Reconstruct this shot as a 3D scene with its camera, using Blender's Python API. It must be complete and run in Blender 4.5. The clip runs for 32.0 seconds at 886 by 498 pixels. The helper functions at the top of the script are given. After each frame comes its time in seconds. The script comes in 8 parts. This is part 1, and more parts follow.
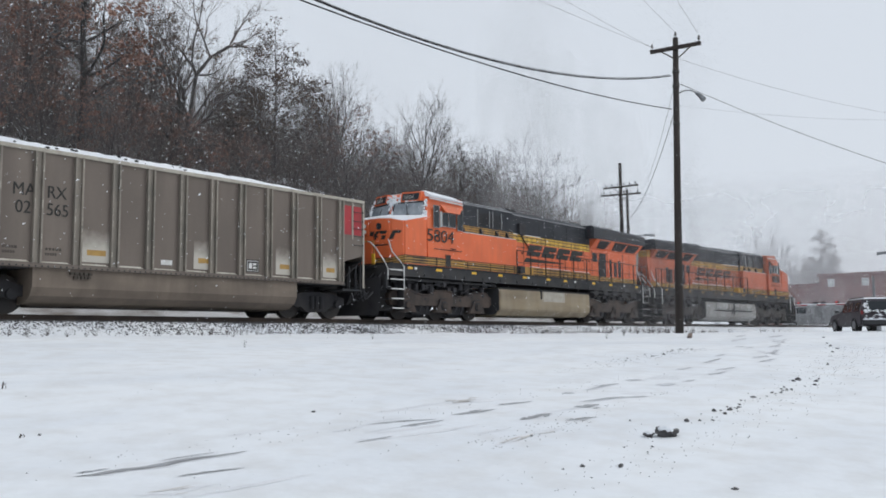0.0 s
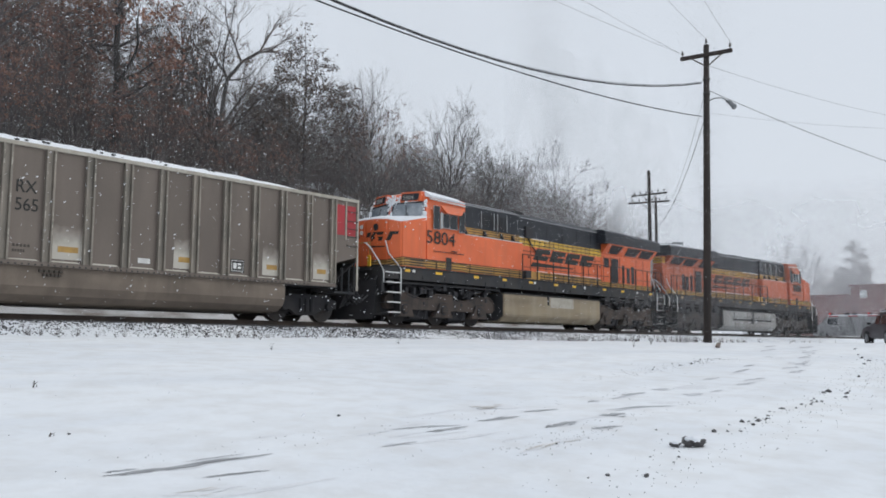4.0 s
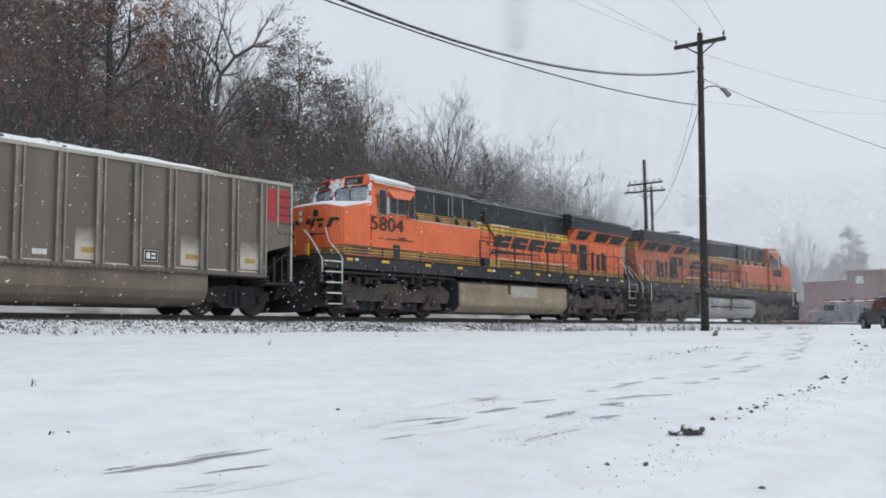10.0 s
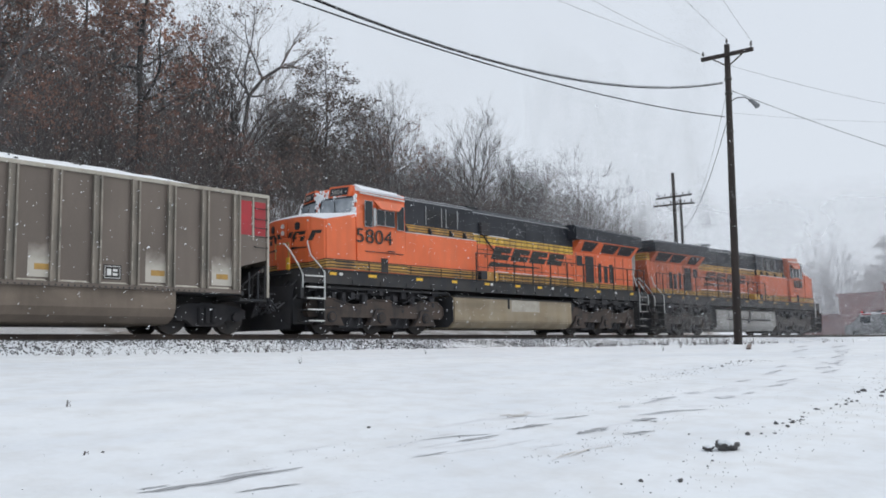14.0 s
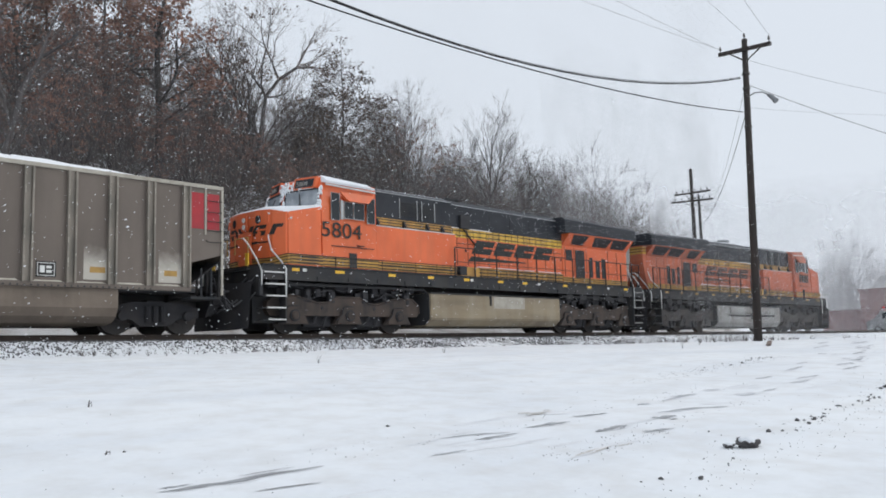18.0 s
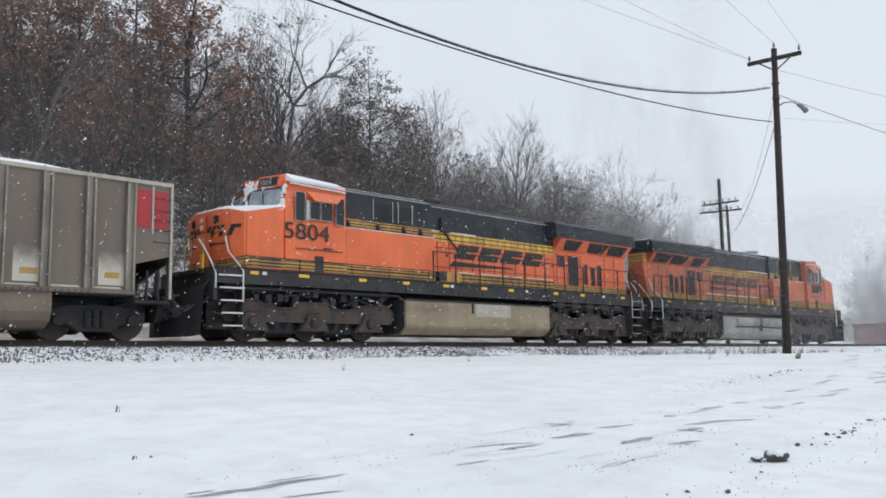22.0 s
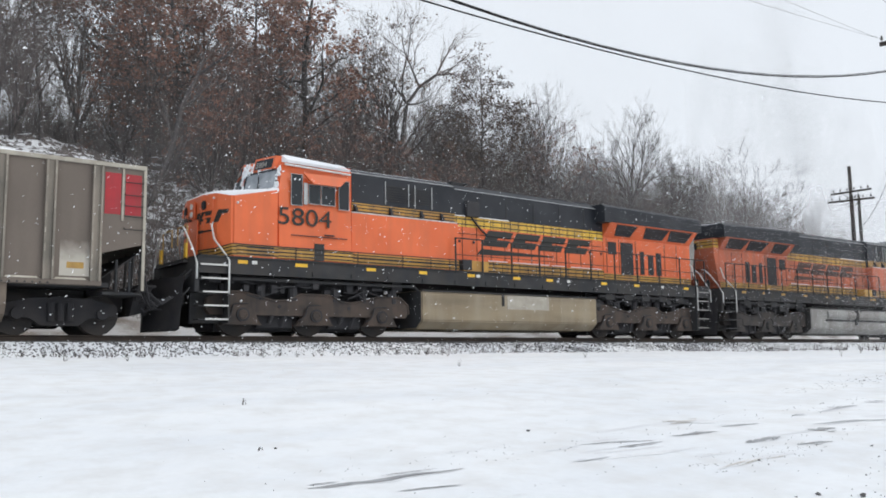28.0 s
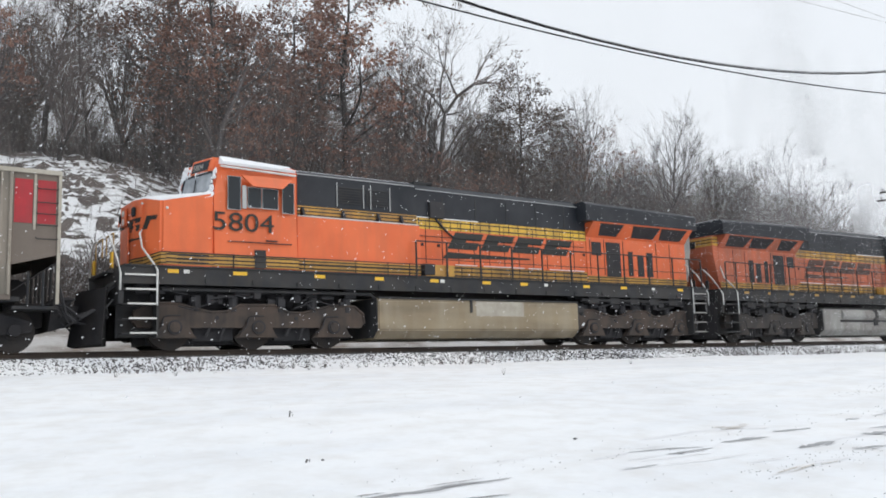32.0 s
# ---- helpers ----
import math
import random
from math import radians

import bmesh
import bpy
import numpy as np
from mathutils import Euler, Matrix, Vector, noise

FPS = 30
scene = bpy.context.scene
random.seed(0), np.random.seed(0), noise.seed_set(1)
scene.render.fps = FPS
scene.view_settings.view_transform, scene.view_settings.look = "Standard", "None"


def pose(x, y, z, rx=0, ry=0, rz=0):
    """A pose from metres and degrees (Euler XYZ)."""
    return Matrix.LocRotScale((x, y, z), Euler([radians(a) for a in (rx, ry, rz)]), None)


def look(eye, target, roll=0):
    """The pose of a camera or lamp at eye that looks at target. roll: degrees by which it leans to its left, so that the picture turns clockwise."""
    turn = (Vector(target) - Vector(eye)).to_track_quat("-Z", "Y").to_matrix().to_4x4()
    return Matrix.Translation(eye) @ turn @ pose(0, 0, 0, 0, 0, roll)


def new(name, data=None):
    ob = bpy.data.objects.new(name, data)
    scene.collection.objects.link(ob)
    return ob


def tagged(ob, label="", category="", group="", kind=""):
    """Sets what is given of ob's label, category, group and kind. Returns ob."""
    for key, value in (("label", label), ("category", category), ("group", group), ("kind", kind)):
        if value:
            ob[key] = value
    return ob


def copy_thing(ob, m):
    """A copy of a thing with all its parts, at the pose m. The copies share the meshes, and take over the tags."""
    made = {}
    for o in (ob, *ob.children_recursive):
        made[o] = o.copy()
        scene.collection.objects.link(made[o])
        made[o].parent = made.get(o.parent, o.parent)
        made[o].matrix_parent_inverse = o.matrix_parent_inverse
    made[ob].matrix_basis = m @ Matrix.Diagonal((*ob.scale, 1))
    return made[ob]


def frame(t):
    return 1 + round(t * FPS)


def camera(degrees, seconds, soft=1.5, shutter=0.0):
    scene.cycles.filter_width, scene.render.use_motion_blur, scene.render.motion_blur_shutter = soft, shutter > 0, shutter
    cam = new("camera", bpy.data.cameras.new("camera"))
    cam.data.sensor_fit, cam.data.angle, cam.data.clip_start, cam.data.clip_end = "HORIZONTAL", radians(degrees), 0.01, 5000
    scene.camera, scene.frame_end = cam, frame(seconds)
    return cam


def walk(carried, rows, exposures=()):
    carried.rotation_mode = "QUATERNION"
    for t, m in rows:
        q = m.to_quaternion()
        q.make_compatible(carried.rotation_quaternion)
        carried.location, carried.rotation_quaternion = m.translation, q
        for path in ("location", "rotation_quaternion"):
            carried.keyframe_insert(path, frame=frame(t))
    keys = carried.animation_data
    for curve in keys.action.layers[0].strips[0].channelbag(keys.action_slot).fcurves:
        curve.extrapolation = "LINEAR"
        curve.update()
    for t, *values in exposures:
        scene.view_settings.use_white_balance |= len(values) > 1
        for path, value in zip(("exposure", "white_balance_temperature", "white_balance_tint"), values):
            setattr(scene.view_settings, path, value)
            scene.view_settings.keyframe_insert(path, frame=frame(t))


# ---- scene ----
cam = camera(53.85, 32.0, soft=1.76)
EYE = (0.0, 0.0, 1.5)


def aim(yaw, pitch, roll):
    """A camera pose at the fixed eye: yaw to the left of +y, pitch up, lean to the left, in degrees."""
    return pose(*EYE, 90 + pitch, 0, yaw) @ pose(0, 0, 0, 0, 0, roll)


walk(cam, [
    (0.0, aim(-51.24, 5.78, -0.54)), (0.5, aim(-50.90, 5.77, -0.97)), (1.0, aim(-50.50, 5.79, -1.22)),
    (1.5, aim(-50.43, 5.82, -1.11)), (2.0, aim(-50.30, 6.07, -0.77)), (2.5, aim(-50.00, 6.51, -0.35)),
    (3.0, aim(-49.81, 6.31, -0.12)), (3.5, aim(-49.61, 6.08, 0.17)), (5.5, aim(-49.34, 6.38, 0.54)),
    (6.0, aim(-49.33, 6.40, 0.66)), (6.5, aim(-49.25, 6.37, 0.81)), (7.0, aim(-49.23, 6.21, 0.91)),
    (7.5, aim(-49.28, 5.94, 0.91)), (8.0, aim(-49.44, 5.66, 1.01)), (8.5, aim(-49.75, 5.97, 0.88)),
    (9.0, aim(-49.83, 6.20, 0.41)), (9.5, aim(-49.76, 5.89, -0.17)), (10.0, aim(-49.70, 5.66, -0.60)),
    (10.5, aim(-49.49, 5.69, -0.78)), (11.0, aim(-49.28, 5.67, -0.83)), (11.5, aim(-49.19, 5.61, -0.75)),
    (12.0, aim(-49.18, 5.78, -0.83)), (12.5, aim(-48.75, 6.03, -1.12)), (13.0, aim(-48.09, 6.50, -1.18)),
    (13.5, aim(-47.88, 6.81, -1.12)), (14.0, aim(-47.84, 6.78, -1.23)), (14.5, aim(-47.70, 6.74, -1.40)),
    (16.5, aim(-47.29, 6.73, -1.55)), (17.0, aim(-47.19, 6.69, -1.59)), (17.5, aim(-46.95, 6.66, -1.60)),
    (18.0, aim(-46.70, 6.71, -1.58)), (18.5, aim(-46.51, 6.72, -1.54)), (19.0, aim(-46.18, 6.67, -1.39)),
    (19.5, aim(-46.00, 6.93, -1.27)), (20.0, aim(-45.89, 7.15, -1.14)), (20.5, aim(-45.73, 7.28, -1.04)),
    (21.0, aim(-45.48, 7.37, -1.05)), (21.5, aim(-45.27, 7.37, -1.05)), (22.0, aim(-45.02, 7.33, -0.97)),
    (22.5, aim(-44.82, 7.29, -0.97)), (23.0, aim(-44.75, 7.34, -0.99)), (23.5, aim(-44.69, 7.36, -0.99)),
    (24.0, aim(-44.34, 7.27, -1.00)), (24.5, aim(-43.40, 7.16, -1.14)), (25.0, aim(-41.94, 7.09, -1.24)),
    (25.5, aim(-40.41, 7.09, -0.84)), (27.5, aim(-37.66, 7.16, -0.82)), (28.0, aim(-37.49, 7.16, -0.77)),
    (28.5, aim(-37.26, 7.16, -0.67)), (29.0, aim(-36.87, 7.36, -0.63)), (29.5, aim(-36.33, 7.62, -0.80)),
    (30.0, aim(-35.78, 7.66, -1.00)), (30.5, aim(-35.39, 7.66, -1.21)), (31.0, aim(-35.18, 7.74, -1.43)),
    (31.5, aim(-35.03, 7.83, -1.70)), (32.0, aim(-34.76, 7.83, -1.80)),
], [(0, 0.04, 6410, 7), (8, 0.07, 6410, 7), (14, 0.12, 6400, 7), (20, 0.17, 6440, 7), (25, 0.24, 6490, 7), (28, 0.33, 6580, 7), (32, 0.38, 6680, 7)])

# ---------------------------------------------------------------- light
SUN_EL, SUN_AZ = radians(38), radians(138)
world = bpy.data.worlds.new("overcast_sky")
scene.world = world
world.use_nodes = True
wn = world.node_tree
wn.nodes.clear()
w_out = wn.nodes.new("ShaderNodeOutputWorld")
w_bg = wn.nodes.new("ShaderNodeBackground")
w_sky = wn.nodes.new("ShaderNodeTexSky")
w_sky.sky_type, w_sky.sun_disc = "NISHITA", False
w_sky.sun_elevation, w_sky.sun_rotation = SUN_EL, SUN_AZ
w_sky.dust_density = 6.0
w_scale = wn.nodes.new("ShaderNodeMix")
w_scale.data_type, w_scale.blend_type = "RGBA", "MULTIPLY"
w_scale.inputs[0].default_value = 1.0
w_scale.inputs[7].default_value = (0.09, 0.09, 0.09, 1)
w_mix = wn.nodes.new("ShaderNodeMix")
w_mix.data_type = "RGBA"
w_mix.inputs[0].default_value = 0.93
w_mix.inputs[7].default_value = (0.70, 0.735, 0.81, 1)
wn.links.new(w_sky.outputs[0], w_scale.inputs[6])
wn.links.new(w_scale.outputs[2], w_mix.inputs[6])
wn.links.new(w_mix.outputs[2], w_bg.inputs[0])
w_bg.inputs[1].default_value = 1.0
wn.links.new(w_bg.outputs[0], w_out.inputs[0])

sun = new("sun", bpy.data.lights.new("sun", "SUN"))
sun.data.energy, sun.data.angle, sun.data.color = 0.65, radians(40), (1.0, 0.97, 0.93)
sun.matrix_world = look((32, -36, 42), (0, 0, 0))

# ---------------------------------------------------------------- materials
def mat(name, col, rough=0.7, metal=0.0, col2=None, scale=2.0, stretch=(1, 1, 1), lo=0.35, hi=0.65, fine=0.12, bump=0.15,
        bscale=30.0, dirt=None, dirt_amount=0.0, dirt_scale=1.2, rand=0.0, spec=0.5):
    """A surface whose colour drifts between two tones, with fine grain, relief and optional grime."""
    m = bpy.data.materials.new(name)
    m.use_nodes = True
    n, l = m.node_tree.nodes, m.node_tree.links
    b = n["Principled BSDF"]
    tc = n.new("ShaderNodeTexCoord")
    mp = n.new("ShaderNodeMapping")
    mp.inputs["Scale"].default_value = stretch
    l.new(tc.outputs["Object"], mp.inputs[0])
    big = n.new("ShaderNodeTexNoise")
    big.inputs["Scale"].default_value, big.inputs["Detail"].default_value = scale, 6
    l.new(mp.outputs[0], big.inputs["Vector"])
    ramp = n.new("ShaderNodeMapRange")
    ramp.inputs[1].default_value, ramp.inputs[2].default_value = lo, hi
    l.new(big.outputs[0], ramp.inputs[0])
    mix = n.new("ShaderNodeMix")
    mix.data_type = "RGBA"
    mix.inputs[6].default_value = (*col, 1)
    mix.inputs[7].default_value = (*(col2 or [c * 0.75 for c in col]), 1)
    l.new(ramp.outputs[0], mix.inputs[0])
    last = mix.outputs[2]
    grain = n.new("ShaderNodeTexNoise")
    grain.inputs["Scale"].default_value, grain.inputs["Detail"].default_value = bscale, 4
    l.new(tc.outputs["Object"], grain.inputs["Vector"])
    if dirt:
        dn = n.new("ShaderNodeTexNoise")
        dn.inputs["Scale"].default_value, dn.inputs["Detail"].default_value = dirt_scale, 8
        dm = n.new("ShaderNodeMapping")
        dm.inputs["Scale"].default_value = (3, 3, 0.6)
        l.new(tc.outputs["Object"], dm.inputs[0])
        l.new(dm.outputs[0], dn.inputs["Vector"])
        dr = n.new("ShaderNodeMapRange")
        dr.inputs[1].default_value, dr.inputs[2].default_value = 0.42, 0.72
        dr.inputs[4].default_value = dirt_amount
        l.new(dn.outputs[0], dr.inputs[0])
        dx = n.new("ShaderNodeMix")
        dx.data_type = "RGBA"
        dx.inputs[7].default_value = (*dirt, 1)
        l.new(dr.outputs[0], dx.inputs[0])
        l.new(last, dx.inputs[6])
        last = dx.outputs[2]
    val = n.new("ShaderNodeMapRange")
    val.inputs[3].default_value, val.inputs[4].default_value = 1 - fine, 1 + fine
    l.new(grain.outputs[0], val.inputs[0])
    factor = val.outputs[0]
    if rand:
        oi = n.new("ShaderNodeObjectInfo")
        rr = n.new("ShaderNodeMapRange")
        rr.inputs[3].default_value, rr.inputs[4].default_value = 1 - rand, 1 + rand
        l.new(oi.outputs["Random"], rr.inputs[0])
        mu = n.new("ShaderNodeMath")
        mu.operation = "MULTIPLY"
        l.new(factor, mu.inputs[0])
        l.new(rr.outputs[0], mu.inputs[1])
        factor = mu.outputs[0]
    vm = n.new("ShaderNodeVectorMath")
    vm.operation = "SCALE"
    l.new(last, vm.inputs[0])
    l.new(factor, vm.inputs["Scale"])
    l.new(vm.outputs[0], b.inputs["Base Color"])
    b.inputs["Roughness"].default_value, b.inputs["Metallic"].default_value = rough, metal
    b.inputs["Specular IOR Level"].default_value = spec
    if bump:
        bp = n.new("ShaderNodeBump")
        bp.inputs["Strength"].default_value, bp.inputs["Distance"].default_value = bump, 0.02
        l.new(grain.outputs[0], bp.inputs["Height"])
        l.new(bp.outputs[0], b.inputs["Normal"])
    return m


GRIME = (0.07, 0.055, 0.045)
ORANGE = mat("orange_paint", (0.77, 0.155, 0.048), 0.45, col2=(0.66, 0.122, 0.034), scale=0.7, fine=0.05, bump=0.03, dirt=(0.36, 0.11, 0.05), dirt_amount=0.3)
# Rear locomotive: grime, plus the paling of distant haze put into the paint.
ORANGE_DULL = mat("grimy_hazed_orange", (0.54, 0.13, 0.06), 0.6, col2=(0.40, 0.105, 0.055), scale=0.7, fine=0.06, bump=0.04, dirt=(0.20, 0.10, 0.07), dirt_amount=0.6)
# Windscreen tones: the sky's reflection put into the colour, with some snow dust.
WINDSCREEN = mat("sky_and_snow_glass", (0.17, 0.195, 0.22), 0.12, col2=(0.46, 0.49, 0.52), scale=1.6, lo=0.4, hi=0.75, fine=0.05, bump=0.0, spec=0.6)
BRIGHT_BAND = mat("bright_yellow_band", (0.80, 0.50, 0.05), 0.55, col2=(0.58, 0.34, 0.05), scale=1.5, dirt=GRIME, dirt_amount=0.4)
OCHRE = mat("ochre_reflector", (0.44, 0.27, 0.07), 0.6, col2=(0.34, 0.2, 0.06), scale=6)
YELLOW = mat("yellow_stripe", (0.60, 0.33, 0.05), 0.55, col2=(0.42, 0.22, 0.05), scale=1.5, dirt=GRIME, dirt_amount=0.6)
BRIGHT_YELLOW = mat("reflective_yellow", (0.85, 0.52, 0.03), 0.4, col2=(0.7, 0.4, 0.03))
BLACK = mat("black_paint", (0.017, 0.020, 0.026), 0.5, col2=(0.034, 0.037, 0.044), scale=1.0, fine=0.1, bump=0.05, spec=0.25)
DARK = mat("dark_opening", (0.030, 0.030, 0.034), 0.7, col2=(0.042, 0.041, 0.044), spec=0.3)
FREIGHT_BLACK = mat("grimy_black_castings", (0.030, 0.030, 0.033), 0.85, col2=(0.044, 0.041, 0.042), scale=2.0, spec=0.2)
SILL = mat("sooty_black_steel", (0.033, 0.035, 0.039), 0.75, col2=(0.052, 0.052, 0.054), scale=1.5, dirt=(0.06, 0.051, 0.043), dirt_amount=0.45, spec=0.22)
TRUCK = mat("dusty_truck_steel", (0.068, 0.052, 0.044), 0.85, col2=(0.036, 0.032, 0.031), scale=2.6, dirt=(0.10, 0.07, 0.053), dirt_amount=0.6, bump=0.3)
TRUCK_DARKER = mat("darker_truck_steel", (0.052, 0.046, 0.044), 0.85, col2=(0.036, 0.034, 0.035), scale=2.0, dirt=(0.08, 0.062, 0.05), dirt_amount=0.5, bump=0.3)
WHEEL = mat("wheel_steel", (0.038, 0.036, 0.036), 0.7, 0.3, col2=(0.05, 0.04, 0.035))
TANK = mat("dusty_tank_paint", (0.30, 0.24, 0.155), 0.7, col2=(0.19, 0.15, 0.10), scale=0.6, stretch=(0.5, 1, 3), dirt=(0.34, 0.30, 0.23), dirt_amount=0.6, dirt_scale=0.7)
TANK_GREY = mat("grey_tank_paint", (0.33, 0.33, 0.32), 0.7, col2=(0.22, 0.21, 0.2), scale=0.9, dirt=GRIME, dirt_amount=0.4)
GLASS = mat("cab_glass", (0.022, 0.027, 0.032), 0.12, col2=(0.02, 0.024, 0.028), scale=0.8, fine=0.02, bump=0.0, spec=0.35)
STEEL_FRAME = mat("pale_window_frame", (0.45, 0.46, 0.46), 0.5)
DIM_DIGIT = mat("dim_number_glass", (0.38, 0.36, 0.33), 0.5)
WHITE = mat("white_paint", (0.75, 0.75, 0.73), 0.55, col2=(0.6, 0.6, 0.58), dirt=GRIME, dirt_amount=0.2)
LETTER = mat("dark_lettering", (0.02, 0.02, 0.018), 0.6, fine=0.2)
FAINT_LETTER = mat("faint_stencil_paint", (0.075, 0.063, 0.052), 0.8, fine=0.2)
LETTER_BROWN = mat("dull_brown_lettering", (0.10, 0.055, 0.045), 0.7, fine=0.2)
RED = mat("red_panel", (0.42, 0.02, 0.03), 0.5, col2=(0.33, 0.02, 0.03), dirt=GRIME, dirt_amount=0.3)
# Ribs paler than the sheets: wear, plus the flanges' highlights put into the colour.
GON_RIB = mat("worn_highlit_rib", (0.285, 0.25, 0.21), 0.55, 0.2, col2=(0.18, 0.165, 0.14), scale=2.0, stretch=(1, 1, 0.5))
GON = mat("weathered_aluminium", (0.182, 0.150, 0.126), 0.6, 0.15, col2=(0.138, 0.113, 0.096), scale=0.8, stretch=(1, 1, 0.35), fine=0.08, bump=0.05, dirt=(0.13, 0.11, 0.09), dirt_amount=0.45)
GON_LIGHT = mat("pale_weathered_panel", (0.42, 0.39, 0.33), 0.6, col2=(0.34, 0.31, 0.26), scale=4)
GON_WHITE = mat("chalky_white_patch", (0.55, 0.52, 0.46), 0.7, col2=(0.40, 0.37, 0.31), scale=3.0)
def chalk_patch():
    """Chalky wash round a reflector, fading out upwards into the bare sheet."""
    m = GON.copy()
    m.name = "chalky_fading_patch"
    n, l = m.node_tree.nodes, m.node_tree.links
    b = n["Principled BSDF"]
    was = b.inputs["Base Color"].links[0].from_socket
    tc, sx, ns = n.new("ShaderNodeTexCoord"), n.new("ShaderNodeSeparateXYZ"), n.new("ShaderNodeTexNoise")
    ns.inputs["Scale"].default_value, ns.inputs["Detail"].default_value = 5.0, 6
    ad, mr, mx = n.new("ShaderNodeMath"), n.new("ShaderNodeMapRange"), n.new("ShaderNodeMix")
    ad.operation = "MULTIPLY_ADD"
    ad.inputs[1].default_value = 0.35
    mr.inputs[1].default_value, mr.inputs[2].default_value, mr.inputs[3].default_value, mr.inputs[4].default_value = 1.78, 2.25, 0.9, 0.0
    mx.data_type = "RGBA"
    mx.inputs[7].default_value = (0.52, 0.49, 0.43, 1)
    l.new(tc.outputs["Object"], sx.inputs[0])
    l.new(tc.outputs["Object"], ns.inputs["Vector"])
    l.new(ns.outputs[0], ad.inputs[0])
    l.new(sx.outputs[2], ad.inputs[2])
    l.new(ad.outputs[0], mr.inputs[0])
    l.new(mr.outputs[0], mx.inputs[0])
    l.new(was, mx.inputs[6])
    l.new(mx.outputs[2], b.inputs["Base Color"])
    return m


CHALK = chalk_patch()
GON_LOW = mat("grimy_tub_aluminium", (0.21, 0.168, 0.132), 0.65, 0.1, col2=(0.145, 0.116, 0.092), scale=0.7, stretch=(1, 1, 2), dirt=(0.10, 0.08, 0.06), dirt_amount=0.5)
COAL = mat("coal", (0.012, 0.012, 0.013), 0.6, bump=0.5)
SNOW = mat("snow", (0.85, 0.866, 0.885), 0.75, col2=(0.73, 0.758, 0.80), scale=0.35, lo=0.38, hi=0.68, fine=0.03, bump=0.5, bscale=7.0, spec=0.2)
FIELD_SNOW = mat("field_snow", (0.85, 0.868, 0.888), 0.75, col2=(0.775, 0.80, 0.833), scale=0.5, stretch=(0.5, 1.4, 1), lo=0.38, hi=0.68, fine=0.04, bump=0.35, bscale=11.0, dirt=(0.60, 0.575, 0.54), dirt_amount=0.32, dirt_scale=0.9, spec=0.2)
RAIL = mat("rail_steel", (0.035, 0.028, 0.024), 0.5, 0.6, col2=(0.06, 0.045, 0.035))
STONE = mat("ballast_stone", (0.105, 0.102, 0.103), 0.9, col2=(0.055, 0.053, 0.055), scale=3.0, rand=0.4, bump=0.3)
POLE = mat("creosoted_pole", (0.045, 0.035, 0.03), 0.85, col2=(0.028, 0.023, 0.021), scale=1.0, stretch=(6, 6, 0.4), bump=0.4)
BOARD = mat("bleached_board", (0.23, 0.17, 0.135), 0.85, col2=(0.13, 0.10, 0.085), stretch=(0.5, 5, 5), bump=0.3)
POLE_GREY = mat("weathered_pole", (0.07, 0.065, 0.06), 0.85, col2=(0.04, 0.038, 0.036), stretch=(6, 6, 0.4), bump=0.4)
CABLE = mat("black_cable", (0.015, 0.015, 0.016), 0.8, spec=0.1)
GALV = mat("galvanised_steel", (0.25, 0.26, 0.27), 0.5, 0.6)
CERAMIC = mat("insulator", (0.10, 0.09, 0.09), 0.25)
BARK = mat("bark", (0.078, 0.068, 0.065), 0.9, col2=(0.052, 0.047, 0.047), scale=3, stretch=(3, 3, 0.6), bump=0.5, rand=0.3)
TWIG = mat("twigs", (0.122, 0.099, 0.092), 0.9, col2=(0.084, 0.071, 0.068), scale=1.0, bump=0, rand=0.3)
LEAF = mat("rust_brown_oak_leaves", (0.255, 0.126, 0.088), 0.8, col2=(0.165, 0.09, 0.068), scale=0.7, bump=0, fine=0.4, bscale=5.0, rand=0.3)
LEAF_DULL = mat("dull_brown_leaves", (0.14, 0.095, 0.068), 0.8, col2=(0.09, 0.064, 0.052), scale=0.7, bump=0, fine=0.4, bscale=5.0, rand=0.3)
BRUSH = mat("dead_brush", (0.135, 0.115, 0.107), 0.9, col2=(0.094, 0.081, 0.077), scale=0.5, bump=0, rand=0.3)
BANK = mat("snowy_leaf_litter_bank", (0.74, 0.755, 0.78), 0.85, col2=(0.075, 0.062, 0.053), scale=2.6, stretch=(0.6, 1.1, 1.6), lo=0.515, hi=0.605, fine=0.15, bump=0.4, bscale=7)
WOODS_FLOOR = mat("leaf_litter_with_snow", (0.40, 0.40, 0.41), 0.9, col2=(0.085, 0.066, 0.055), scale=0.8, lo=0.30, hi=0.46, fine=0.2, bump=0.4, bscale=6)
BERM = mat("gritty_snow_berm", (0.66, 0.655, 0.65), 0.85, col2=(0.27, 0.235, 0.205), scale=1.3, stretch=(0.45, 1.2, 1.5), lo=0.42, hi=0.66, fine=0.12, bump=0.4)
BRICK = mat("dull_red_brick", (0.20, 0.092, 0.083), 0.85, col2=(0.16, 0.075, 0.07), scale=1.0)
SLUSH_PALE = mat("packed_grey_snow", (0.70, 0.715, 0.74), 0.75, col2=(0.80, 0.81, 0.83), scale=3.0, stretch=(0.6, 2, 1), lo=0.35, hi=0.6, bump=0.0)
SLUSH_MID = mat("grey_slush", (0.42, 0.43, 0.45), 0.65, col2=(0.66, 0.67, 0.70), scale=3.5, stretch=(0.5, 2, 1), lo=0.35, hi=0.6, bump=0.0)
SLUSH = mat("wet_bare_road", (0.23, 0.23, 0.24), 0.6, col2=(0.42, 0.43, 0.45), scale=3.5, stretch=(0.5, 2, 1), lo=0.3, hi=0.6, bump=0.3)
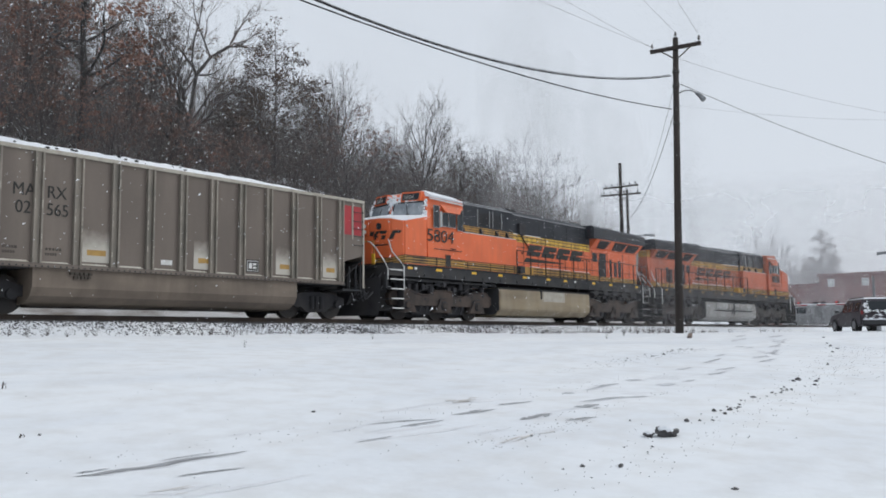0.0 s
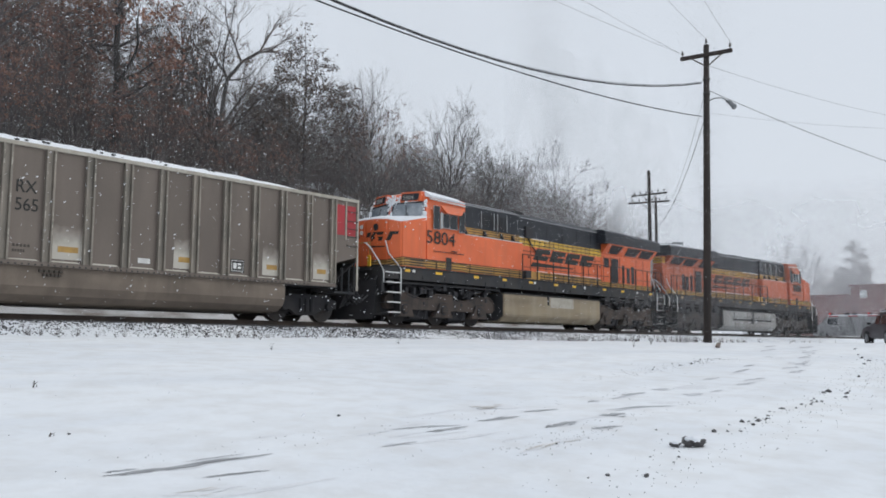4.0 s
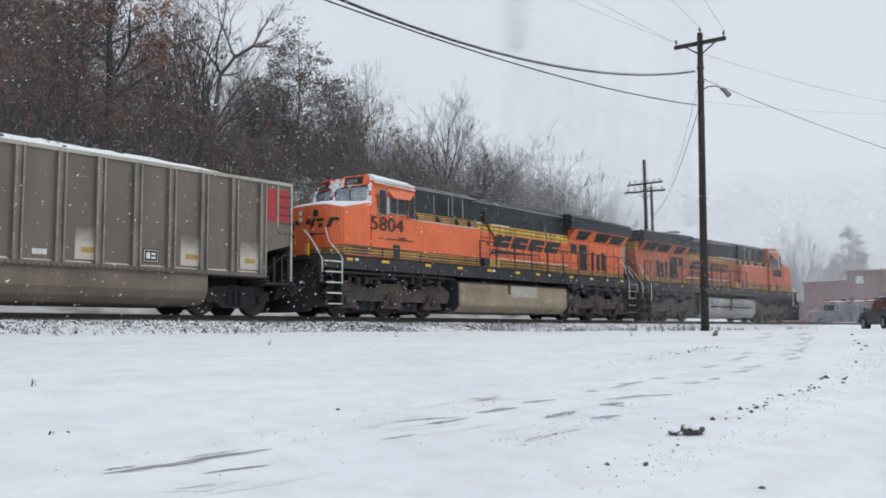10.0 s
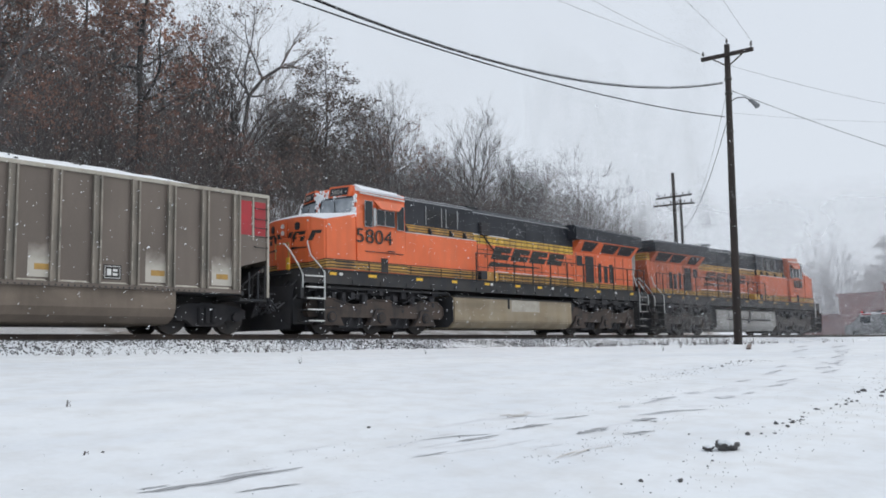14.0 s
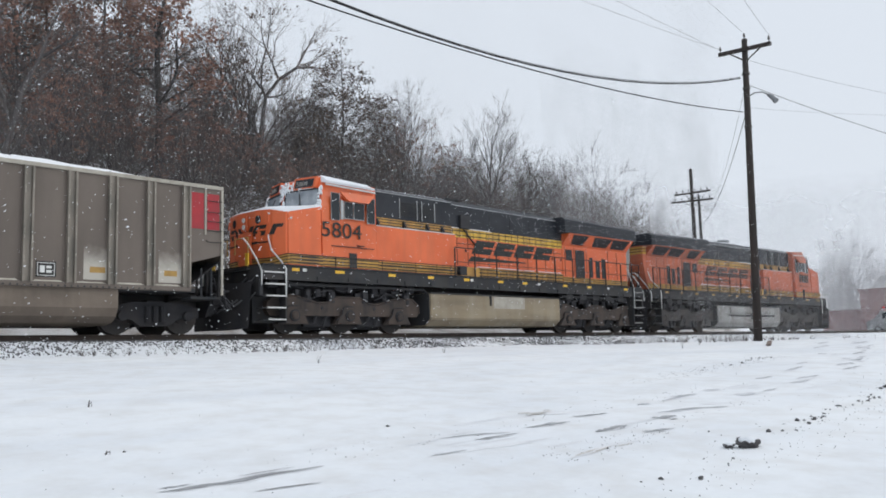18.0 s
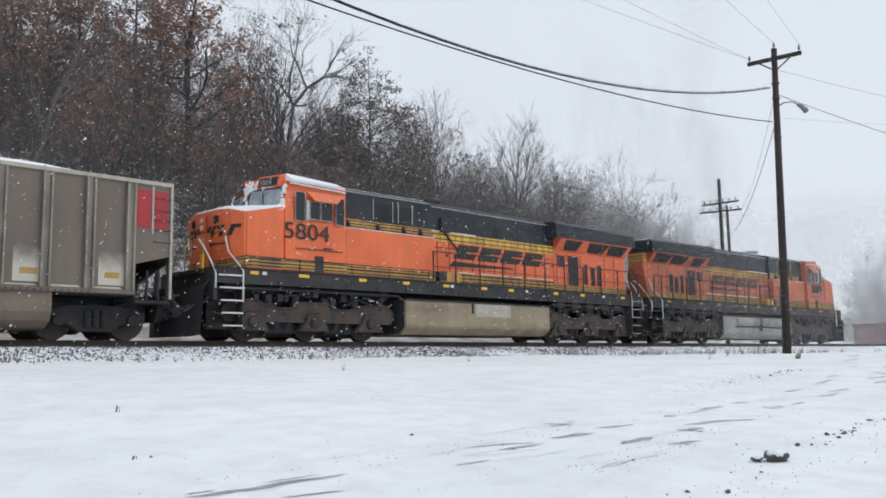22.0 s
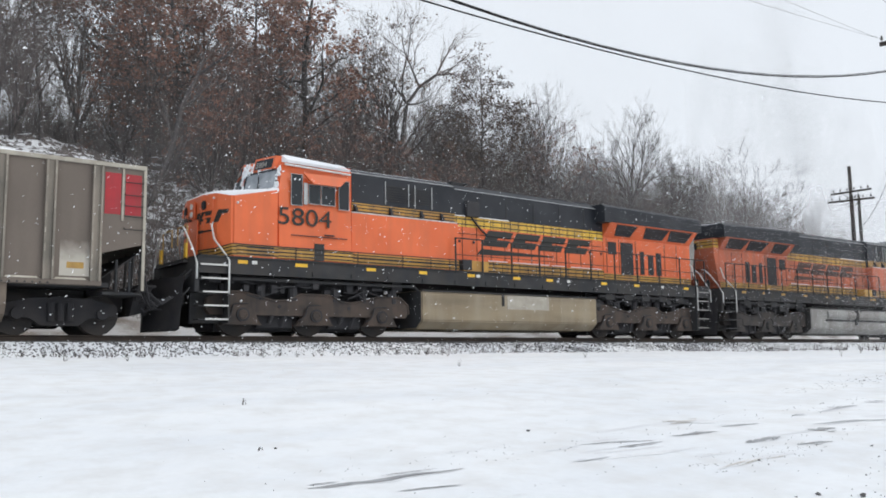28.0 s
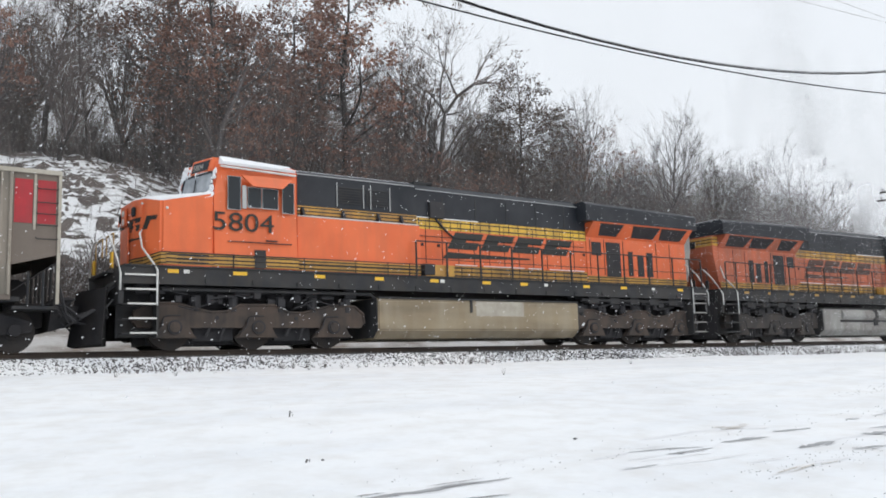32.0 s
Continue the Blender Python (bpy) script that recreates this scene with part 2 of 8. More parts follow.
GRIT_SNOW = mat("gritty_brown_snow", (0.42, 0.37, 0.32), 0.8, col2=(0.68, 0.66, 0.63), scale=6.0, lo=0.35, hi=0.6, bump=0.2)
CAR = mat("dark_maroon_car_paint", (0.030, 0.020, 0.026), 0.4, col2=(0.05, 0.045, 0.055), scale=1.5, bump=0, spec=0.35, dirt=(0.3, 0.3, 0.32), dirt_amount=0.1, dirt_scale=2.0)
CAR_DARK = mat("dark_grey_car_paint", (0.02, 0.021, 0.024), 0.3, bump=0)
RUBBER = mat("tyre_rubber", (0.015, 0.015, 0.015), 0.85)
TAIL = mat("red_lamp_lens", (0.28, 0.02, 0.025), 0.3, bump=0)


# ---------------------------------------------------------------- mesh helpers
def hexa(bm, p):
    """A closed six-sided block from eight corners: the lower four in a ring, then the upper four."""
    v = [bm.verts.new(q) for q in p]
    for f in ((3, 2, 1, 0), (4, 5, 6, 7), (0, 1, 5, 4), (1, 2, 6, 5), (2, 3, 7, 6), (3, 0, 4, 7)):
        bm.faces.new([v[i] for i in f])
    return v


def box(bm, x0, x1, y0, y1, z0, z1, bev=0.0):
    v = hexa(bm, [(x0, y0, z0), (x1, y0, z0), (x1, y1, z0), (x0, y1, z0), (x0, y0, z1), (x1, y0, z1), (x1, y1, z1), (x0, y1, z1)])
    if bev:
        es = list({e for q in v for e in q.link_edges})
        bmesh.ops.bevel(bm, geom=es, offset=bev, segments=2, affect="EDGES", profile=0.6)


def prism(bm, prof, y0, y1):
    """A profile in x and z, drawn out along y."""
    a = [bm.verts.new((x, y0, z)) for x, z in prof]
    b = [bm.verts.new((x, y1, z)) for x, z in prof]
    bm.faces.new(a)
    bm.faces.new(b[::-1])
    for i in range(len(prof)):
        j = (i + 1) % len(prof)
        bm.faces.new((a[j], a[i], b[i], b[j]))


def prism_x(bm, prof, x0, x1):
    """A profile in y and z, drawn out along x."""
    a = [bm.verts.new((x0, y, z)) for y, z in prof]
    b = [bm.verts.new((x1, y, z)) for y, z in prof]
    bm.faces.new(a)
    bm.faces.new(b[::-1])
    for i in range(len(prof)):
        j = (i + 1) % len(prof)
        bm.faces.new((a[j], a[i], b[i], b[j]))


def rod(bm, pts, r, n=6, r1=None):
    """A round bar along a line of points."""
    pts = [Vector(p) for p in pts]
    rings = []
    for i, p in enumerate(pts):
        d = (pts[min(i + 1, len(pts) - 1)] - pts[max(i - 1, 0)]).normalized()
        s = d.cross(Vector((0, 0, 1)) if abs(d.z) < 0.95 else Vector((1, 0, 0))).normalized()
        u = s.cross(d)
        q = r if r1 is None else r + (r1 - r) * i / (len(pts) - 1)
        rings.append([bm.verts.new(p + q * (math.cos(a) * s + math.sin(a) * u)) for a in (2 * math.pi * k / n for k in range(n))])
    for a, b in zip(rings, rings[1:]):
        for k in range(n):
            bm.faces.new((a[k], a[(k + 1) % n], b[(k + 1) % n], b[k]))
    bm.faces.new(rings[0][::-1])
    bm.faces.new(rings[-1])


def finish(name, bm, material, smooth=False):
    bmesh.ops.recalc_face_normals(bm, faces=bm.faces)
    me = bpy.data.meshes.new(name)
    bm.to_mesh(me)
    bm.free()
    me.materials.append(material)
    if smooth:
        me.shade_smooth()
    return me


def islands(bm):
    """The separate pieces of a bmesh, each as a bmesh of its own."""
    seen, out = set(), []
    for v in list(bm.verts):
        if v in seen:
            continue
        stack, piece = [v], []
        seen.add(v)
        while stack:
            q = stack.pop()
            piece.append(q)
            for e in q.link_edges:
                o = e.other_vert(q)
                if o not in seen:
                    seen.add(o)
                    stack.append(o)
        nb = bmesh.new()
        twin = {q: nb.verts.new(q.co) for q in piece}
        for f in {f for q in piece for f in q.link_faces}:
            nb.faces.new([twin[q] for q in f.verts])
        out.append(nb)
    bm.free()
    return out


def part(name, bm, material, parent, label="", smooth=False, split=False):
    """One mesh under its parent, or, split, each loose piece as a mesh of its own."""
    if split:
        return [part(name, piece, material, parent, label, smooth) for piece in islands(bm)]
    ob = new(name, finish(name, bm, material, smooth))
    ob.parent = parent
    return tagged(ob, label)


def thing(name, bm, material, label, category, group="", kind="", smooth=False):
    return tagged(new(name, finish(name, bm, material, smooth)), label, category, group, kind)


def root(name, label, category, group="", kind=""):
    return tagged(new(name), label, category, group, kind)


def BM():
    return bmesh.new()


def boxes(name, material, parent, *bs, bev=0.0, label=""):
    bm = BM()
    for b in bs:
        box(bm, *b, bev)
    return part(name, bm, material, parent, label, split=len(bs) > 1)


def lettering(name, words, size, material, parent, m, label="", shear=0.0, width=1.0, depth=0.004, bold=0.012):
    """Flat writing with the built-in font, as a mesh."""
    cu = bpy.data.curves.new(name, "FONT")
    cu.body, cu.size, cu.extrude, cu.shear, cu.offset = words, size, depth, shear, bold
    tmp = new(name, cu)
    me = bpy.data.meshes.new_from_object(tmp.evaluated_get(bpy.context.evaluated_depsgraph_get()))
    bpy.data.objects.remove(tmp)
    bpy.data.curves.remove(cu)
    me.transform(m @ Matrix.Diagonal((width, 1, 1, 1)))
    me.materials.clear()
    me.materials.append(material)
    ob = new(name, me)
    ob.parent = parent
    return tagged(ob, label)




# ---------------------------------------------------------------- ground
TRACK_Y, RAIL_Z = 21.85, 2.145


def track_y(x):
    """The line runs straight, then bends a little towards the road past the pole."""
    return TRACK_Y - 0.0018 * max(0.0, min(x, 72) - 40) ** 2 - 0.1152 * max(0.0, x - 72)


def on_track(x, turn=0):
    a, b = track_y(x - 6.5), track_y(x + 6.5)
    return pose(x, (a + b) / 2, RAIL_Z, 0, 0, turn + math.degrees(math.atan2(b - a, 13)))


def smooth(a, b, x):
    q = min(1, max(0, (x - a) / (b - a)))
    return q * q * (3 - 2 * q)


def ground_z(x, y):
    u, v = min(1, max(0, y / 17.8)), min(1, max(0, x / 48))
    z = 1.62 * (1 - (1 - u) * (1 - v) ** 1.3)
    z += 0.03 * noise.noise(Vector((x * 0.25, y * 0.25, 0))) + 0.012 * noise.noise(Vector((x * 1.1, y * 1.1, 3)))
    far = smooth(70, 105, x)
    if y > 26:
        end = 1 - smooth(54, 80, x)
        d = y - 26
        z += end * (9.2 * (smooth(-1.5, 12.5, d) - smooth(-1.5, 12.5, 0)) + 2.8 * smooth(9, 27, d) + 0.04 * max(0, d - 22))
        z += end * min(1, d / 4) * (0.7 * noise.noise(Vector((x * 0.2, y * 0.2, 7))) + 0.25 * noise.noise(Vector((x * 0.9, y * 0.9, 9))))
    return z + far * 0.9


def axis(stops):
    out = []
    for (a, b, st) in stops:
        k = a
        while k < b - 1e-6:
            out.append(k)
            k += st
    out.append(stops[-1][1])
    return out


def ground_h(x, y):
    """Height of the ground's sheet itself, between its grid lines."""
    st = 0.3 if x < 24 else 0.8
    x0 = (math.floor((x + 6) / 0.3) * 0.3 - 6) if x < 24 else 24 + math.floor((x - 24) / 0.8) * 0.8
    y0 = math.floor((y + 2) / 0.3) * 0.3 - 2
    u, v = (x - x0) / st, (y - y0) / 0.3
    a, b = ground_z(x0, y0) * (1 - u) + ground_z(x0 + st, y0) * u, ground_z(x0, y0 + 0.3) * (1 - u) + ground_z(x0 + st, y0 + 0.3) * u
    return a * (1 - v) + b * v


def build_ground():
    xs = axis([(-900, -60, 120), (-60, -6, 2.5), (-6, 24, 0.3), (24, 60, 0.8), (60, 110, 2.5), (110, 900, 79)])
    ys = axis([(-900, -30, 145), (-30, -2, 4), (-2, 18, 0.3), (18, 27, 1.5), (27, 55, 0.7), (55, 80, 5), (80, 900, 82)])
    vs = [(x, y, ground_z(x, y)) for y in ys for x in xs]
    w = len(xs)
    fs = [(j * w + i, j * w + i + 1, (j + 1) * w + i + 1, (j + 1) * w + i) for j in range(len(ys) - 1) for i in range(w - 1)]
    me = bpy.data.meshes.new("ground")
    me.from_pydata(vs, [], fs)
    me.materials.append(FIELD_SNOW)
    me.materials.append(BANK)
    me.materials.append(WOODS_FLOOR)
    me.materials.append(BERM)
    for p in me.polygons:
        c = p.center
        if c.y > 28.7 + noise.noise(c * 0.5) and c.x < 95 and c.y < 300:
            p.material_index = 2 if c.y > 36 + 2 * noise.noise(c * 0.3) + (2.6 if 2 < c.x < 18 else 0) else 1
        elif 24.4 < c.y < 32 and -20 < c.x < 60:
            p.material_index = 3
    me.shade_smooth()
    return tagged(new("ground", me), "snow-covered ground rising to the railway and a wooded bank", "ground", kind="structure")


build_ground()


def build_track():
    """Ballast bed under snow, ties and two rails."""
    x0, x1, st = -60.0, 76.0, 1.0
    prof = [(-4.1, -0.62), (-3.3, -0.46), (-2.2, -0.2), (-1.6, -0.17), (1.6, -0.17), (2.2, -0.2), (3.6, -0.5), (4.6, -0.7)]
    n = int((x1 - x0) / st)
    vs, fs = [], []
    for i in range(n + 1):
        x = x0 + i * st
        for k, (dy, dz) in enumerate(prof):
            w = noise.noise(Vector((x * 0.35, dy, 1.0)))
            vs.append((x, track_y(x) + dy + (0.22 * w if k < 2 else 0), RAIL_Z + dz + 0.02 * w))
    k = len(prof)
    fs = [(i * k + j, (i + 1) * k + j, (i + 1) * k + j + 1, i * k + j + 1) for i in range(n) for j in range(k - 1)]
    me = bpy.data.meshes.new("ballast_bed")
    me.from_pydata(vs, [], [f[::-1] for f in fs])
    me.materials.append(SNOW)
    me.shade_smooth()
    tagged(new("ballast_bed", me), "snow-dusted ballast bed of the railway line", "railway bed", kind="structure")
    for s in (-1, 1):
        bm = BM()
        y = s * 0.755
        prof_r = [(y - 0.07, RAIL_Z - 0.17), (y + 0.07, RAIL_Z - 0.17), (y + 0.07, RAIL_Z - 0.155), (y + 0.012, RAIL_Z - 0.13), (y + 0.012, RAIL_Z - 0.045),
                     (y + 0.037, RAIL_Z - 0.03), (y + 0.037, RAIL_Z), (y - 0.037, RAIL_Z), (y - 0.037, RAIL_Z - 0.03), (y - 0.012, RAIL_Z - 0.045),
                     (y - 0.012, RAIL_Z - 0.13), (y - 0.07, RAIL_Z - 0.155)]
        rings = [[bm.verts.new((x, track_y(x) + a, c)) for a, c in prof_r] for x in (x0, 0, 20, 40, 44, 48, 52, 56, 60, 64, 68, 72, x1)]
        for ra, rb in zip(rings, rings[1:]):
            for k in range(len(prof_r)):
                j = (k + 1) % len(prof_r)
                bm.faces.new((ra[k], ra[j], rb[j], rb[k]))
        thing("rail", bm, RAIL, "dark rusty steel rail on ties", "rail", "railway rails", "structure")
    # loose stones showing through the snow on the near shoulder
    rnd = random.Random(5)
    vs, fs = [], []
    for _ in range(19000):
        x = rnd.triangular(-4, 42, 20) if rnd.random() < 0.35 else rnd.uniform(-4, 34)
        q = rnd.random() ** 0.7
        dy = -3.85 + 2.8 * q
        zz = RAIL_Z + np.interp(dy, [p[0] for p in prof], [p[1] for p in prof])
        r = rnd.uniform(0.012, 0.032)
        a = len(vs)
        for k in range(3):
            an = k * 2.09 + rnd.random()
            vs.append((x + r * math.cos(an) * rnd.uniform(0.7, 1.2), track_y(x) + dy + r * math.sin(an) * rnd.uniform(0.7, 1.2), zz - 0.01))
        for k in range(3):
            an = k * 2.09 + 0.5
            vs.append((x + 0.6 * r * math.cos(an), track_y(x) + dy + 0.6 * r * math.sin(an), zz + r * rnd.uniform(0.4, 1.0)))
        fs += [(a, a + 1, a + 4, a + 3), (a + 1, a + 2, a + 5, a + 4), (a + 2, a, a + 3, a + 5), (a + 3, a + 4, a + 5)]
    me = bpy.data.meshes.new("ballast_stones")
    me.from_pydata(vs, [], fs)
    me.materials.append(STONE)
    tagged(new("ballast_stones", me), "dark ballast stones poking through thin snow", "ballast stones", kind="stuff")


build_track()

# ---------------------------------------------------------------- train
WHEELS = []          # (wheelset, place in its truck, radius, way it faces)


def wheelset(parent, x, z, r, gauge=0.755):
    """Axle with two flanged wheels, turning about its own y axis."""
    bm = BM()
    rod(bm, [(0, -1.0, 0), (0, 1.0, 0)], 0.09, 10)
    for s in (-1, 1):
        y = s * gauge
        rod(bm, [(0, y - 0.07, 0), (0, y + 0.07, 0)], r, 28)
        rod(bm, [(0, y - s * 0.07, 0), (0, y - s * 0.105, 0)], r + 0.025, 28)
        rod(bm, [(0, y + s * 0.07, 0), (0, y + s * 0.10, 0)], r * 0.4, 16)
        for k in range(6):
            a = k * math.pi / 3
            rod(bm, [(0.62 * r * math.cos(a), y + s * 0.06, 0.62 * r * math.sin(a)), (0.62 * r * math.cos(a), y + s * 0.078, 0.62 * r * math.sin(a))], 0.05, 8)
    ob = part("wheelset", bm, WHEEL, parent, "worn steel wheels on an axle")
    ob.location = (x, 0, z)
    return ob


def loco_truck(parent, xc, facing, steel):
    """Three-axle truck: one cast side frame a side with flared pedestals, bearing caps, springs and pipes."""
    axles = (-2.1, 0.0, 2.1)
    rnd = random.Random(int(xc * 10) + 60)
    # Dark block for the motors, sized to hide the background from the camera.
    bm = BM()
    box(bm, xc - 2.6, xc + 2.6, -0.6, 0.6, 0.13, 1.58)
    truck = part("truck", bm, DARK, parent, "three-axle truck with a dark filler block for its motors")
    low = [(-2.95, 0.52)]
    for a in axles:
        low += [(a - 0.38, 0.52), (a - 0.44, 0.40), (a - 0.56, 0.27), (a + 0.56, 0.27), (a + 0.44, 0.40), (a + 0.38, 0.52)]
    low += [(2.95, 0.52)]
    high = [(3.05, 0.66), (3.02, 0.92), (2.75, 1.12), (2.1, 1.14), (1.6, 1.02), (1.2, 0.93), (0.8, 0.95), (0.45, 1.12), (-0.45, 1.12), (-0.8, 0.95), (-1.2, 0.93), (-1.6, 1.02), (-2.1, 1.14), (-2.75, 1.12), (-3.02, 0.92), (-3.05, 0.66)]
    bm = BM()
    for s in (-1, 1):
        prism(bm, [(xc + a, z) for a, z in low + high], min(s * 1.02, s * 1.2), max(s * 1.02, s * 1.2))
    part("side_frame", bm, steel, truck, "dusty cast-steel side frame", split=True)
    # thickened top and bottom flanges of the casting, worn and uneven
    bm = BM()
    for s in (-1, 1):
        for (a, z), (b, w) in zip(high, high[1:]):
            rod(bm, [(xc + a, s * 1.2, z - 0.03), (xc + b, s * 1.2, w - 0.03)], 0.035, 6)
    part("frame_flange", bm, steel, truck, split=True)
    for s in (-1, 1):
        for a in axles:
            x = xc + a
            bm = BM()
            hexa(bm, [(x - 0.5, s * 1.2, 0.28), (x + 0.5, s * 1.2, 0.28), (x + 0.5, s * 1.24, 0.28), (x - 0.5, s * 1.24, 0.28),
                      (x - 0.24, s * 1.2, 0.76), (x + 0.24, s * 1.2, 0.76), (x + 0.24, s * 1.27, 0.76), (x - 0.24, s * 1.27, 0.76)])
            bmesh.ops.recalc_face_normals(bm, faces=bm.faces)
            ax = part("axle_box", bm, steel, truck)
            bm = BM()
            rod(bm, [(x, s * 1.22, 0.53), (x, s * 1.29, 0.53)], 0.175, 18)
            part("bearing_ring", bm, DARK, ax, "dark ring round the bearing")
            bm = BM()
            rod(bm, [(x, s * 1.24, 0.53), (x, s * 1.315, 0.53)], 0.125, 16)
            for k in range(6):
                q = k * math.pi / 3
                rod(bm, [(x + 0.085 * math.cos(q), s * 1.31, 0.53 + 0.085 * math.sin(q)), (x + 0.085 * math.cos(q), s * 1.33, 0.53 + 0.085 * math.sin(q))], 0.018, 6)
            part("bearing_cap", bm, steel, ax, "bolted bearing cap")
            # Raised dark rod standing in for the shade in the pedestal's gap.
            bm = BM()
            rod(bm, [(x - 0.52, s * 1.22, 0.40), (x - 0.40, s * 1.24, 0.44), (x - 0.31, s * 1.26, 0.56), (x - 0.27, s * 1.27, 0.76), (x - 0.2, s * 1.27, 0.80), (x + 0.14, s * 1.27, 0.81)], 0.017, 5)
            part("pedestal_gap", bm, DARK, ax, "dark rod drawn for the shaded gap along the pedestal")
    bm = BM()
    for s in (-1, 1):
        for a in (-1.05, 1.05):
            rod(bm, [(xc + a, s * 1.19, 0.76), (xc + a, s * 1.215, 0.76)], 0.05, 10)
            rod(bm, [(xc + a - 0.25, s * 1.1, 0.32), (xc + a - 0.18, s * 1.16, 0.52)], 0.05, 6)
            rod(bm, [(xc + a + 0.1, s * 1.1, 0.20), (xc + a + 0.2, s * 1.16, 0.54)], 0.04, 6)
            box(bm, xc + a - 0.55, xc + a + 0.5, min(s * 0.85, s * 1.0), max(s * 0.85, s * 1.0), 0.2, 0.56, 0.05)
    part("brake_rigging", bm, DARK, truck, split=True)
    # cluttered dark space between the frame and the sill
    bm = BM()
    for s in (-1, 1):
        for a in (-2.55, -1.55, -0.62, 0.62, 1.55, 2.55):
            rod(bm, [(xc + a, s * 1.1, 0.92), (xc + a, s * 1.1, 1.3)], 0.13, 9)
        for k in range(15):
            a, w, h = -2.9 + 0.4 * k + rnd.uniform(-0.1, 0.1), rnd.uniform(0.06, 0.2), rnd.uniform(0.08, 0.26)
            z, y = rnd.uniform(1.05, 1.32), s * rnd.uniform(1.08, 1.26)
            box(bm, xc + a - w, xc + a + w, min(y, y + s * 0.1), max(y, y + s * 0.1), z, z + h, 0.02)
        for k in range(7):
            a, z = rnd.uniform(-2.8, 1.6), rnd.uniform(1.0, 1.4)
            rod(bm, [(xc + a, s * 1.28, z), (xc + a + 0.3, s * 1.31, z + rnd.uniform(-0.12, 0.12)), (xc + a + rnd.uniform(0.5, 1.2), s * 1.27, z + rnd.uniform(-0.15, 0.15))], rnd.uniform(0.014, 0.03), 5)
    part("pipework", bm, DARK, truck, "dark pipes and brackets over the frame", split=True)
    bm = BM()
    for s in (-1, 1):
        for k in range(9):
            a = rnd.uniform(-2.7, 2.7)
            z = float(np.interp(a, [q[0] for q in high[::-1]], [q[1] for q in high[::-1]]))
            bmesh.ops.create_icosphere(bm, subdivisions=1, radius=0.035, matrix=Matrix.Translation((xc + a, s * 1.2, z)) @ Matrix.Diagonal((rnd.uniform(0.8, 2.6), 0.9, 0.5, 1)))
    tagged(part("frame_snow", bm, SNOW, truck, "small crusts of snow on the frame"), kind="stuff")
    for x in axles:
        w = wheelset(truck, xc + x, 0.533, 0.533)
        WHEELS.append((w, (xc + x, 0, 0.533), 0.533, facing))
    return truck


def end_steps(parent, x, out, edge=None):
    """Corner stairwells, pilot, coupler and handrails at one end; out is the way the end faces along x."""
    for s in (-1, 1):
        bm = BM()
        xi = x - out * 0.85
        ya, yb = min(s * 0.95, s * 1.5), max(s * 0.95, s * 1.5)
        box(bm, min(xi, xi - out * 0.05), max(xi, xi - out * 0.05), ya, yb, 0.3, 1.9)
        box(bm, min(x - out * 0.06, xi), max(x - out * 0.06, xi), min(s * 0.95, s * 1.0), max(s * 0.95, s * 1.0), 0.3, 1.9)
        st = part("stairwell", bm, SILL, parent)
        for k in range(5):
            z = 0.36 + 0.335 * k
            sb = BM()
            box(sb, min(x - out * 0.08, xi), max(x - out * 0.08, xi), min(s * 1.18, s * 1.5), max(s * 1.18, s * 1.5), z, z + 0.03)
            part("step", sb, SILL, st)
            sb = BM()
            xo = x - out * (0.26 - 0.035 * k)
            box(sb, min(xo, xi), max(xo, xi), min(s * 1.5, s * 1.53), max(s * 1.5, s * 1.53), z + 0.005, z + 0.045)
            part("step_edge", sb, edge or WHITE, st, "snow-rimmed step edge")
        outer = [(-0.02, 1.52, 1.36), (-0.02, 1.52, 1.75), (0.0, 1.3, 2.1), (0.05, 1.0, 2.5), (0.05, 0.75, 2.72), (0.0, 0.6, 2.74)]
        inner = [(-0.85, 1.53, 1.02), (-0.85, 1.53, 1.85), (-0.75, 1.44, 2.05), (-0.58, 1.2, 2.4), (-0.55, 1.1, 2.75), (-0.62, 1.0, 2.85)]
        for line in (outer, inner):
            bm = BM()
            rod(bm, [(x + out * a, s * b, c) for a, b, c in line], 0.024)
            part("grab_rail", bm, WHITE, parent, "white bent grab rail", True)
    bm = BM()
    box(bm, min(x, x - out * 0.12), max(x, x - out * 0.12), -1.45, 1.45, 1.05, 1.9, 0.02)
    box(bm, min(x, x + out * 0.12), max(x, x + out * 0.12), -1.0, 1.0, 1.8, 1.86)
    part("end_plate", bm, SILL, parent)
    bm = BM()
    hexa(bm, [(x + out * 0.34, -1.4, 0.14), (x + out * 0.78, 0, 0.14), (x + out * 0.34, 1.4, 0.14), (x - out * 0.1, 0, 0.14),
              (x + out * 0.28, -1.48, 1.42), (x + out * 0.6, 0, 1.42), (x + out * 0.28, 1.48, 1.42), (x - out * 0.15, 0, 1.42)])
    part("snowplow_pilot", bm, FREIGHT_BLACK, parent, "black snowplow pilot")
    bm = BM()
    box(bm, min(x, x + out * 0.75), max(x, x + out * 0.75), -0.12, 0.12, 0.75, 1.0, 0.03)
    box(bm, min(x + out * 0.6, x + out * 0.95), max(x + out * 0.6, x + out * 0.95), -0.2, 0.2, 0.7, 1.05, 0.05)
    part("coupler", bm, SILL, parent)
    bm = BM()
    box(bm, min(x, x + out * 0.3), max(x, x + out * 0.3), -0.45, 0.45, 0.6, 1.2, 0.04)
    part("draft_gear_box", bm, SILL, parent)
    bm = BM()
    rod(bm, [(x + out * 0.1, -1.4, 1.15), (x + out * 0.25, -1.35, 0.95), (x + out * 0.3, -0.3, 0.95), (x + out * 0.55, -0.1, 1.0)], 0.022)
    part("uncoupling_lever", bm, SILL, parent)
    for y in (-1.2, -1.0, 1.0, 1.2):
        bm = BM()
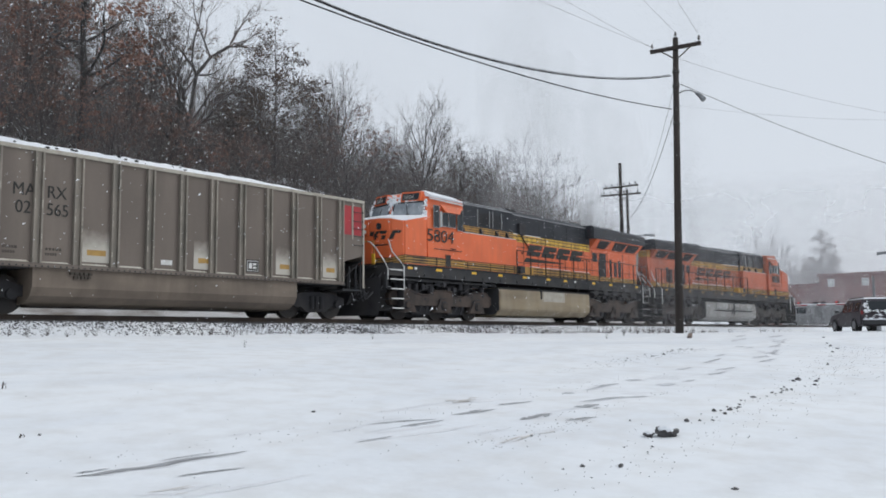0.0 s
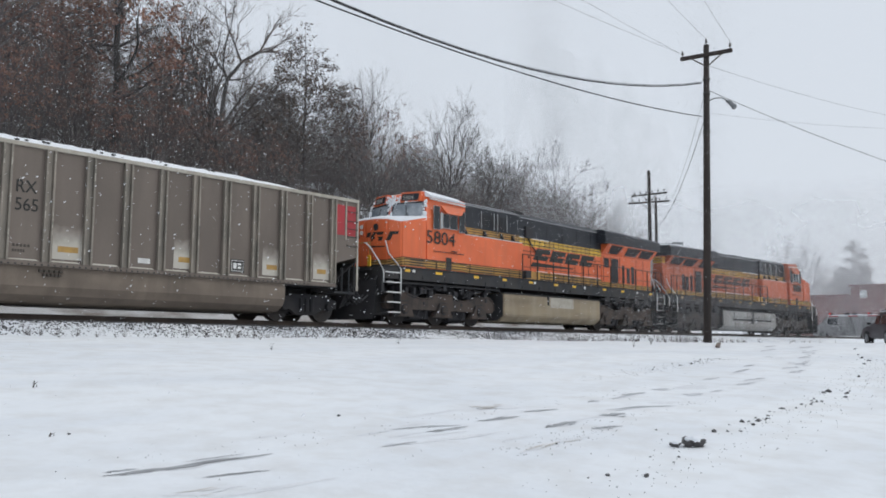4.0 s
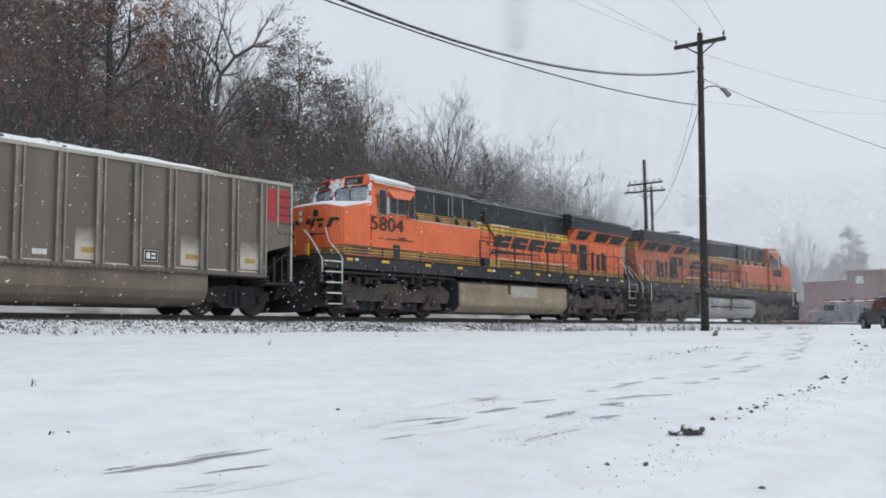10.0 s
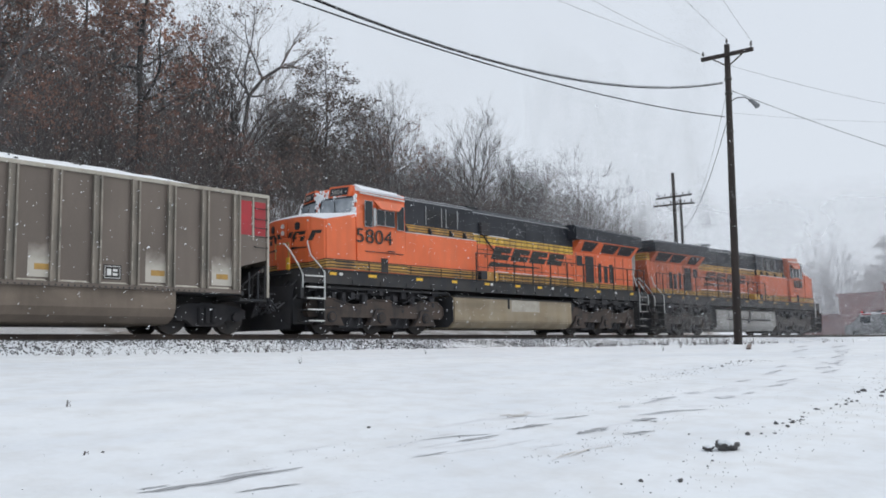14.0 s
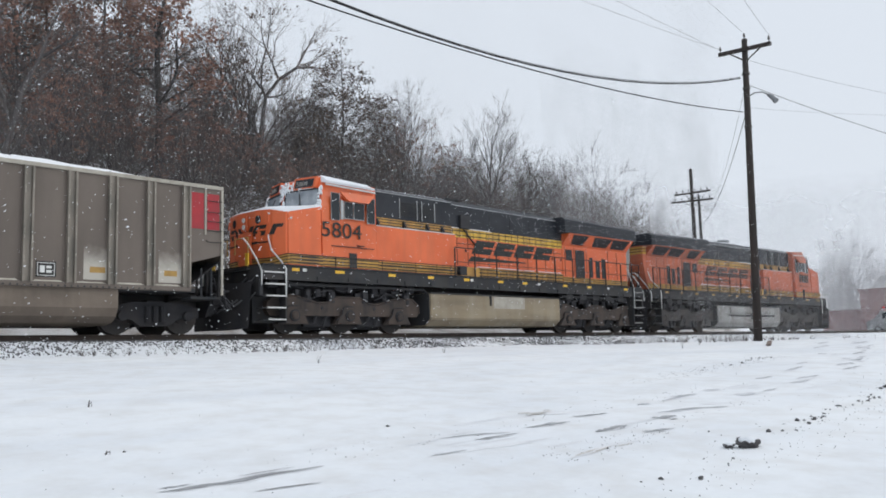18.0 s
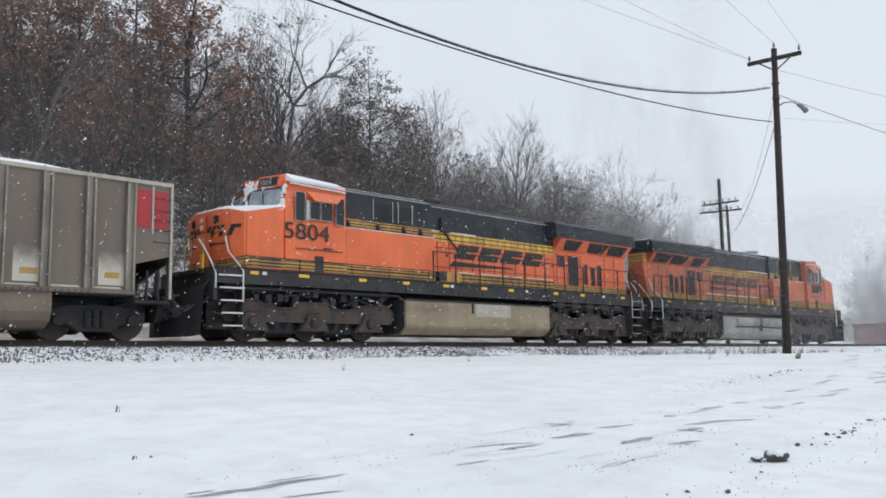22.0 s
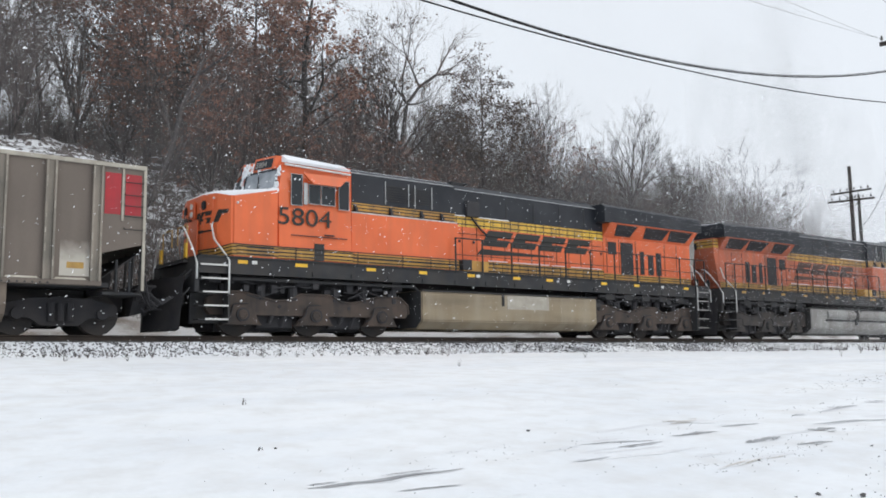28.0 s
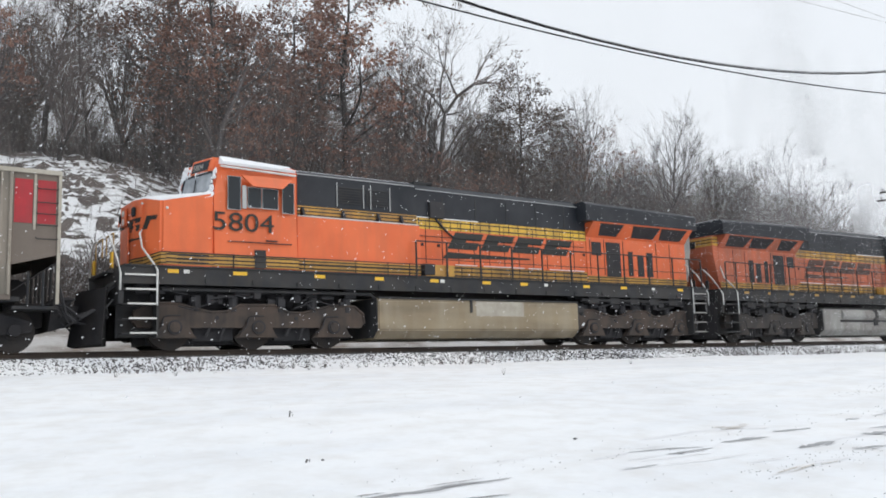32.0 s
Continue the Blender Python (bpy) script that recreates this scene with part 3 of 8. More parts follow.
        rod(bm, [(x + out * 0.02, y, 1.5), (x + out * 0.18, y, 1.35), (x + out * 0.22, y * 0.9, 0.95), (x + out * 0.12, y * 0.85, 0.75)], 0.035)
        part("jumper_hose", bm, DARK, parent)
    bm = BM()
    for y in (-0.7, -0.5, 0.5, 0.7):
        rod(bm, [(x + out * 0.02, y, 1.25), (x + out * 0.2, y, 0.95), (x + out * 0.45, y * 0.9, 0.62), (x + out * 0.75, y * 0.8, 0.68)], 0.03)
    part("air_hose", bm, DARK, parent, split=True)
    bm = BM()
    for y in (-0.85, 0.85):
        rod(bm, [(x - out * 0.02, y, 1.9), (x - out * 0.02, y, 2.75)], 0.017)
    rod(bm, [(x - out * 0.02, -0.85, 2.75), (x - out * 0.02, -0.2, 2.75), (x - out * 0.02, -0.2, 2.3)], 0.02)
    rod(bm, [(x - out * 0.02, 0.85, 2.75), (x - out * 0.02, 0.2, 2.75), (x - out * 0.02, 0.2, 2.3)], 0.02)
    part("end_railing", bm, OCHRE if out < 0 else SILL, parent, "dull yellow end railing" if out < 0 else "dark end railing", split=True)
    bm = BM()
    for y in (-0.95, 0.80):
        box(bm, min(x, x + out * 0.05), max(x, x + out * 0.05), y, y + 0.15, 1.93, 2.3, 0.02)
    part("drop_step", bm, BRIGHT_YELLOW if out < 0 else SILL, parent, "yellow folded drop step" if out < 0 else "", split=True)
    bm = BM()
    for y in (-1.25, -0.85, 0.85, 1.25):
        rod(bm, [(x, y, 1.6), (x + out * 0.16, y, 1.45), (x + out * 0.22, y * 0.92, 1.1), (x + out * 0.12, y * 0.85, 0.85)], 0.026)
    part("control_hose", bm, SILL, parent, "limp black connecting hose", split=True)


def stripes(parent, x0, x1, y, z0, z1, lines, material=None, name="stripe_band"):
    """A painted band standing a few millimetres proud of both sides, with thin dark lines along it."""
    b = BM()
    for s in (-1, 1):
        box(b, x0, x1, min(s * y, s * (y + 0.006)), max(s * y, s * (y + 0.006)), z0, z1)
    bands = part(name, b, material or YELLOW, parent, "yellow striped band", split=True)
    for s, band in zip((-1, 1), bands):
        for k in range(lines):
            b = BM()
            z = z0 + (k + 0.5) * (z1 - z0) / lines
            h = (z1 - z0) * 0.055
            box(b, x0, x1, min(s * y, s * (y + 0.010)), max(s * y, s * (y + 0.010)), z - h, z + h)
            part("stripe", b, BLACK, band)


def locomotive(number, tank_material, facing, label, paint):
    """A six-axle orange road locomotive; its nose looks along -x, the origin lies on the rail top at its middle."""
    lo = root("locomotive", label, "locomotive", "locomotives of the train")
    CW, HW, AW = 1.5, 1.02, 1.33
    # underframe
    boxes("frame_sill", SILL, lo, (-9.95, 10.45, -1.48, -1.40, 1.52, 1.93), (-9.95, 10.45, 1.40, 1.48, 1.52, 1.93), (-9.9, 10.4, -1.4, 1.4, 1.6, 1.9), label="sooty black side sill")
    boxes("walkway", SILL, lo, (-9.9, 10.4, -1.52, 1.52, 1.93, 1.965))
    # nose and cab in one shell
    bm = BM()
    prof = [(-7.82, 1.96), (-7.82, 3.78), (-7.6, 4.66), (-7.42, 4.75), (-5.62, 4.68), (-5.55, 4.58), (-5.55, 1.96)]
    a = [bm.verts.new((x, -CW, z)) for x, z in prof]
    b = [bm.verts.new((x, CW, z)) for x, z in prof]
    for vtx in a + b:
        if vtx.co.z > 4.64:
            vtx.co.y *= 0.80
        elif vtx.co.z > 4.5:
            vtx.co.y *= 0.97
    mid = [bm.verts.new((x - 0.4, 0, z + (0.02 if z > 4.6 else 0))) for x, z in prof[:4]]
    bm.faces.new(a[::-1]), bm.faces.new(b)
    for i in range(3):
        bm.faces.new((a[i], a[i + 1], mid[i + 1], mid[i]))
        bm.faces.new((mid[i], mid[i + 1], b[i + 1], b[i]))
    bm.faces.new((a[3], a[4], b[4], b[3], mid[3]))
    bm.faces.new((a[4], a[5], b[5], b[4]))
    bm.faces.new((a[5], a[6], b[6], b[5]))
    bm.faces.new((a[6], a[0], mid[0], b[0], b[6]))
    bmesh.ops.bevel(bm, geom=[e for e in bm.edges if e.calc_length() > 0.6], offset=0.05, segments=2, affect="EDGES")
    cab = part("cab", bm, paint, lo, "orange cab shell")
    bm = BM()
    ring = [(-7.80, -CW), (-9.06, -CW + 0.02), (-9.34, -1.06), (-9.47, -0.55), (-9.47, 0.55), (-9.34, 1.06), (-9.06, CW - 0.02), (-7.80, CW)]
    top = [3.78, 3.50, 3.60, 3.62, 3.62, 3.60, 3.50, 3.78]
    ridge = [(-7.80, -1.0, 3.83), (-9.05, -0.45, 3.74), (-9.05, 0.45, 3.74), (-7.80, 1.0, 3.83)]
    lo_v = [bm.verts.new((x, y, 1.96)) for x, y in ring]
    up_v = [bm.verts.new((x, y, z)) for (x, y), z in zip(ring, top)]
    bm.faces.new(lo_v)
    r_v = [bm.verts.new(q) for q in ridge]
    for f in ((up_v[0], up_v[1], r_v[1], r_v[0]), (up_v[1], up_v[2], r_v[1]), (up_v[2], up_v[3], r_v[1]), (up_v[3], up_v[4], r_v[2], r_v[1]),
              (up_v[4], up_v[5], r_v[2]), (up_v[5], up_v[6], r_v[2]), (up_v[6], up_v[7], r_v[3], r_v[2]), r_v):
        bm.faces.new(f)
    for i in range(7):
        bm.faces.new((lo_v[i], lo_v[i + 1], up_v[i + 1], up_v[i]))
    bm.faces.new((lo_v[7], lo_v[0], up_v[0], r_v[0], r_v[3], up_v[7]))
    bmesh.ops.bevel(bm, geom=[e for e in bm.edges if min(v.co.z for v in e.verts) < 2 and max(v.co.z for v in e.verts) > 3], offset=0.05, segments=2, affect="EDGES")
    nose = part("nose", bm, paint, lo, "short orange wide nose")
    # nose details on the slanting corner faces: lamp housing, slanted marks, grab; twin lamps in the middle
    def corner(sd, u, z, out=0.0):
        """A point on the rounded nose front: u runs from the side corner to the middle."""
        x = float(np.interp(u, [0, 0.33, 0.66, 1], [-9.06, -9.34, -9.47, -9.47]))
        y = float(np.interp(u, [0, 0.33, 0.66, 1], [1.48, 1.06, 0.55, 0.0]))
        n = Vector((-0.75, 0.65)) if u < 0.33 else (Vector((-0.96, 0.28)) if u < 0.66 else Vector((-1, 0)))
        return (x + n.x * out, sd * (y + n.y * out), z)

    def slab(bm, sd, u0, u1, z0, z1, out, shear=0.0):
        k = shear * (z1 - z0)
        hexa(bm, [corner(sd, u0 + k * 0, z0, -0.01), corner(sd, u1, z0, -0.01), corner(sd, u1, z0, out), corner(sd, u0, z0, out),
                  corner(sd, u0 - k, z1, -0.01), corner(sd, u1 - k, z1, -0.01), corner(sd, u1 - k, z1, out), corner(sd, u0 - k, z1, out)])
    for sd in (-1, 1):
        bm = BM()
        slab(bm, sd, 0.56, 0.68, 3.22, 3.46, 0.05)
        bmesh.ops.bevel(bm, geom=bm.edges[:], offset=0.035, segments=2, affect="EDGES")
        part("lamp_housing", bm, DARK, nose, "dark rounded lamp housing")
        bm = BM()
        for u0, u1, z0, z1 in ((0.10, 0.27, 3.07, 3.17), (0.27, 0.37, 2.86, 3.17), (0.45, 0.72, 3.06, 3.17), (0.48, 0.76, 2.86, 3.00), (0.70, 0.78, 2.95, 3.10),
                               (0.84, 0.95, 2.86, 3.17), (0.40, 0.66, 2.64, 2.68), (0.66, 0.95, 2.63, 2.70)):
            slab(bm, sd, u0, u1, z0, z1, 0.014, 0.3)
        part("nose_mark", bm, LETTER, nose, "dark slanted mark", split=True)
        bm = BM()
        rod(bm, [corner(sd, 0.36, 3.46, 0.03), corner(sd, 0.36, 3.22, 0.05)], 0.018)
        part("nose_grab", bm, paint, nose)
        bm = BM()
        bmesh.ops.create_icosphere(bm, subdivisions=1, radius=0.035, matrix=Matrix.Translation(corner(sd, 0.36, 3.48, 0.03)))
        bmesh.ops.create_icosphere(bm, subdivisions=1, radius=0.04, matrix=Matrix.Translation((-8.93, sd * 1.49, 3.34)))
        part("marker_lamp", bm, WHITE, nose, "small pale marker lamp", split=True)
    bm = BM()
    box(bm, -9.53, -9.49, -0.33, 0.33, 2.0, 3.0, 0.01)
    part("nose_door", bm, paint, nose)
    bm = BM()
    box(bm, -9.55, -9.49, -0.14, 0.14, 3.05, 3.5, 0.02)
    housing = part("headlight", bm, paint, nose, "twin headlight housing")
    bm = BM()
    for z in (3.17, 3.38):
        rod(bm, [(-9.545, 0, z), (-9.57, 0, z)], 0.075, 12)
    part("headlight_lens", bm, WHITE, housing, "pale headlight lens", split=True)
    # striped skirt round the nose, dipping towards the front
    def skirt(bm, z0, z1, out):
        dip = [0, 0, -0.10, -0.10, -0.10, -0.10, 0, 0]
        for i in range(7):
            (xa, ya), (xb, yb) = ring[i], ring[i + 1]
            n = Vector((yb - ya, xa - xb, 0)).normalized() * -out
            hexa(bm, [(xa, ya, z0 + dip[i]), (xb, yb, z0 + dip[i + 1]), (xb + n.x, yb + n.y, z0 + dip[i + 1]), (xa + n.x, ya + n.y, z0 + dip[i]),
                      (xa, ya, z1 + dip[i]), (xb, yb, z1 + dip[i + 1]), (xb + n.x, yb + n.y, z1 + dip[i + 1]), (xa + n.x, ya + n.y, z1 + dip[i])])
    bm = BM()
    skirt(bm, 2.0, 2.28, 0.012)
    band = part("nose_stripe", bm, YELLOW, nose, "yellow band round the nose")
    bm = BM()
    for z in (2.02, 2.11, 2.20, 2.27):
        skirt(bm, z, z + 0.025, 0.02)
    part("stripe", bm, BLACK, band)
    # windscreens and number boards on the swept cab front
    def front(y, z, out=0.0):
        return -7.82 + (z - 3.78) * 0.25 - 0.4 * (1 - abs(y) / CW) - out

    def plate(bm, s, y0, y1, z0, z1, inn, out, dy=0.0):
        q = [(s * y0, z0), (s * y1, z0), (s * (y1 - dy), z1), (s * y0, z1)]
        p = [(front(y, z, out), y, z) for y, z in q] + [(front(y, z, -inn), y, z) for y, z in q]
        hexa(bm, [p[0], p[1], p[5], p[4], p[3], p[2], p[6], p[7]])
    for s in (-1, 1):
        bm = BM()
        plate(bm, s, 0.13, 1.36, 3.86, 4.36, 0.01, 0.014, 0.10)
        pane = part("windscreen", bm, WINDSCREEN, cab, "grey windscreen with painted sky reflection and some snow")
        bm = BM()
        rod(bm, [(front(y, z, 0.014), s * y, z) for y, z in ((0.15, 3.84), (1.34, 3.84), (1.38, 3.90), (1.29, 4.34), (1.24, 4.38), (0.16, 4.38), (0.11, 4.33), (0.11, 3.88), (0.15, 3.84))], 0.03, 5)
        part("windscreen_seal", bm, BLACK, pane, "black rubber windscreen seal")
        bm = BM()
        rod(bm, [(front(0.75, 3.84, 0.05), s * 0.75, 3.84), (front(0.62, 4.26, 0.03), s * 0.62, 4.26)], 0.014, 5)
        part("wiper", bm, DARK, pane)
        bm = BM()
        box(bm, front(0.75, 3.80, 0.12), front(0.75, 3.80, 0.0), min(s * 0.68, s * 0.82), max(s * 0.68, s * 0.82), 3.79, 3.90, 0.02)
        part("wiper_motor", bm, DARK, pane)
        bm = BM()
        plate(bm, s, 0.36, 1.14, 4.42, 4.78, 0.25, 0.05)
        nb = part("number_board_box", bm, paint, cab)
        bm = BM()
        plate(bm, s, 0.42, 1.08, 4.46, 4.72, 0.0, 0.065)
        part("number_board", bm, BLACK, nb, "black number board")
        if number:
            turn = math.degrees(math.atan2(0.4, CW))
            ya = s * 0.75 + 0.27
            m = pose(front(ya, 4.50, 0.075), ya, 4.50, 80, 0, -90 - s * turn)
            lettering("board_number", number, 0.22, DIM_DIGIT, nb, m, "small dim numerals", bold=0.0)
    # side windows with frames and the slanted sunshade
    for s in (-1, 1):
        for x0, x1, z0, z1 in ((-7.45, -7.12, 3.42, 4.26), (-6.93, -6.58, 3.5, 4.02), (-6.54, -6.12, 3.5, 4.02), (-6.0, -5.68, 3.42, 4.22)):
            bm = BM()
            box(bm, x0, x1, min(s * CW, s * (CW + 0.012)), max(s * CW, s * (CW + 0.012)), z0, z1)
            pane = part("side_window", bm, GLASS, cab, "dark cab side window")
            bm = BM()
            y = s * (CW + 0.012)
            rod(bm, [(x0, y, z0), (x1, y, z0), (x1, y, z1), (x0, y, z1), (x0, y, z0)], 0.014, 5)
            part("window_frame", bm, STEEL_FRAME, pane)
        bm = BM()
        box(bm, -7.08, -6.97, min(s * CW, s * (CW + 0.03)), max(s * CW, s * (CW + 0.03)), 3.46, 4.05, 0.01)
        part("window_post", bm, STEEL_FRAME, cab, "pale grey window post")
        bm = BM()
        y0, y1 = s * CW, s * (CW + 0.16)
        hexa(bm, [(-6.85, y0, 4.04), (-6.05, y0, 4.04), (-6.05, y1, 4.02), (-6.85, y1, 4.02), (-7.1, y0, 4.3), (-5.72, y0, 4.3), (-5.72, y0 + s * 0.03, 4.31), (-7.1, y0 + s * 0.03, 4.31)])
        part("sunshade", bm, paint, cab, "slanted orange window shade")
        bm = BM()
        box(bm, -6.75, -6.45, min(s * CW, s * (CW + 0.012)), max(s * CW, s * (CW + 0.012)), 1.98, 2.44)
        part("toilet_hatch", bm, SILL, cab, "dark square hatch")
        bm = BM()
        rod(bm, [(-7.45, s * (CW + 0.02), 2.62), (-5.75, s * (CW + 0.02), 2.62)], 0.014, 5)
        rod(bm, [(-6.45, s * (CW + 0.02), 2.68), (-6.15, s * (CW + 0.02), 2.68)], 0.02, 5)
        part("cab_grab", bm, SILL, cab, split=True)
        bm = BM()
        rod(bm, [(-7.62, s * 1.46, 4.50), (-5.6, s * 1.46, 4.44)], 0.028, 6)
        part("gutter", bm, WHITE, cab, "snowy roof gutter", split=True)
        if number:
            m = pose(-7.86, -CW - 0.008, 2.89, 90, 0, 0) if s < 0 else pose(-6.0, CW + 0.008, 2.87, 90, 0, 180)
            lettering("cab_number", number, 0.66, LETTER, cab, m, "large dark cab numerals", width=1.25, bold=0.0)
        else:
            bm = BM()
            for k in range(4):
                box(bm, -7.4 + 0.34 * k, -7.15 + 0.34 * k, min(s * CW, s * (CW + 0.006)), max(s * CW, s * (CW + 0.006)), 2.86, 3.32)
            part("cab_number", bm, LETTER, cab, "large dark cab numerals")
    stripes(lo, -8.95, -5.55, CW, 2.0, 2.28, 3)
    # snow on the cab roof, nose and front ledges
    bm = BM()
    hexa(bm, [(-7.55, -1.2, 4.70), (-5.6, -1.2, 4.64), (-5.6, 1.2, 4.64), (-7.55, 1.2, 4.70), (-7.48, -1.12, 4.84), (-5.62, -1.12, 4.75), (-5.62, 1.12, 4.75), (-7.48, 1.12, 4.84)])
    for s in (-1, 1):
        hexa(bm, [(-7.58, s * 1.15, 4.62), (-5.6, s * 1.15, 4.56), (-5.6, s * 1.42, 4.52), (-7.58, s * 1.42, 4.56), (-7.52, s * 1.1, 4.83), (-5.62, s * 1.1, 4.74), (-5.6, s * 1.46, 4.58), (-7.56, s * 1.46, 4.63)])
    if number:
        part("roof_snow", bm, SNOW, cab, "snow lying on the cab roof")
    else:
        bm.free()
    bm = BM()
    n_top = [(x, y, z) for (x, y), z in zip(ring, top)]
    def lift(q, d, k):
        return bm.verts.new((q[0] * (1 - 0.012 * k) - 0.1 * k, q[1] * (1 - 0.05 * k), q[2] + d + 0.02 * noise.noise(Vector(q) * 2.3)))
    near = [ridge[0], ridge[1], ridge[1], ridge[1], ridge[2], ridge[2], ridge[2], ridge[3]]
    share = [0.0, 0.04, 0.10, 0.12, 0.12, 0.10, 0.04, 0.0]
    n_top = [tuple(Vector(q).lerp(Vector(p), f)) for q, p, f in zip(n_top, near, share)]
    lows = [lift(q, -0.05, 0.06) for q in n_top]
    outs = [lift(q, 0.035, 0.0) for q in n_top]
    rid = [lift(q, 0.055, 0) for q in ridge]
    for i in range(7):
        bm.faces.new((lows[i], lows[i + 1], outs[i + 1], outs[i]))
    for f in ((outs[0], outs[1], rid[1], rid[0]), (outs[1], outs[2], rid[1]), (outs[2], outs[3], rid[1]), (outs[3], outs[4], rid[2], rid[1]),
              (outs[4], outs[5], rid[2]), (outs[5], outs[6], rid[2]), (outs[6], outs[7], rid[3], rid[2]), rid):
        bm.faces.new(f)
    part("nose_snow", bm, SNOW, nose, "snow lying on the nose", True)
    rnd = random.Random(5)

    def crust(y0, y1, z0, z1, n):
        """Ragged lumps of snow stuck to the cab front."""
        for _ in range(n):
            y, z = rnd.uniform(y0, y1), rnd.uniform(z0, z1)
            x = front(y, z, 0.03)
            w, h = rnd.uniform(0.035, 0.08), rnd.uniform(0.04, 0.10)
            bmesh.ops.create_icosphere(bm, subdivisions=1, radius=1, matrix=Matrix.Translation((x, y * (1 - (z - 3.78) * 0.1), z)) @ Matrix.Diagonal((0.03, w, h, 1)))
    bm = BM()
    crust(-1.48, -1.36, 3.80, 4.42, 16)
    part("pillar_snow", bm, SNOW, cab, "snow crust on the windscreen pillar", True)
    bm = BM()
    crust(-0.11, 0.11, 3.80, 4.42, 20)
    part("pillar_snow", bm, SNOW, cab, "snow crust on the windscreen pillar", True)
    bm = BM()
    crust(1.36, 1.48, 3.80, 4.42, 16)
    part("pillar_snow", bm, SNOW, cab, "snow crust on the windscreen pillar", True)
    bm = BM()
    crust(-1.4, -0.1, 4.40, 4.45, 16)
    tagged(part("brow_snow", bm, SNOW, cab, "snow along the windscreen head", True), kind="stuff")
    bm = BM()
    crust(-0.36, 0.36, 4.43, 4.66, 26)
    tagged(part("brow_snow", bm, SNOW, cab, "snow splattered round the number boards", True), kind="stuff")
    bm = BM()
    for s in (-1, 1):
        q = [(0.0, 3.66, 0.30), (1.49, 3.62, 0.30), (1.51, 3.70, 0.0), (0.0, 3.78, 0.0), (0.0, 3.80, 0.26), (1.46, 3.74, 0.26), (1.44, 3.87, 0.0), (0.0, 3.88, 0.0)]
        hexa(bm, [(front(y, z, o), s * y, z) for y, z, o in q])
    crust(-1.5, 1.5, 3.78, 3.84, 26)
    part("sill_snow", bm, SNOW, cab, "snow along the windscreen sill")
    # auxiliary cabinet behind the cab: wide below, narrow dark top
    bm = BM()
    box(bm, -5.55, -1.7, -AW, AW, 1.96, 3.42, 0.03)
    aux = part("equipment_cabinet", bm, paint, lo, "orange equipment cabinet")
    bm = BM()
    rod(bm, [(-5.5, -AW, 3.43), (-1.75, -AW, 3.43)], 0.016, 5)
    rod(bm, [(-5.5, AW, 3.43), (-1.75, AW, 3.43)], 0.016, 5)
    part("cabinet_edge", bm, WHITE, aux, "pale upper edge", split=True)
    stripes(lo, -5.55, -1.7, AW + 0.003, 2.0, 2.28, 3)
    bm = BM()
    prism_x(bm, [(-1.15, 3.44), (1.15, 3.44), (1.15, 4.47), (0.9, 4.61), (-0.9, 4.61), (-1.15, 4.47)], -5.54, -1.7)
    for v in bm.verts:
        if v.co.z > 4:
            v.co.z += 0.12
    upper = part("upper_hood", bm, BLACK, lo, "black upper hood behind the cab")
    stripes(lo, -5.5, -1.7, 1.152, 3.46, 3.74, 3)
    bm = BM()
    for s in (-1, 1):
        for x in (-4.2, -3.35):
            for k in range(7):
                z = 3.90 + 0.07 * k
                box(bm, x, x + 0.72, min(s * 1.15, s * 1.175), max(s * 1.15, s * 1.175), z, z + 0.03)
    part("intake_louvre", bm, SILL, upper, split=True)
    bm = BM()
    for s in (-1, 1):
        for x in (-4.25, -3.43, -3.2, -2.58):
            rod(bm, [(x, s * 1.17, 3.80), (x, s * 1.17, 4.46)], 0.016, 5)
    part("louvre_frame", bm, STEEL_FRAME, upper, "pale vertical louvre frame", split=True)
    bm = BM()
    for s in (-1, 1):
        for x in (-5.35, -4.15, -3.05, -2.3):
            hexa(bm, [(x, s * 1.15, 3.42), (x + 0.12, s * 1.15, 3.42), (x + 0.1, s * 1.33, 3.44), (x + 0.02, s * 1.33, 3.44), (x + 0.03, s * 1.15, 3.7), (x + 0.09, s * 1.15, 3.7), (x + 0.09, s * 1.2, 3.7), (x + 0.03, s * 1.2, 3.7)])
    part("hood_bracket", bm, DARK, upper, split=True)
    bm = BM()
    hexa(bm, [(-5.5, -0.9, 4.71), (-1.75, -0.9, 4.71), (-1.75, 0.9, 4.71), (-5.5, 0.9, 4.71), (-5.5, -0.85, 4.75), (-1.75, -0.85, 4.75), (-1.75, 0.85, 4.75), (-5.5, 0.85, 4.75)])
    part("hood_snow", bm, SNOW, upper, "thin snow on the hood top")
    # engine hood
    bm = BM()
    box(bm, -1.7, 5.05, -HW, HW, 1.96, 3.72, 0.02)
    hood = part("engine_hood", bm, paint, lo, "orange engine hood")
    bm = BM()
    prism_x(bm, [(-HW - 0.01, 3.72), (HW + 0.01, 3.72), (HW + 0.01, 4.42), (0.78, 4.60), (-0.78, 4.60), (-HW - 0.01, 4.42)], -1.7, 5.05)
    for v in bm.verts:
        if v.co.z > 4:
            v.co.z += 0.14 if v.co.x < 0 else 0.10
    hood_top = part("hood_top", bm, BLACK, lo, "black hood top")
    # thin pale rods with a little snow along the upper edges of the hood
    for s in (-1, 1):
        bm = BM()
        rod(bm, [(-1.68, s * (HW + 0.02), 4.55), (5.0, s * (HW + 0.02), 4.51)], 0.013, 5)
        part("hood_edge_line", bm, STEEL_FRAME, hood_top, "pale line along the hood edge")
        bm = BM()
        rod(bm, [(-1.68, s * (HW + 0.02), 3.735), (0.6, s * (HW + 0.02), 3.735)], 0.016, 5)
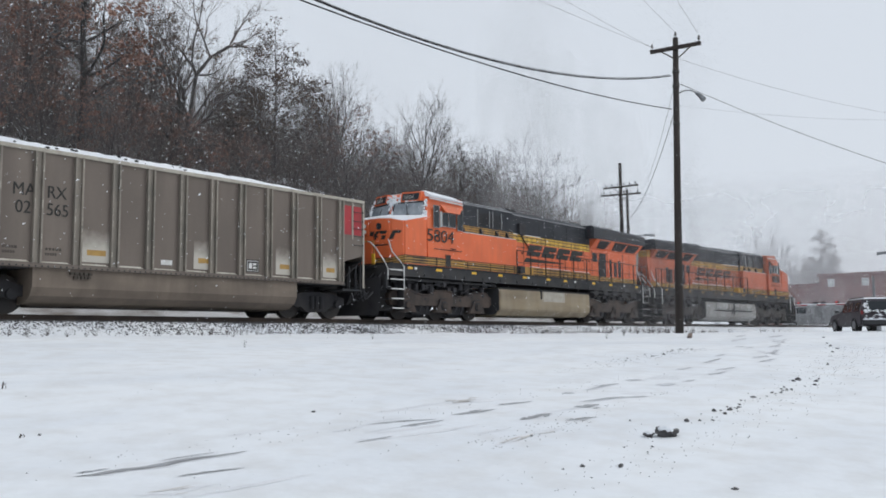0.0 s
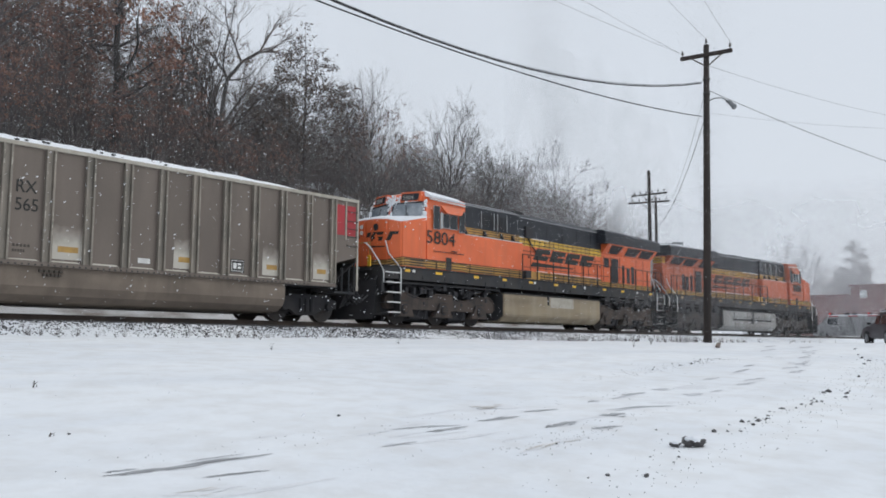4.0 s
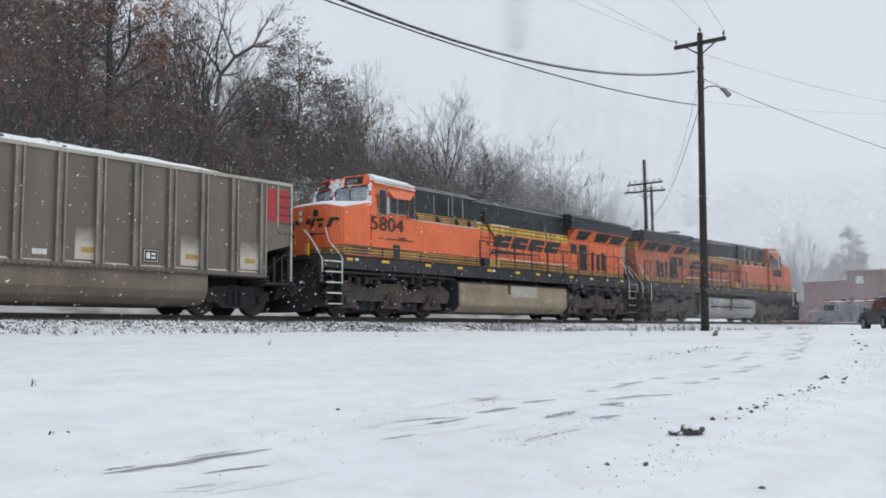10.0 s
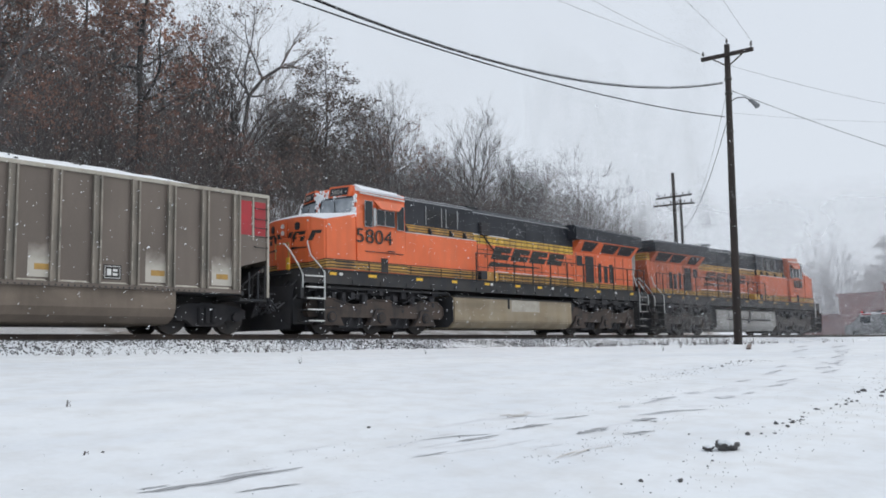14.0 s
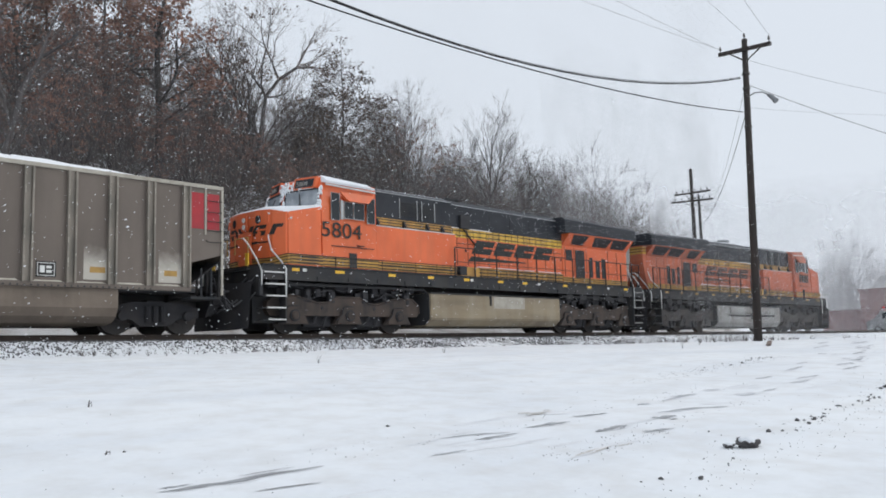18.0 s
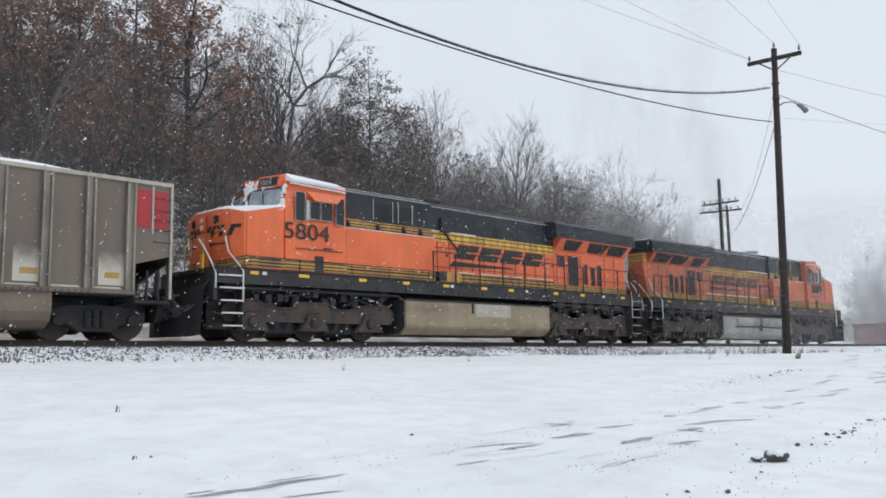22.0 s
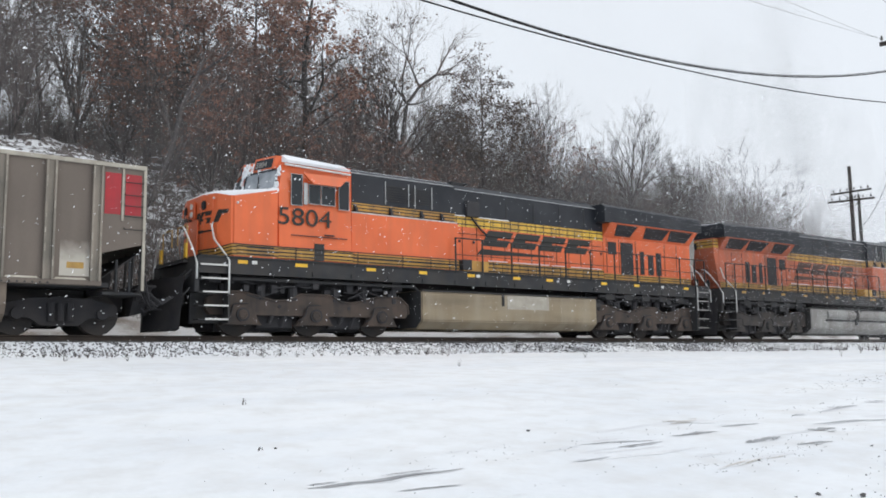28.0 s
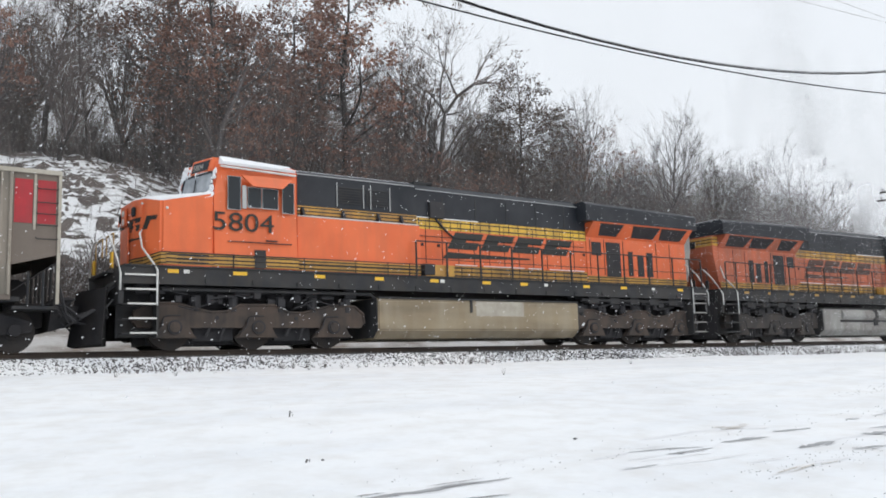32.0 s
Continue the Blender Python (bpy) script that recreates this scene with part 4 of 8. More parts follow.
        part("ledge_snow", bm, SNOW, hood_top, "snow on the hood ledge")
        bm = BM()
        for x0, x1 in ((-0.3, 0.5), (0.75, 2.35), (2.5, 3.1), (3.4, 4.9)):
            rod(bm, [(x0, s * (HW + 0.03), 2.385), (x1, s * (HW + 0.03), 2.385)], 0.014, 5)
        part("ledge_snow", bm, SNOW, hood, "broken snow line on the hood", split=True)
        bm = BM()
        rod(bm, [(-5.5, s * 1.165, 4.585), (-1.75, s * 1.165, 4.585)], 0.013, 5)
        part("hood_edge_line", bm, STEEL_FRAME, upper, "pale line along the hood edge")
    stripes(lo, -1.7, 5.05, HW + 0.004, 3.40, 3.72, 2, BRIGHT_BAND if number else YELLOW)
    stripes(lo, -1.7, 5.05, HW + 0.004, 2.0, 2.36, 3)
    bm = BM()
    for s in (-1, 1):
        for k in range(18):
            x = -1.55 + 0.37 * k
            for z0, z1 in ((3.40, 3.72), (2.0, 2.36)):
                box(bm, x, x + 0.022, min(s * HW, s * (HW + 0.018)), max(s * HW, s * (HW + 0.018)), z0, z1)
    part("band_seam", bm, SILL, hood, split=True)
    bm = BM()
    for s in (-1, 1):
        for k in range(12):
            x = -1.9 + 0.58 * k
            box(bm, x, x + 0.018, min(s * HW, s * (HW + 0.012)), max(s * HW, s * (HW + 0.012)), 2.4, 3.7)
            box(bm, x + 0.42, x + 0.5, min(s * HW, s * (HW + 0.03)), max(s * HW, s * (HW + 0.03)), 2.9, 2.98)
    part("hood_door_seam", bm, SILL, hood, split=True)
    bm = BM()
    for s in (-1, 1):
        rod(bm, [(-2.0, s * (HW + 0.05), 3.18), (4.9, s * (HW + 0.05), 3.18)], 0.012, 5)
    part("hood_grab", bm, SILL, hood, split=True)
    # the big slanted mark: four blocks over a tapering wedge
    for s in (-1, 1):
        bm = BM()
        y0, y1 = s * (HW + 0.006), s * (HW + 0.014)
        for x0 in (-0.55, 0.66, 1.87, 3.08):
            w, sh, z0, z1 = 1.06, 0.3, 2.86, 3.36
            def q(u, t):
                xx = x0 + u * w + t * sh
                return xx if s < 0 else 3.9 - xx
            def bar(u0, u1, t0, t1):
                za, zb = z0 + t0 * (z1 - z0), z0 + t1 * (z1 - z0)
                hexa(bm, [(q(u0, t0), y0, za), (q(u1, t0), y0, za), (q(u1, t0), y1, za), (q(u0, t0), y1, za), (q(u0, t1), y0, zb), (q(u1, t1), y0, zb), (q(u1, t1), y1, zb), (q(u0, t1), y1, zb)])
            bar(0, 1.0, 0.0, 0.44)
            bar(0, 0.5, 0.44, 0.56)
            bar(0, 1.0, 0.56, 1.0)
        xa, xb = (-0.75, 2.6) if s < 0 else (4.65, 1.3)
        hexa(bm, [(xa, y0, 2.56), (xb, y0, 2.66), (xb, y1, 2.66), (xa, y1, 2.56), (xa + (0.2 if s < 0 else -0.2), y0, 2.76), (xb, y0, 2.70), (xb, y1, 2.70), (xa + (0.2 if s < 0 else -0.2), y1, 2.76)])
        part("hood_mark", bm, LETTER if number else LETTER_BROWN, hood, "dark slanted block mark", split=True)
    # exhaust stack, roof boxes, antennas
    bm = BM()
    box(bm, 1.2, 2.2, -0.35, 0.35, 4.68, 4.82, 0.04)
    part("exhaust_stack", bm, SILL, hood_top)
    bm = BM()
    for x in (-0.5, 0.35, 3.0, 4.2):
        box(bm, x, x + 0.7, -0.6, 0.6, 4.68, 4.79, 0.02)
    part("roof_hatch", bm, BLACK, hood_top, split=True)
    bm = BM()
    box(bm, -1.2, -0.7, -1.15, -0.95, 3.72, 4.2, 0.02)
    rod(bm, [(-1.0, -1.06, 3.75), (-0.6, -1.08, 3.35), (-0.35, -1.06, 3.2)], 0.03)
    part("hood_pipe", bm, DARK, hood_top)
    bm = BM()
    box(bm, -1.5, -1.05, -0.75, -0.3, 4.7, 4.86, 0.03)
    rod(bm, [(-1.05, -0.5, 4.78), (-0.75, -0.5, 4.80)], 0.04, 8, 0.07)
    rod(bm, [(-1.05, -0.62, 4.82), (-0.8, -0.64, 4.84)], 0.035, 8, 0.06)
    part("horn_cluster", bm, SILL, hood_top, "dark air horns on the hood")
    bm = BM()
    for x in (-1.9, -0.7, 0.5, 1.7, 2.9, 4.1):
        box(bm, x, x + 0.03, -HW - 0.02, -HW - 0.008, 3.74, 4.40)
        box(bm, x, x + 0.03, HW + 0.008, HW + 0.02, 3.74, 4.40)
    part("hood_seam", bm, SILL, hood_top, split=True)
    # radiator section with overhanging wings
    bm = BM()
    box(bm, 5.05, 9.95, -HW - 0.02, HW + 0.02, 1.96, 3.55, 0.02)
    rad = part("radiator_hood", bm, paint, lo, "orange radiator compartment")
    bm = BM()
    prism_x(bm, [(-HW, 3.54), (HW, 3.54), (1.45, 4.02), (1.45, 4.06), (-1.45, 4.06), (-1.45, 4.02)], 5.05, 9.95)
    part("radiator_flare", bm, paint, rad)
    bm = BM()
    prism_x(bm, [(-1.48, 4.02), (1.48, 4.02), (1.48, 4.47), (1.35, 4.57), (-1.35, 4.57), (-1.48, 4.47)], 4.7, 10.15)
    for v in bm.verts:
        if v.co.z > 4.1 and v.co.x < 6:
            v.co.z += 0.08
    wing = part("radiator_wing", bm, BLACK, lo, "black overhanging radiator roof")
    bm = BM()
    hexa(bm, [(4.9, -1.3, 4.64), (10.1, -1.3, 4.56), (10.1, 1.3, 4.56), (4.9, 1.3, 4.64), (4.95, -1.2, 4.69), (10.05, -1.2, 4.60), (10.05, 1.2, 4.60), (4.95, 1.2, 4.69)])
    part("wing_snow", bm, SNOW, wing, "thin snow on the radiator roof")
    for s in (-1, 1):
        def flare(a, o):
            return s * (HW + 0.43 * a + 0.745 * o), 3.54 + 0.48 * a - 0.667 * o
        for x0, x1 in ((5.4, 6.4), (6.95, 8.2), (8.35, 9.6)):
            bm = BM()
            (ya, za), (yb, zb), (yc, zc), (yd, zd) = flare(0.18, 0.012), flare(0.92, 0.012), flare(0.92, -0.02), flare(0.18, -0.02)
            hexa(bm, [(x0 + 0.18, yd, zd), (x1, yd, zd), (x1, ya, za), (x0 + 0.18, ya, za), (x0, yc, zc), (x1 + 0.1, yc, zc), (x1 + 0.1, yb, zb), (x0, yb, zb)])
            part("radiator_screen", bm, DARK, rad, "dark radiator intake screen")
        for x0, x1, z0, z1 in ((5.28, 5.72, 2.95, 3.4), (5.95, 6.62, 2.25, 3.42), (7.0, 7.22, 2.3, 3.15), (7.45, 7.75, 2.3, 3.05), (7.9, 8.2, 2.3, 3.15)):
            bm = BM()
            box(bm, x0, x1, min(s * 1.04, s * 1.056), max(s * 1.04, s * 1.056), z0, z1)
            part("vent_panel", bm, DARK, rad, "dark vent opening")
        bm = BM()
        for x in (5.2, 5.85, 6.75, 8.4, 9.1):
            box(bm, x, x + 0.02, min(s * 1.04, s * 1.052), max(s * 1.04, s * 1.052), 2.3, 3.5)
        part("door_seam", bm, SILL, rad, split=True)
    stripes(lo, 5.05, 9.95, 1.042, 2.0, 2.26, 3)
    bm = BM()
    prism(bm, [(9.955, 2.25), (10.02, 2.25), (10.26, 3.3), (10.26, 4.0), (9.955, 4.0)], -1.03, 1.03)
    part("rear_bulkhead", bm, TANK_GREY if number else paint, rad, "light grey rear bulkhead" if number else "grimy orange rear bulkhead")
    if not number:
        bm = BM()
        box(bm, 10.262, 10.27, -1.0, 1.0, 3.62, 3.95)
        for s in (-1, 1):
            box(bm, 9.96, 10.26, min(s * 1.032, s * 1.04), max(s * 1.032, s * 1.04), 3.62, 3.95)
        part("rear_band", bm, YELLOW, rad, "yellow band round the rear bulkhead", split=True)
        bm = BM()
        for z in (3.72, 3.84):
            box(bm, 10.268, 10.276, -1.0, 1.0, z, z + 0.03)
            for s in (-1, 1):
                box(bm, 9.96, 10.26, min(s * 1.038, s * 1.046), max(s * 1.038, s * 1.046), z, z + 0.03)
        part("rear_stripe", bm, BLACK, rad, split=True)
    bm = BM()
    box(bm, 9.95, 9.99, -0.9, 0.9, 2.6, 3.4)
    part("rear_panel", bm, paint, rad)
    bm = BM()
    box(bm, 10.2, 10.32, -0.25, 0.25, 3.6, 3.85, 0.04)
    part("rear_headlight", bm, DARK, rad)
    # side railings
    for s in (-1, 1):
        y = s * 1.49
        for x in (-1.95, -0.9, 0.3, 1.5, 2.7, 3.9, 5.1, 6.3, 7.5, 8.7, 9.6, 10.2):
            bm = BM()
            rod(bm, [(x, y, 1.9), (x, y, 2.95)], 0.028, 6)
            part("railing_post", bm, SILL, lo)
        bm = BM()
        rod(bm, [(-1.95, y, 2.95), (10.2, y, 2.95)], 0.022, 6)
        rod(bm, [(-1.95, y, 2.45), (10.2, y, 2.45)], 0.012, 6)
        part("handrail", bm, SILL, lo, split=True)
        bm = BM()
        rod(bm, [(-8.9, y * 1.02, 2.28), (-1.7, y * 1.02, 2.28)], 0.014, 5)
        rod(bm, [(-8.9, y * 1.02, 2.14), (-1.7, y * 1.02, 2.14)], 0.01, 5)
        for x in (-7.3, -5.4, -3.9, -2.9, -2.2):
            rod(bm, [(x, y * 1.02, 1.95), (x, y * 1.02, 2.3)], 0.014, 5)
        part("low_handrail", bm, SILL, lo, split=True)
        bm = BM()
        box(bm, -1.62, -0.62, min(s * 1.1, s * 1.45), max(s * 1.1, s * 1.45), 1.97, 2.3, 0.02)
        cabinet = part("battery_box", bm, YELLOW, lo, "yellow striped side box")
        bm = BM()
        box(bm, -1.66, -1.3, min(s * 1.2, s * 1.47), max(s * 1.2, s * 1.47), 2.0, 2.32, 0.02)
        part("box_end", bm, DARK, cabinet)
        # reflective plates on the sill
        for x, w, m in ((-8.9, 0.26, BRIGHT_YELLOW), (-8.52, 0.14, WHITE), (-7.3, 0.36, BRIGHT_YELLOW), (-5.1, 0.3, BRIGHT_YELLOW), (-3.3, 0.28, BRIGHT_YELLOW), (-1.5, 0.28, BRIGHT_YELLOW),
                        (-1.15, 0.14, WHITE), (0.35, 0.3, BRIGHT_YELLOW), (1.8, 0.28, BRIGHT_YELLOW), (2.75, 0.14, WHITE), (4.4, 0.28, BRIGHT_YELLOW), (6.1, 0.28, BRIGHT_YELLOW), (7.6, 0.14, WHITE), (8.9, 0.28, BRIGHT_YELLOW)):
            bm = BM()
            box(bm, x, x + w, min(s * 1.48, s * 1.488), max(s * 1.48, s * 1.488), 1.79, 1.88)
            part("reflector", bm, m if number else OCHRE, lo, "small reflective plate")
        bm = BM()
        for k in range(16):
            x = -9.2 + k * 1.2
            box(bm, x, x + 0.1, min(s * 1.48, s * 1.51), max(s * 1.48, s * 1.51), 1.56, 1.66)
        part("jacking_lug", bm, SILL, lo, split=True)
        # piping under the sill
        bm = BM()
        rod(bm, [(-9.0, s * 1.35, 1.42), (-3.4, s * 1.35, 1.42), (-3.2, s * 1.3, 1.3)], 0.04)
        rod(bm, [(4.4, s * 1.35, 1.42), (9.2, s * 1.35, 1.42)], 0.05)
        for k in range(5):
            x = 4.7 + 0.95 * k
            box(bm, x, x + 0.45, min(s * 1.1, s * 1.4), max(s * 1.1, s * 1.4), 1.3, 1.52, 0.02)
        part("under_sill_pipe", bm, SILL, lo, split=True)
    # fuel tank
    bm = BM()
    prism_x(bm, [(-1.42, 1.34), (1.42, 1.34), (1.46, 1.25), (1.46, 0.45), (1.2, 0.22), (-1.2, 0.22), (-1.46, 0.45), (-1.46, 1.25)], -3.2, 4.15)
    bmesh.ops.bevel(bm, geom=bm.edges[:], offset=0.03, segments=2, affect="EDGES")
    tank = part("fuel_tank", bm, tank_material, lo, "dust-caked fuel tank")
    # Dark plates cover both tank ends, painting in the shade there.
    bm = BM()
    for xa in (-3.23, 4.15):
        prism_x(bm, [(-1.40, 1.32), (1.40, 1.32), (1.43, 1.24), (1.43, 0.46), (1.18, 0.25), (-1.18, 0.25), (-1.43, 0.46), (-1.43, 1.24)], xa, xa + 0.03)
    part("tank_end_shade", bm, SILL, tank, "dark plate painted in for the shaded tank end", split=True)
    bm = BM()
    for s in (-1, 1):
        box(bm, -0.12, -0.05, min(s * 1.44, s * 1.5), max(s * 1.44, s * 1.5), 0.95, 1.3)
        box(bm, -3.19, 4.14, min(s * 1.4, s * 1.475), max(s * 1.4, s * 1.475), 1.3, 1.345)
    part("tank_gauge", bm, SILL, tank)
    bm = BM()
    for s in (-1, 1):
        box(bm, 0.1, 1.9, min(s * 1.46, s * 1.466), max(s * 1.46, s * 1.466), 0.85, 1.28)
    if tank_material is TANK:
        part("tank_patch", bm, GON_LIGHT, tank, "paler patch on the tank side", split=True)
    else:
        bm.free()
    bm = BM()
    for s in (-1, 1):
        if tank_material is TANK:
            rod(bm, [(4.2, s * 1.15, 1.1), (4.55, s * 1.15, 1.1)], 0.14, 12)
            continue
        for x0, x1 in ((0.5, 2.85), (-2.3, 0.2)):
            rod(bm, [(x0, s * 1.33, 1.07), (x0 + 0.1, s * 1.33, 1.07), (x1 - 0.1, s * 1.33, 1.07), (x1, s * 1.33, 1.07)], 0.23, 14)
    part("air_reservoir", bm, SILL if tank_material is TANK else TANK_GREY, lo, "" if tank_material is TANK else "long pale grey air reservoir", split=True)
    if tank_material is not TANK:
        # Dark strips paint the shade under and between the reservoirs.
        bm = BM()
        for s in (-1, 1):
            box(bm, -2.45, 3.0, min(s * 1.44, s * 1.468), max(s * 1.44, s * 1.468), 0.76, 0.86)
            box(bm, 0.2, 0.5, min(s * 1.44, s * 1.5), max(s * 1.44, s * 1.5), 0.62, 1.3)
        part("reservoir_shade", bm, SILL, tank, "dark strip painted as shade round the reservoirs", split=True)
    loco_truck(lo, -6.55, facing, TRUCK if number else TRUCK_DARKER)
    loco_truck(lo, 7.1, facing, TRUCK if number else TRUCK_DARKER)
    end_steps(lo, -10.0, -1, WHITE if number else SILL)
    end_steps(lo, 10.5, 1, TANK_GREY if number else SILL)
    return lo


def gondola():
    """Weathered aluminium coal gondola with ribs, tub, end panels and two trucks; the origin lies on the rail top at its middle."""
    g = root("coal_gondola", "weathered grey-brown aluminium coal gondola with snow on its rim", "freight car")
    W, X = 1.62, 6.97
    Z0, Z1 = 1.18, 3.93
    bm = BM()
    for s in (-1, 1):
        box(bm, -X + 0.95, X - 0.95, min(s * W, s * (W - 0.03)), max(s * W, s * (W - 0.03)), Z0, Z1)
    part("side_sheet", bm, GON, g, "dull grey-brown ribbed side sheets", split=True)
    # end portions of the sides, with a raised lower edge
    bm = BM()
    for s in (-1, 1):
        for e in (-1, 1):
            y0, y1 = min(s * W, s * (W - 0.03)), max(s * W, s * (W - 0.03))
            xa, xb = sorted((e * (X - 0.95), e * X))
            za, zb = (1.83, 2.08) if e > 0 else (2.08, 1.83)
            hexa(bm, [(xa, y0, za), (xb, y0, zb), (xb, y1, zb), (xa, y1, za), (xa, y0, Z1), (xb, y0, Z1), (xb, y1, Z1), (xa, y1, Z1)])
    part("end_side_panel", bm, GON, g, split=True)
    bm = BM()
    for e in (-1, 1):
        xa, xb = sorted((e * (X - 0.03), e * X))
        box(bm, xa, xb, -W + 0.03, W - 0.03, 1.9, Z1)
    part("end_sheet", bm, GON, g, split=True)
    bm = BM()
    for e in (-1, 1):
        xs = e * (X - 1.0)
        hexa(bm, [(xs, -W + 0.04, 1.2), (xs, W - 0.04, 1.2), (xs - e * 0.03, W - 0.04, 1.2), (xs - e * 0.03, -W + 0.04, 1.2),
                  (e * (X - 0.04), -W + 0.04, 1.9), (e * (X - 0.04), W - 0.04, 1.9), (e * (X - 0.08), W - 0.04, 1.9), (e * (X - 0.08), -W + 0.04, 1.9)])
    part("slope_sheet", bm, FREIGHT_BLACK, g, "dark sloping floor sheet", split=True)
    # red end panels
    for s in (-1, 1):
        for x0, x1 in ((6.04, 6.40), (6.50, 6.87)):
            bm = BM()
            box(bm, x0, x1, min(s * W, s * (W + 0.006)), max(s * W, s * (W + 0.006)), 2.74, 3.70)
            part("red_panel", bm, RED, g, "faded red end panel")
        bm = BM()
        for z in (3.5, 3.2, 2.95, 2.7, 2.4):
            rod(bm, [(6.48, s * (W + 0.01), z + 0.04), (6.49, s * (W + 0.06), z), (6.9, s * (W + 0.06), z), (6.92, s * (W + 0.01), z + 0.04)], 0.012, 5)
        part("ladder_rung", bm, SILL, g, split=True)
        bm = BM()
        box(bm, 5.93, 6.0, min(s * W, s * (W + 0.05)), max(s * W, s * (W + 0.05)), 1.2, Z1, 0.01)
        box(bm, 6.42, 6.47, min(s * W, s * (W + 0.025)), max(s * W, s * (W + 0.025)), 2.6, Z1)
        box(bm, 6.91, 6.98, min(s * W, s * (W + 0.04)), max(s * W, s * (W + 0.04)), 1.0, Z1, 0.01)
        part("corner_post", bm, GON_LIGHT, g, "pale corner post", split=True)
    # ribs: pairs of thin upright flanges with a channel between
    rr = random.Random(8)
    for s in (-1, 1):
        for k in range(-6, 7):
            x = 4.875 - 0.995 * (5 - k)
            if abs(x) > 5.9:
                continue
            y0, y1 = s * W, s * (W + 0.10)
            bm = BM()
            for d in (-0.115, 0.065):
                box(bm, x + d, x + d + 0.05, min(y0, y1), max(y0, y1), Z0, Z1 - 0.1, 0.008)
            box(bm, x - 0.065, x + 0.065, min(y0, y0 + s * 0.03), max(y0, y0 + s * 0.03), Z0, Z1 - 0.1)
            rib = part("rib", bm, GON_RIB, g)
            bm = BM()
            for d in (-0.117, 0.063):
                for z in range(5 if s < 0 else 1):
                    za = Z0 + 0.1 + (Z1 - Z0 - 0.4) * rr.random()
                    box(bm, x + d + 0.01 + 0.02 * rr.random(), x + d + 0.035, min(y1, y1 + s * 0.004), max(y1, y1 + s * 0.004), za, za + rr.uniform(0.04, 0.22))
            part("worn_edge", bm, GON_LIGHT, rib, "bright scuff along the rib", split=True)
    # top chord, sill
    bm = BM()
    for s in (-1, 1):
        box(bm, -X, X, min(s * (W - 0.07), s * (W + 0.06)), max(s * (W - 0.07), s * (W + 0.06)), Z1 - 0.1, Z1, 0.015)
    for e in (-1, 1):
        box(bm, min(e * X, e * (X - 0.1)), max(e * X, e * (X - 0.1)), -W + 0.08, W - 0.08, Z1 - 0.1, Z1 - 0.002, 0.01)
    part("top_chord", bm, GON_LIGHT, g, "pale top chord", split=True)
    bm = BM()
    for s in (-1, 1):
        box(bm, -X + 0.95, X - 0.95, min(s * (W - 0.1), s * (W + 0.05)), max(s * (W - 0.1), s * (W + 0.05)), Z0 - 0.1, Z0 + 0.02, 0.01)
    part("side_sill", bm, GON, g, split=True)
    for s in (-1, 1):
        for k in range(-6, 6):
            xa = 4.875 - 0.995 * (5 - k) + 0.14
            if xa < -5.75 or xa > 5.1:
                continue
            bm = BM()
            y0, y1, xb, h = s * (W + 0.002), s * (W + 0.055), xa + 0.70, rr.uniform(0.025, 0.05)
            hexa(bm, [(xa, y0, Z0 + 0.015), (xb, y0, Z0 + 0.015), (xb, y1, Z0 + 0.015), (xa, y1, Z0 + 0.015), (xa + 0.04, y0, Z0 + 0.02 + h), (xb - 0.06, y0, Z0 + 0.02 + h), (xb - 0.08, y1 - s * 0.02, Z0 + 0.02 + h * 0.5), (xa + 0.05, y1 - s * 0.02, Z0 + 0.02 + h * 0.5)])
            part("ledge_snow", bm, GON_WHITE, g, "grimy snow on the sill ledge")
    bm = BM()
    for s in (-1, 1):
        for k in range(66):
            x = -5.0 + k * 0.152
            rod(bm, [(x, s * (W + 0.045), Z0 - 0.07), (x, s * (W + 0.065), Z0 - 0.07)], 0.022, 6)
    tagged(part("rivet", bm, SILL, g), "close row of dark rivets", kind="stuff")
    # tub between the trucks
    bm = BM()
    prism_x(bm, [(-W + 0.06, Z0 - 0.1), (-W + 0.06, 0.62), (-W + 0.16, 0.42), (-W + 0.4, 0.27), (-W + 0.75, 0.22), (W - 0.75, 0.22), (W - 0.4, 0.27), (W - 0.16, 0.42), (W - 0.06, 0.62), (W - 0.06, Z0 - 0.1)], -4.1, 4.1)
    part("tub", bm, GON_LOW, g, "grimy rounded bathtub belly", False)
    bm = BM()
    box(bm, -X - 0.05, X + 0.05, -0.28, 0.28, 0.72, 1.1)
    for e in (-1, 1):
        xa, xb = sorted((e * 4.15, e * (X - 0.75)))
        box(bm, xa, xb, -W + 0.1, W - 0.1, Z0 - 0.12, Z0 - 0.02)
        xa, xb = sorted((e * (X - 0.05), e * (X + 0.75)))
        box(bm, xa, xb, -0.13, 0.13, 0.75, 1.0, 0.03)
    part("centre_sill", bm, SILL, g)
    # snow heaped along the rim, coal load
    bm = BM()
    n = 60
    rows = []
    for i in range(n + 1):
        x = -X + 0.1 + i * (2 * X - 2.2) / n
        h = 0.115 + 0.05 * noise.noise(Vector((x * 0.9, 0, 2))) + 0.03 * noise.noise(Vector((x * 4, 0, 5)))
        h *= min(1, (n - i) / 12)
        rows.append([bm.verts.new((x, y, Z1 + z)) for y, z in ((-W - 0.03, -0.02), (-W + 0.02, h), (-W + 0.6, h * 1.6), (0.0, h * 2.0), (W - 0.6, h * 1.6), (W - 0.02, h), (W + 0.03, -0.02))])
    for a, b in zip(rows, rows[1:]):
        for k in range(6):
            bm.faces.new((a[k], b[k], b[k + 1], a[k + 1]))
    part("load_snow", bm, SNOW, g, "snow heaped along the rim", True)
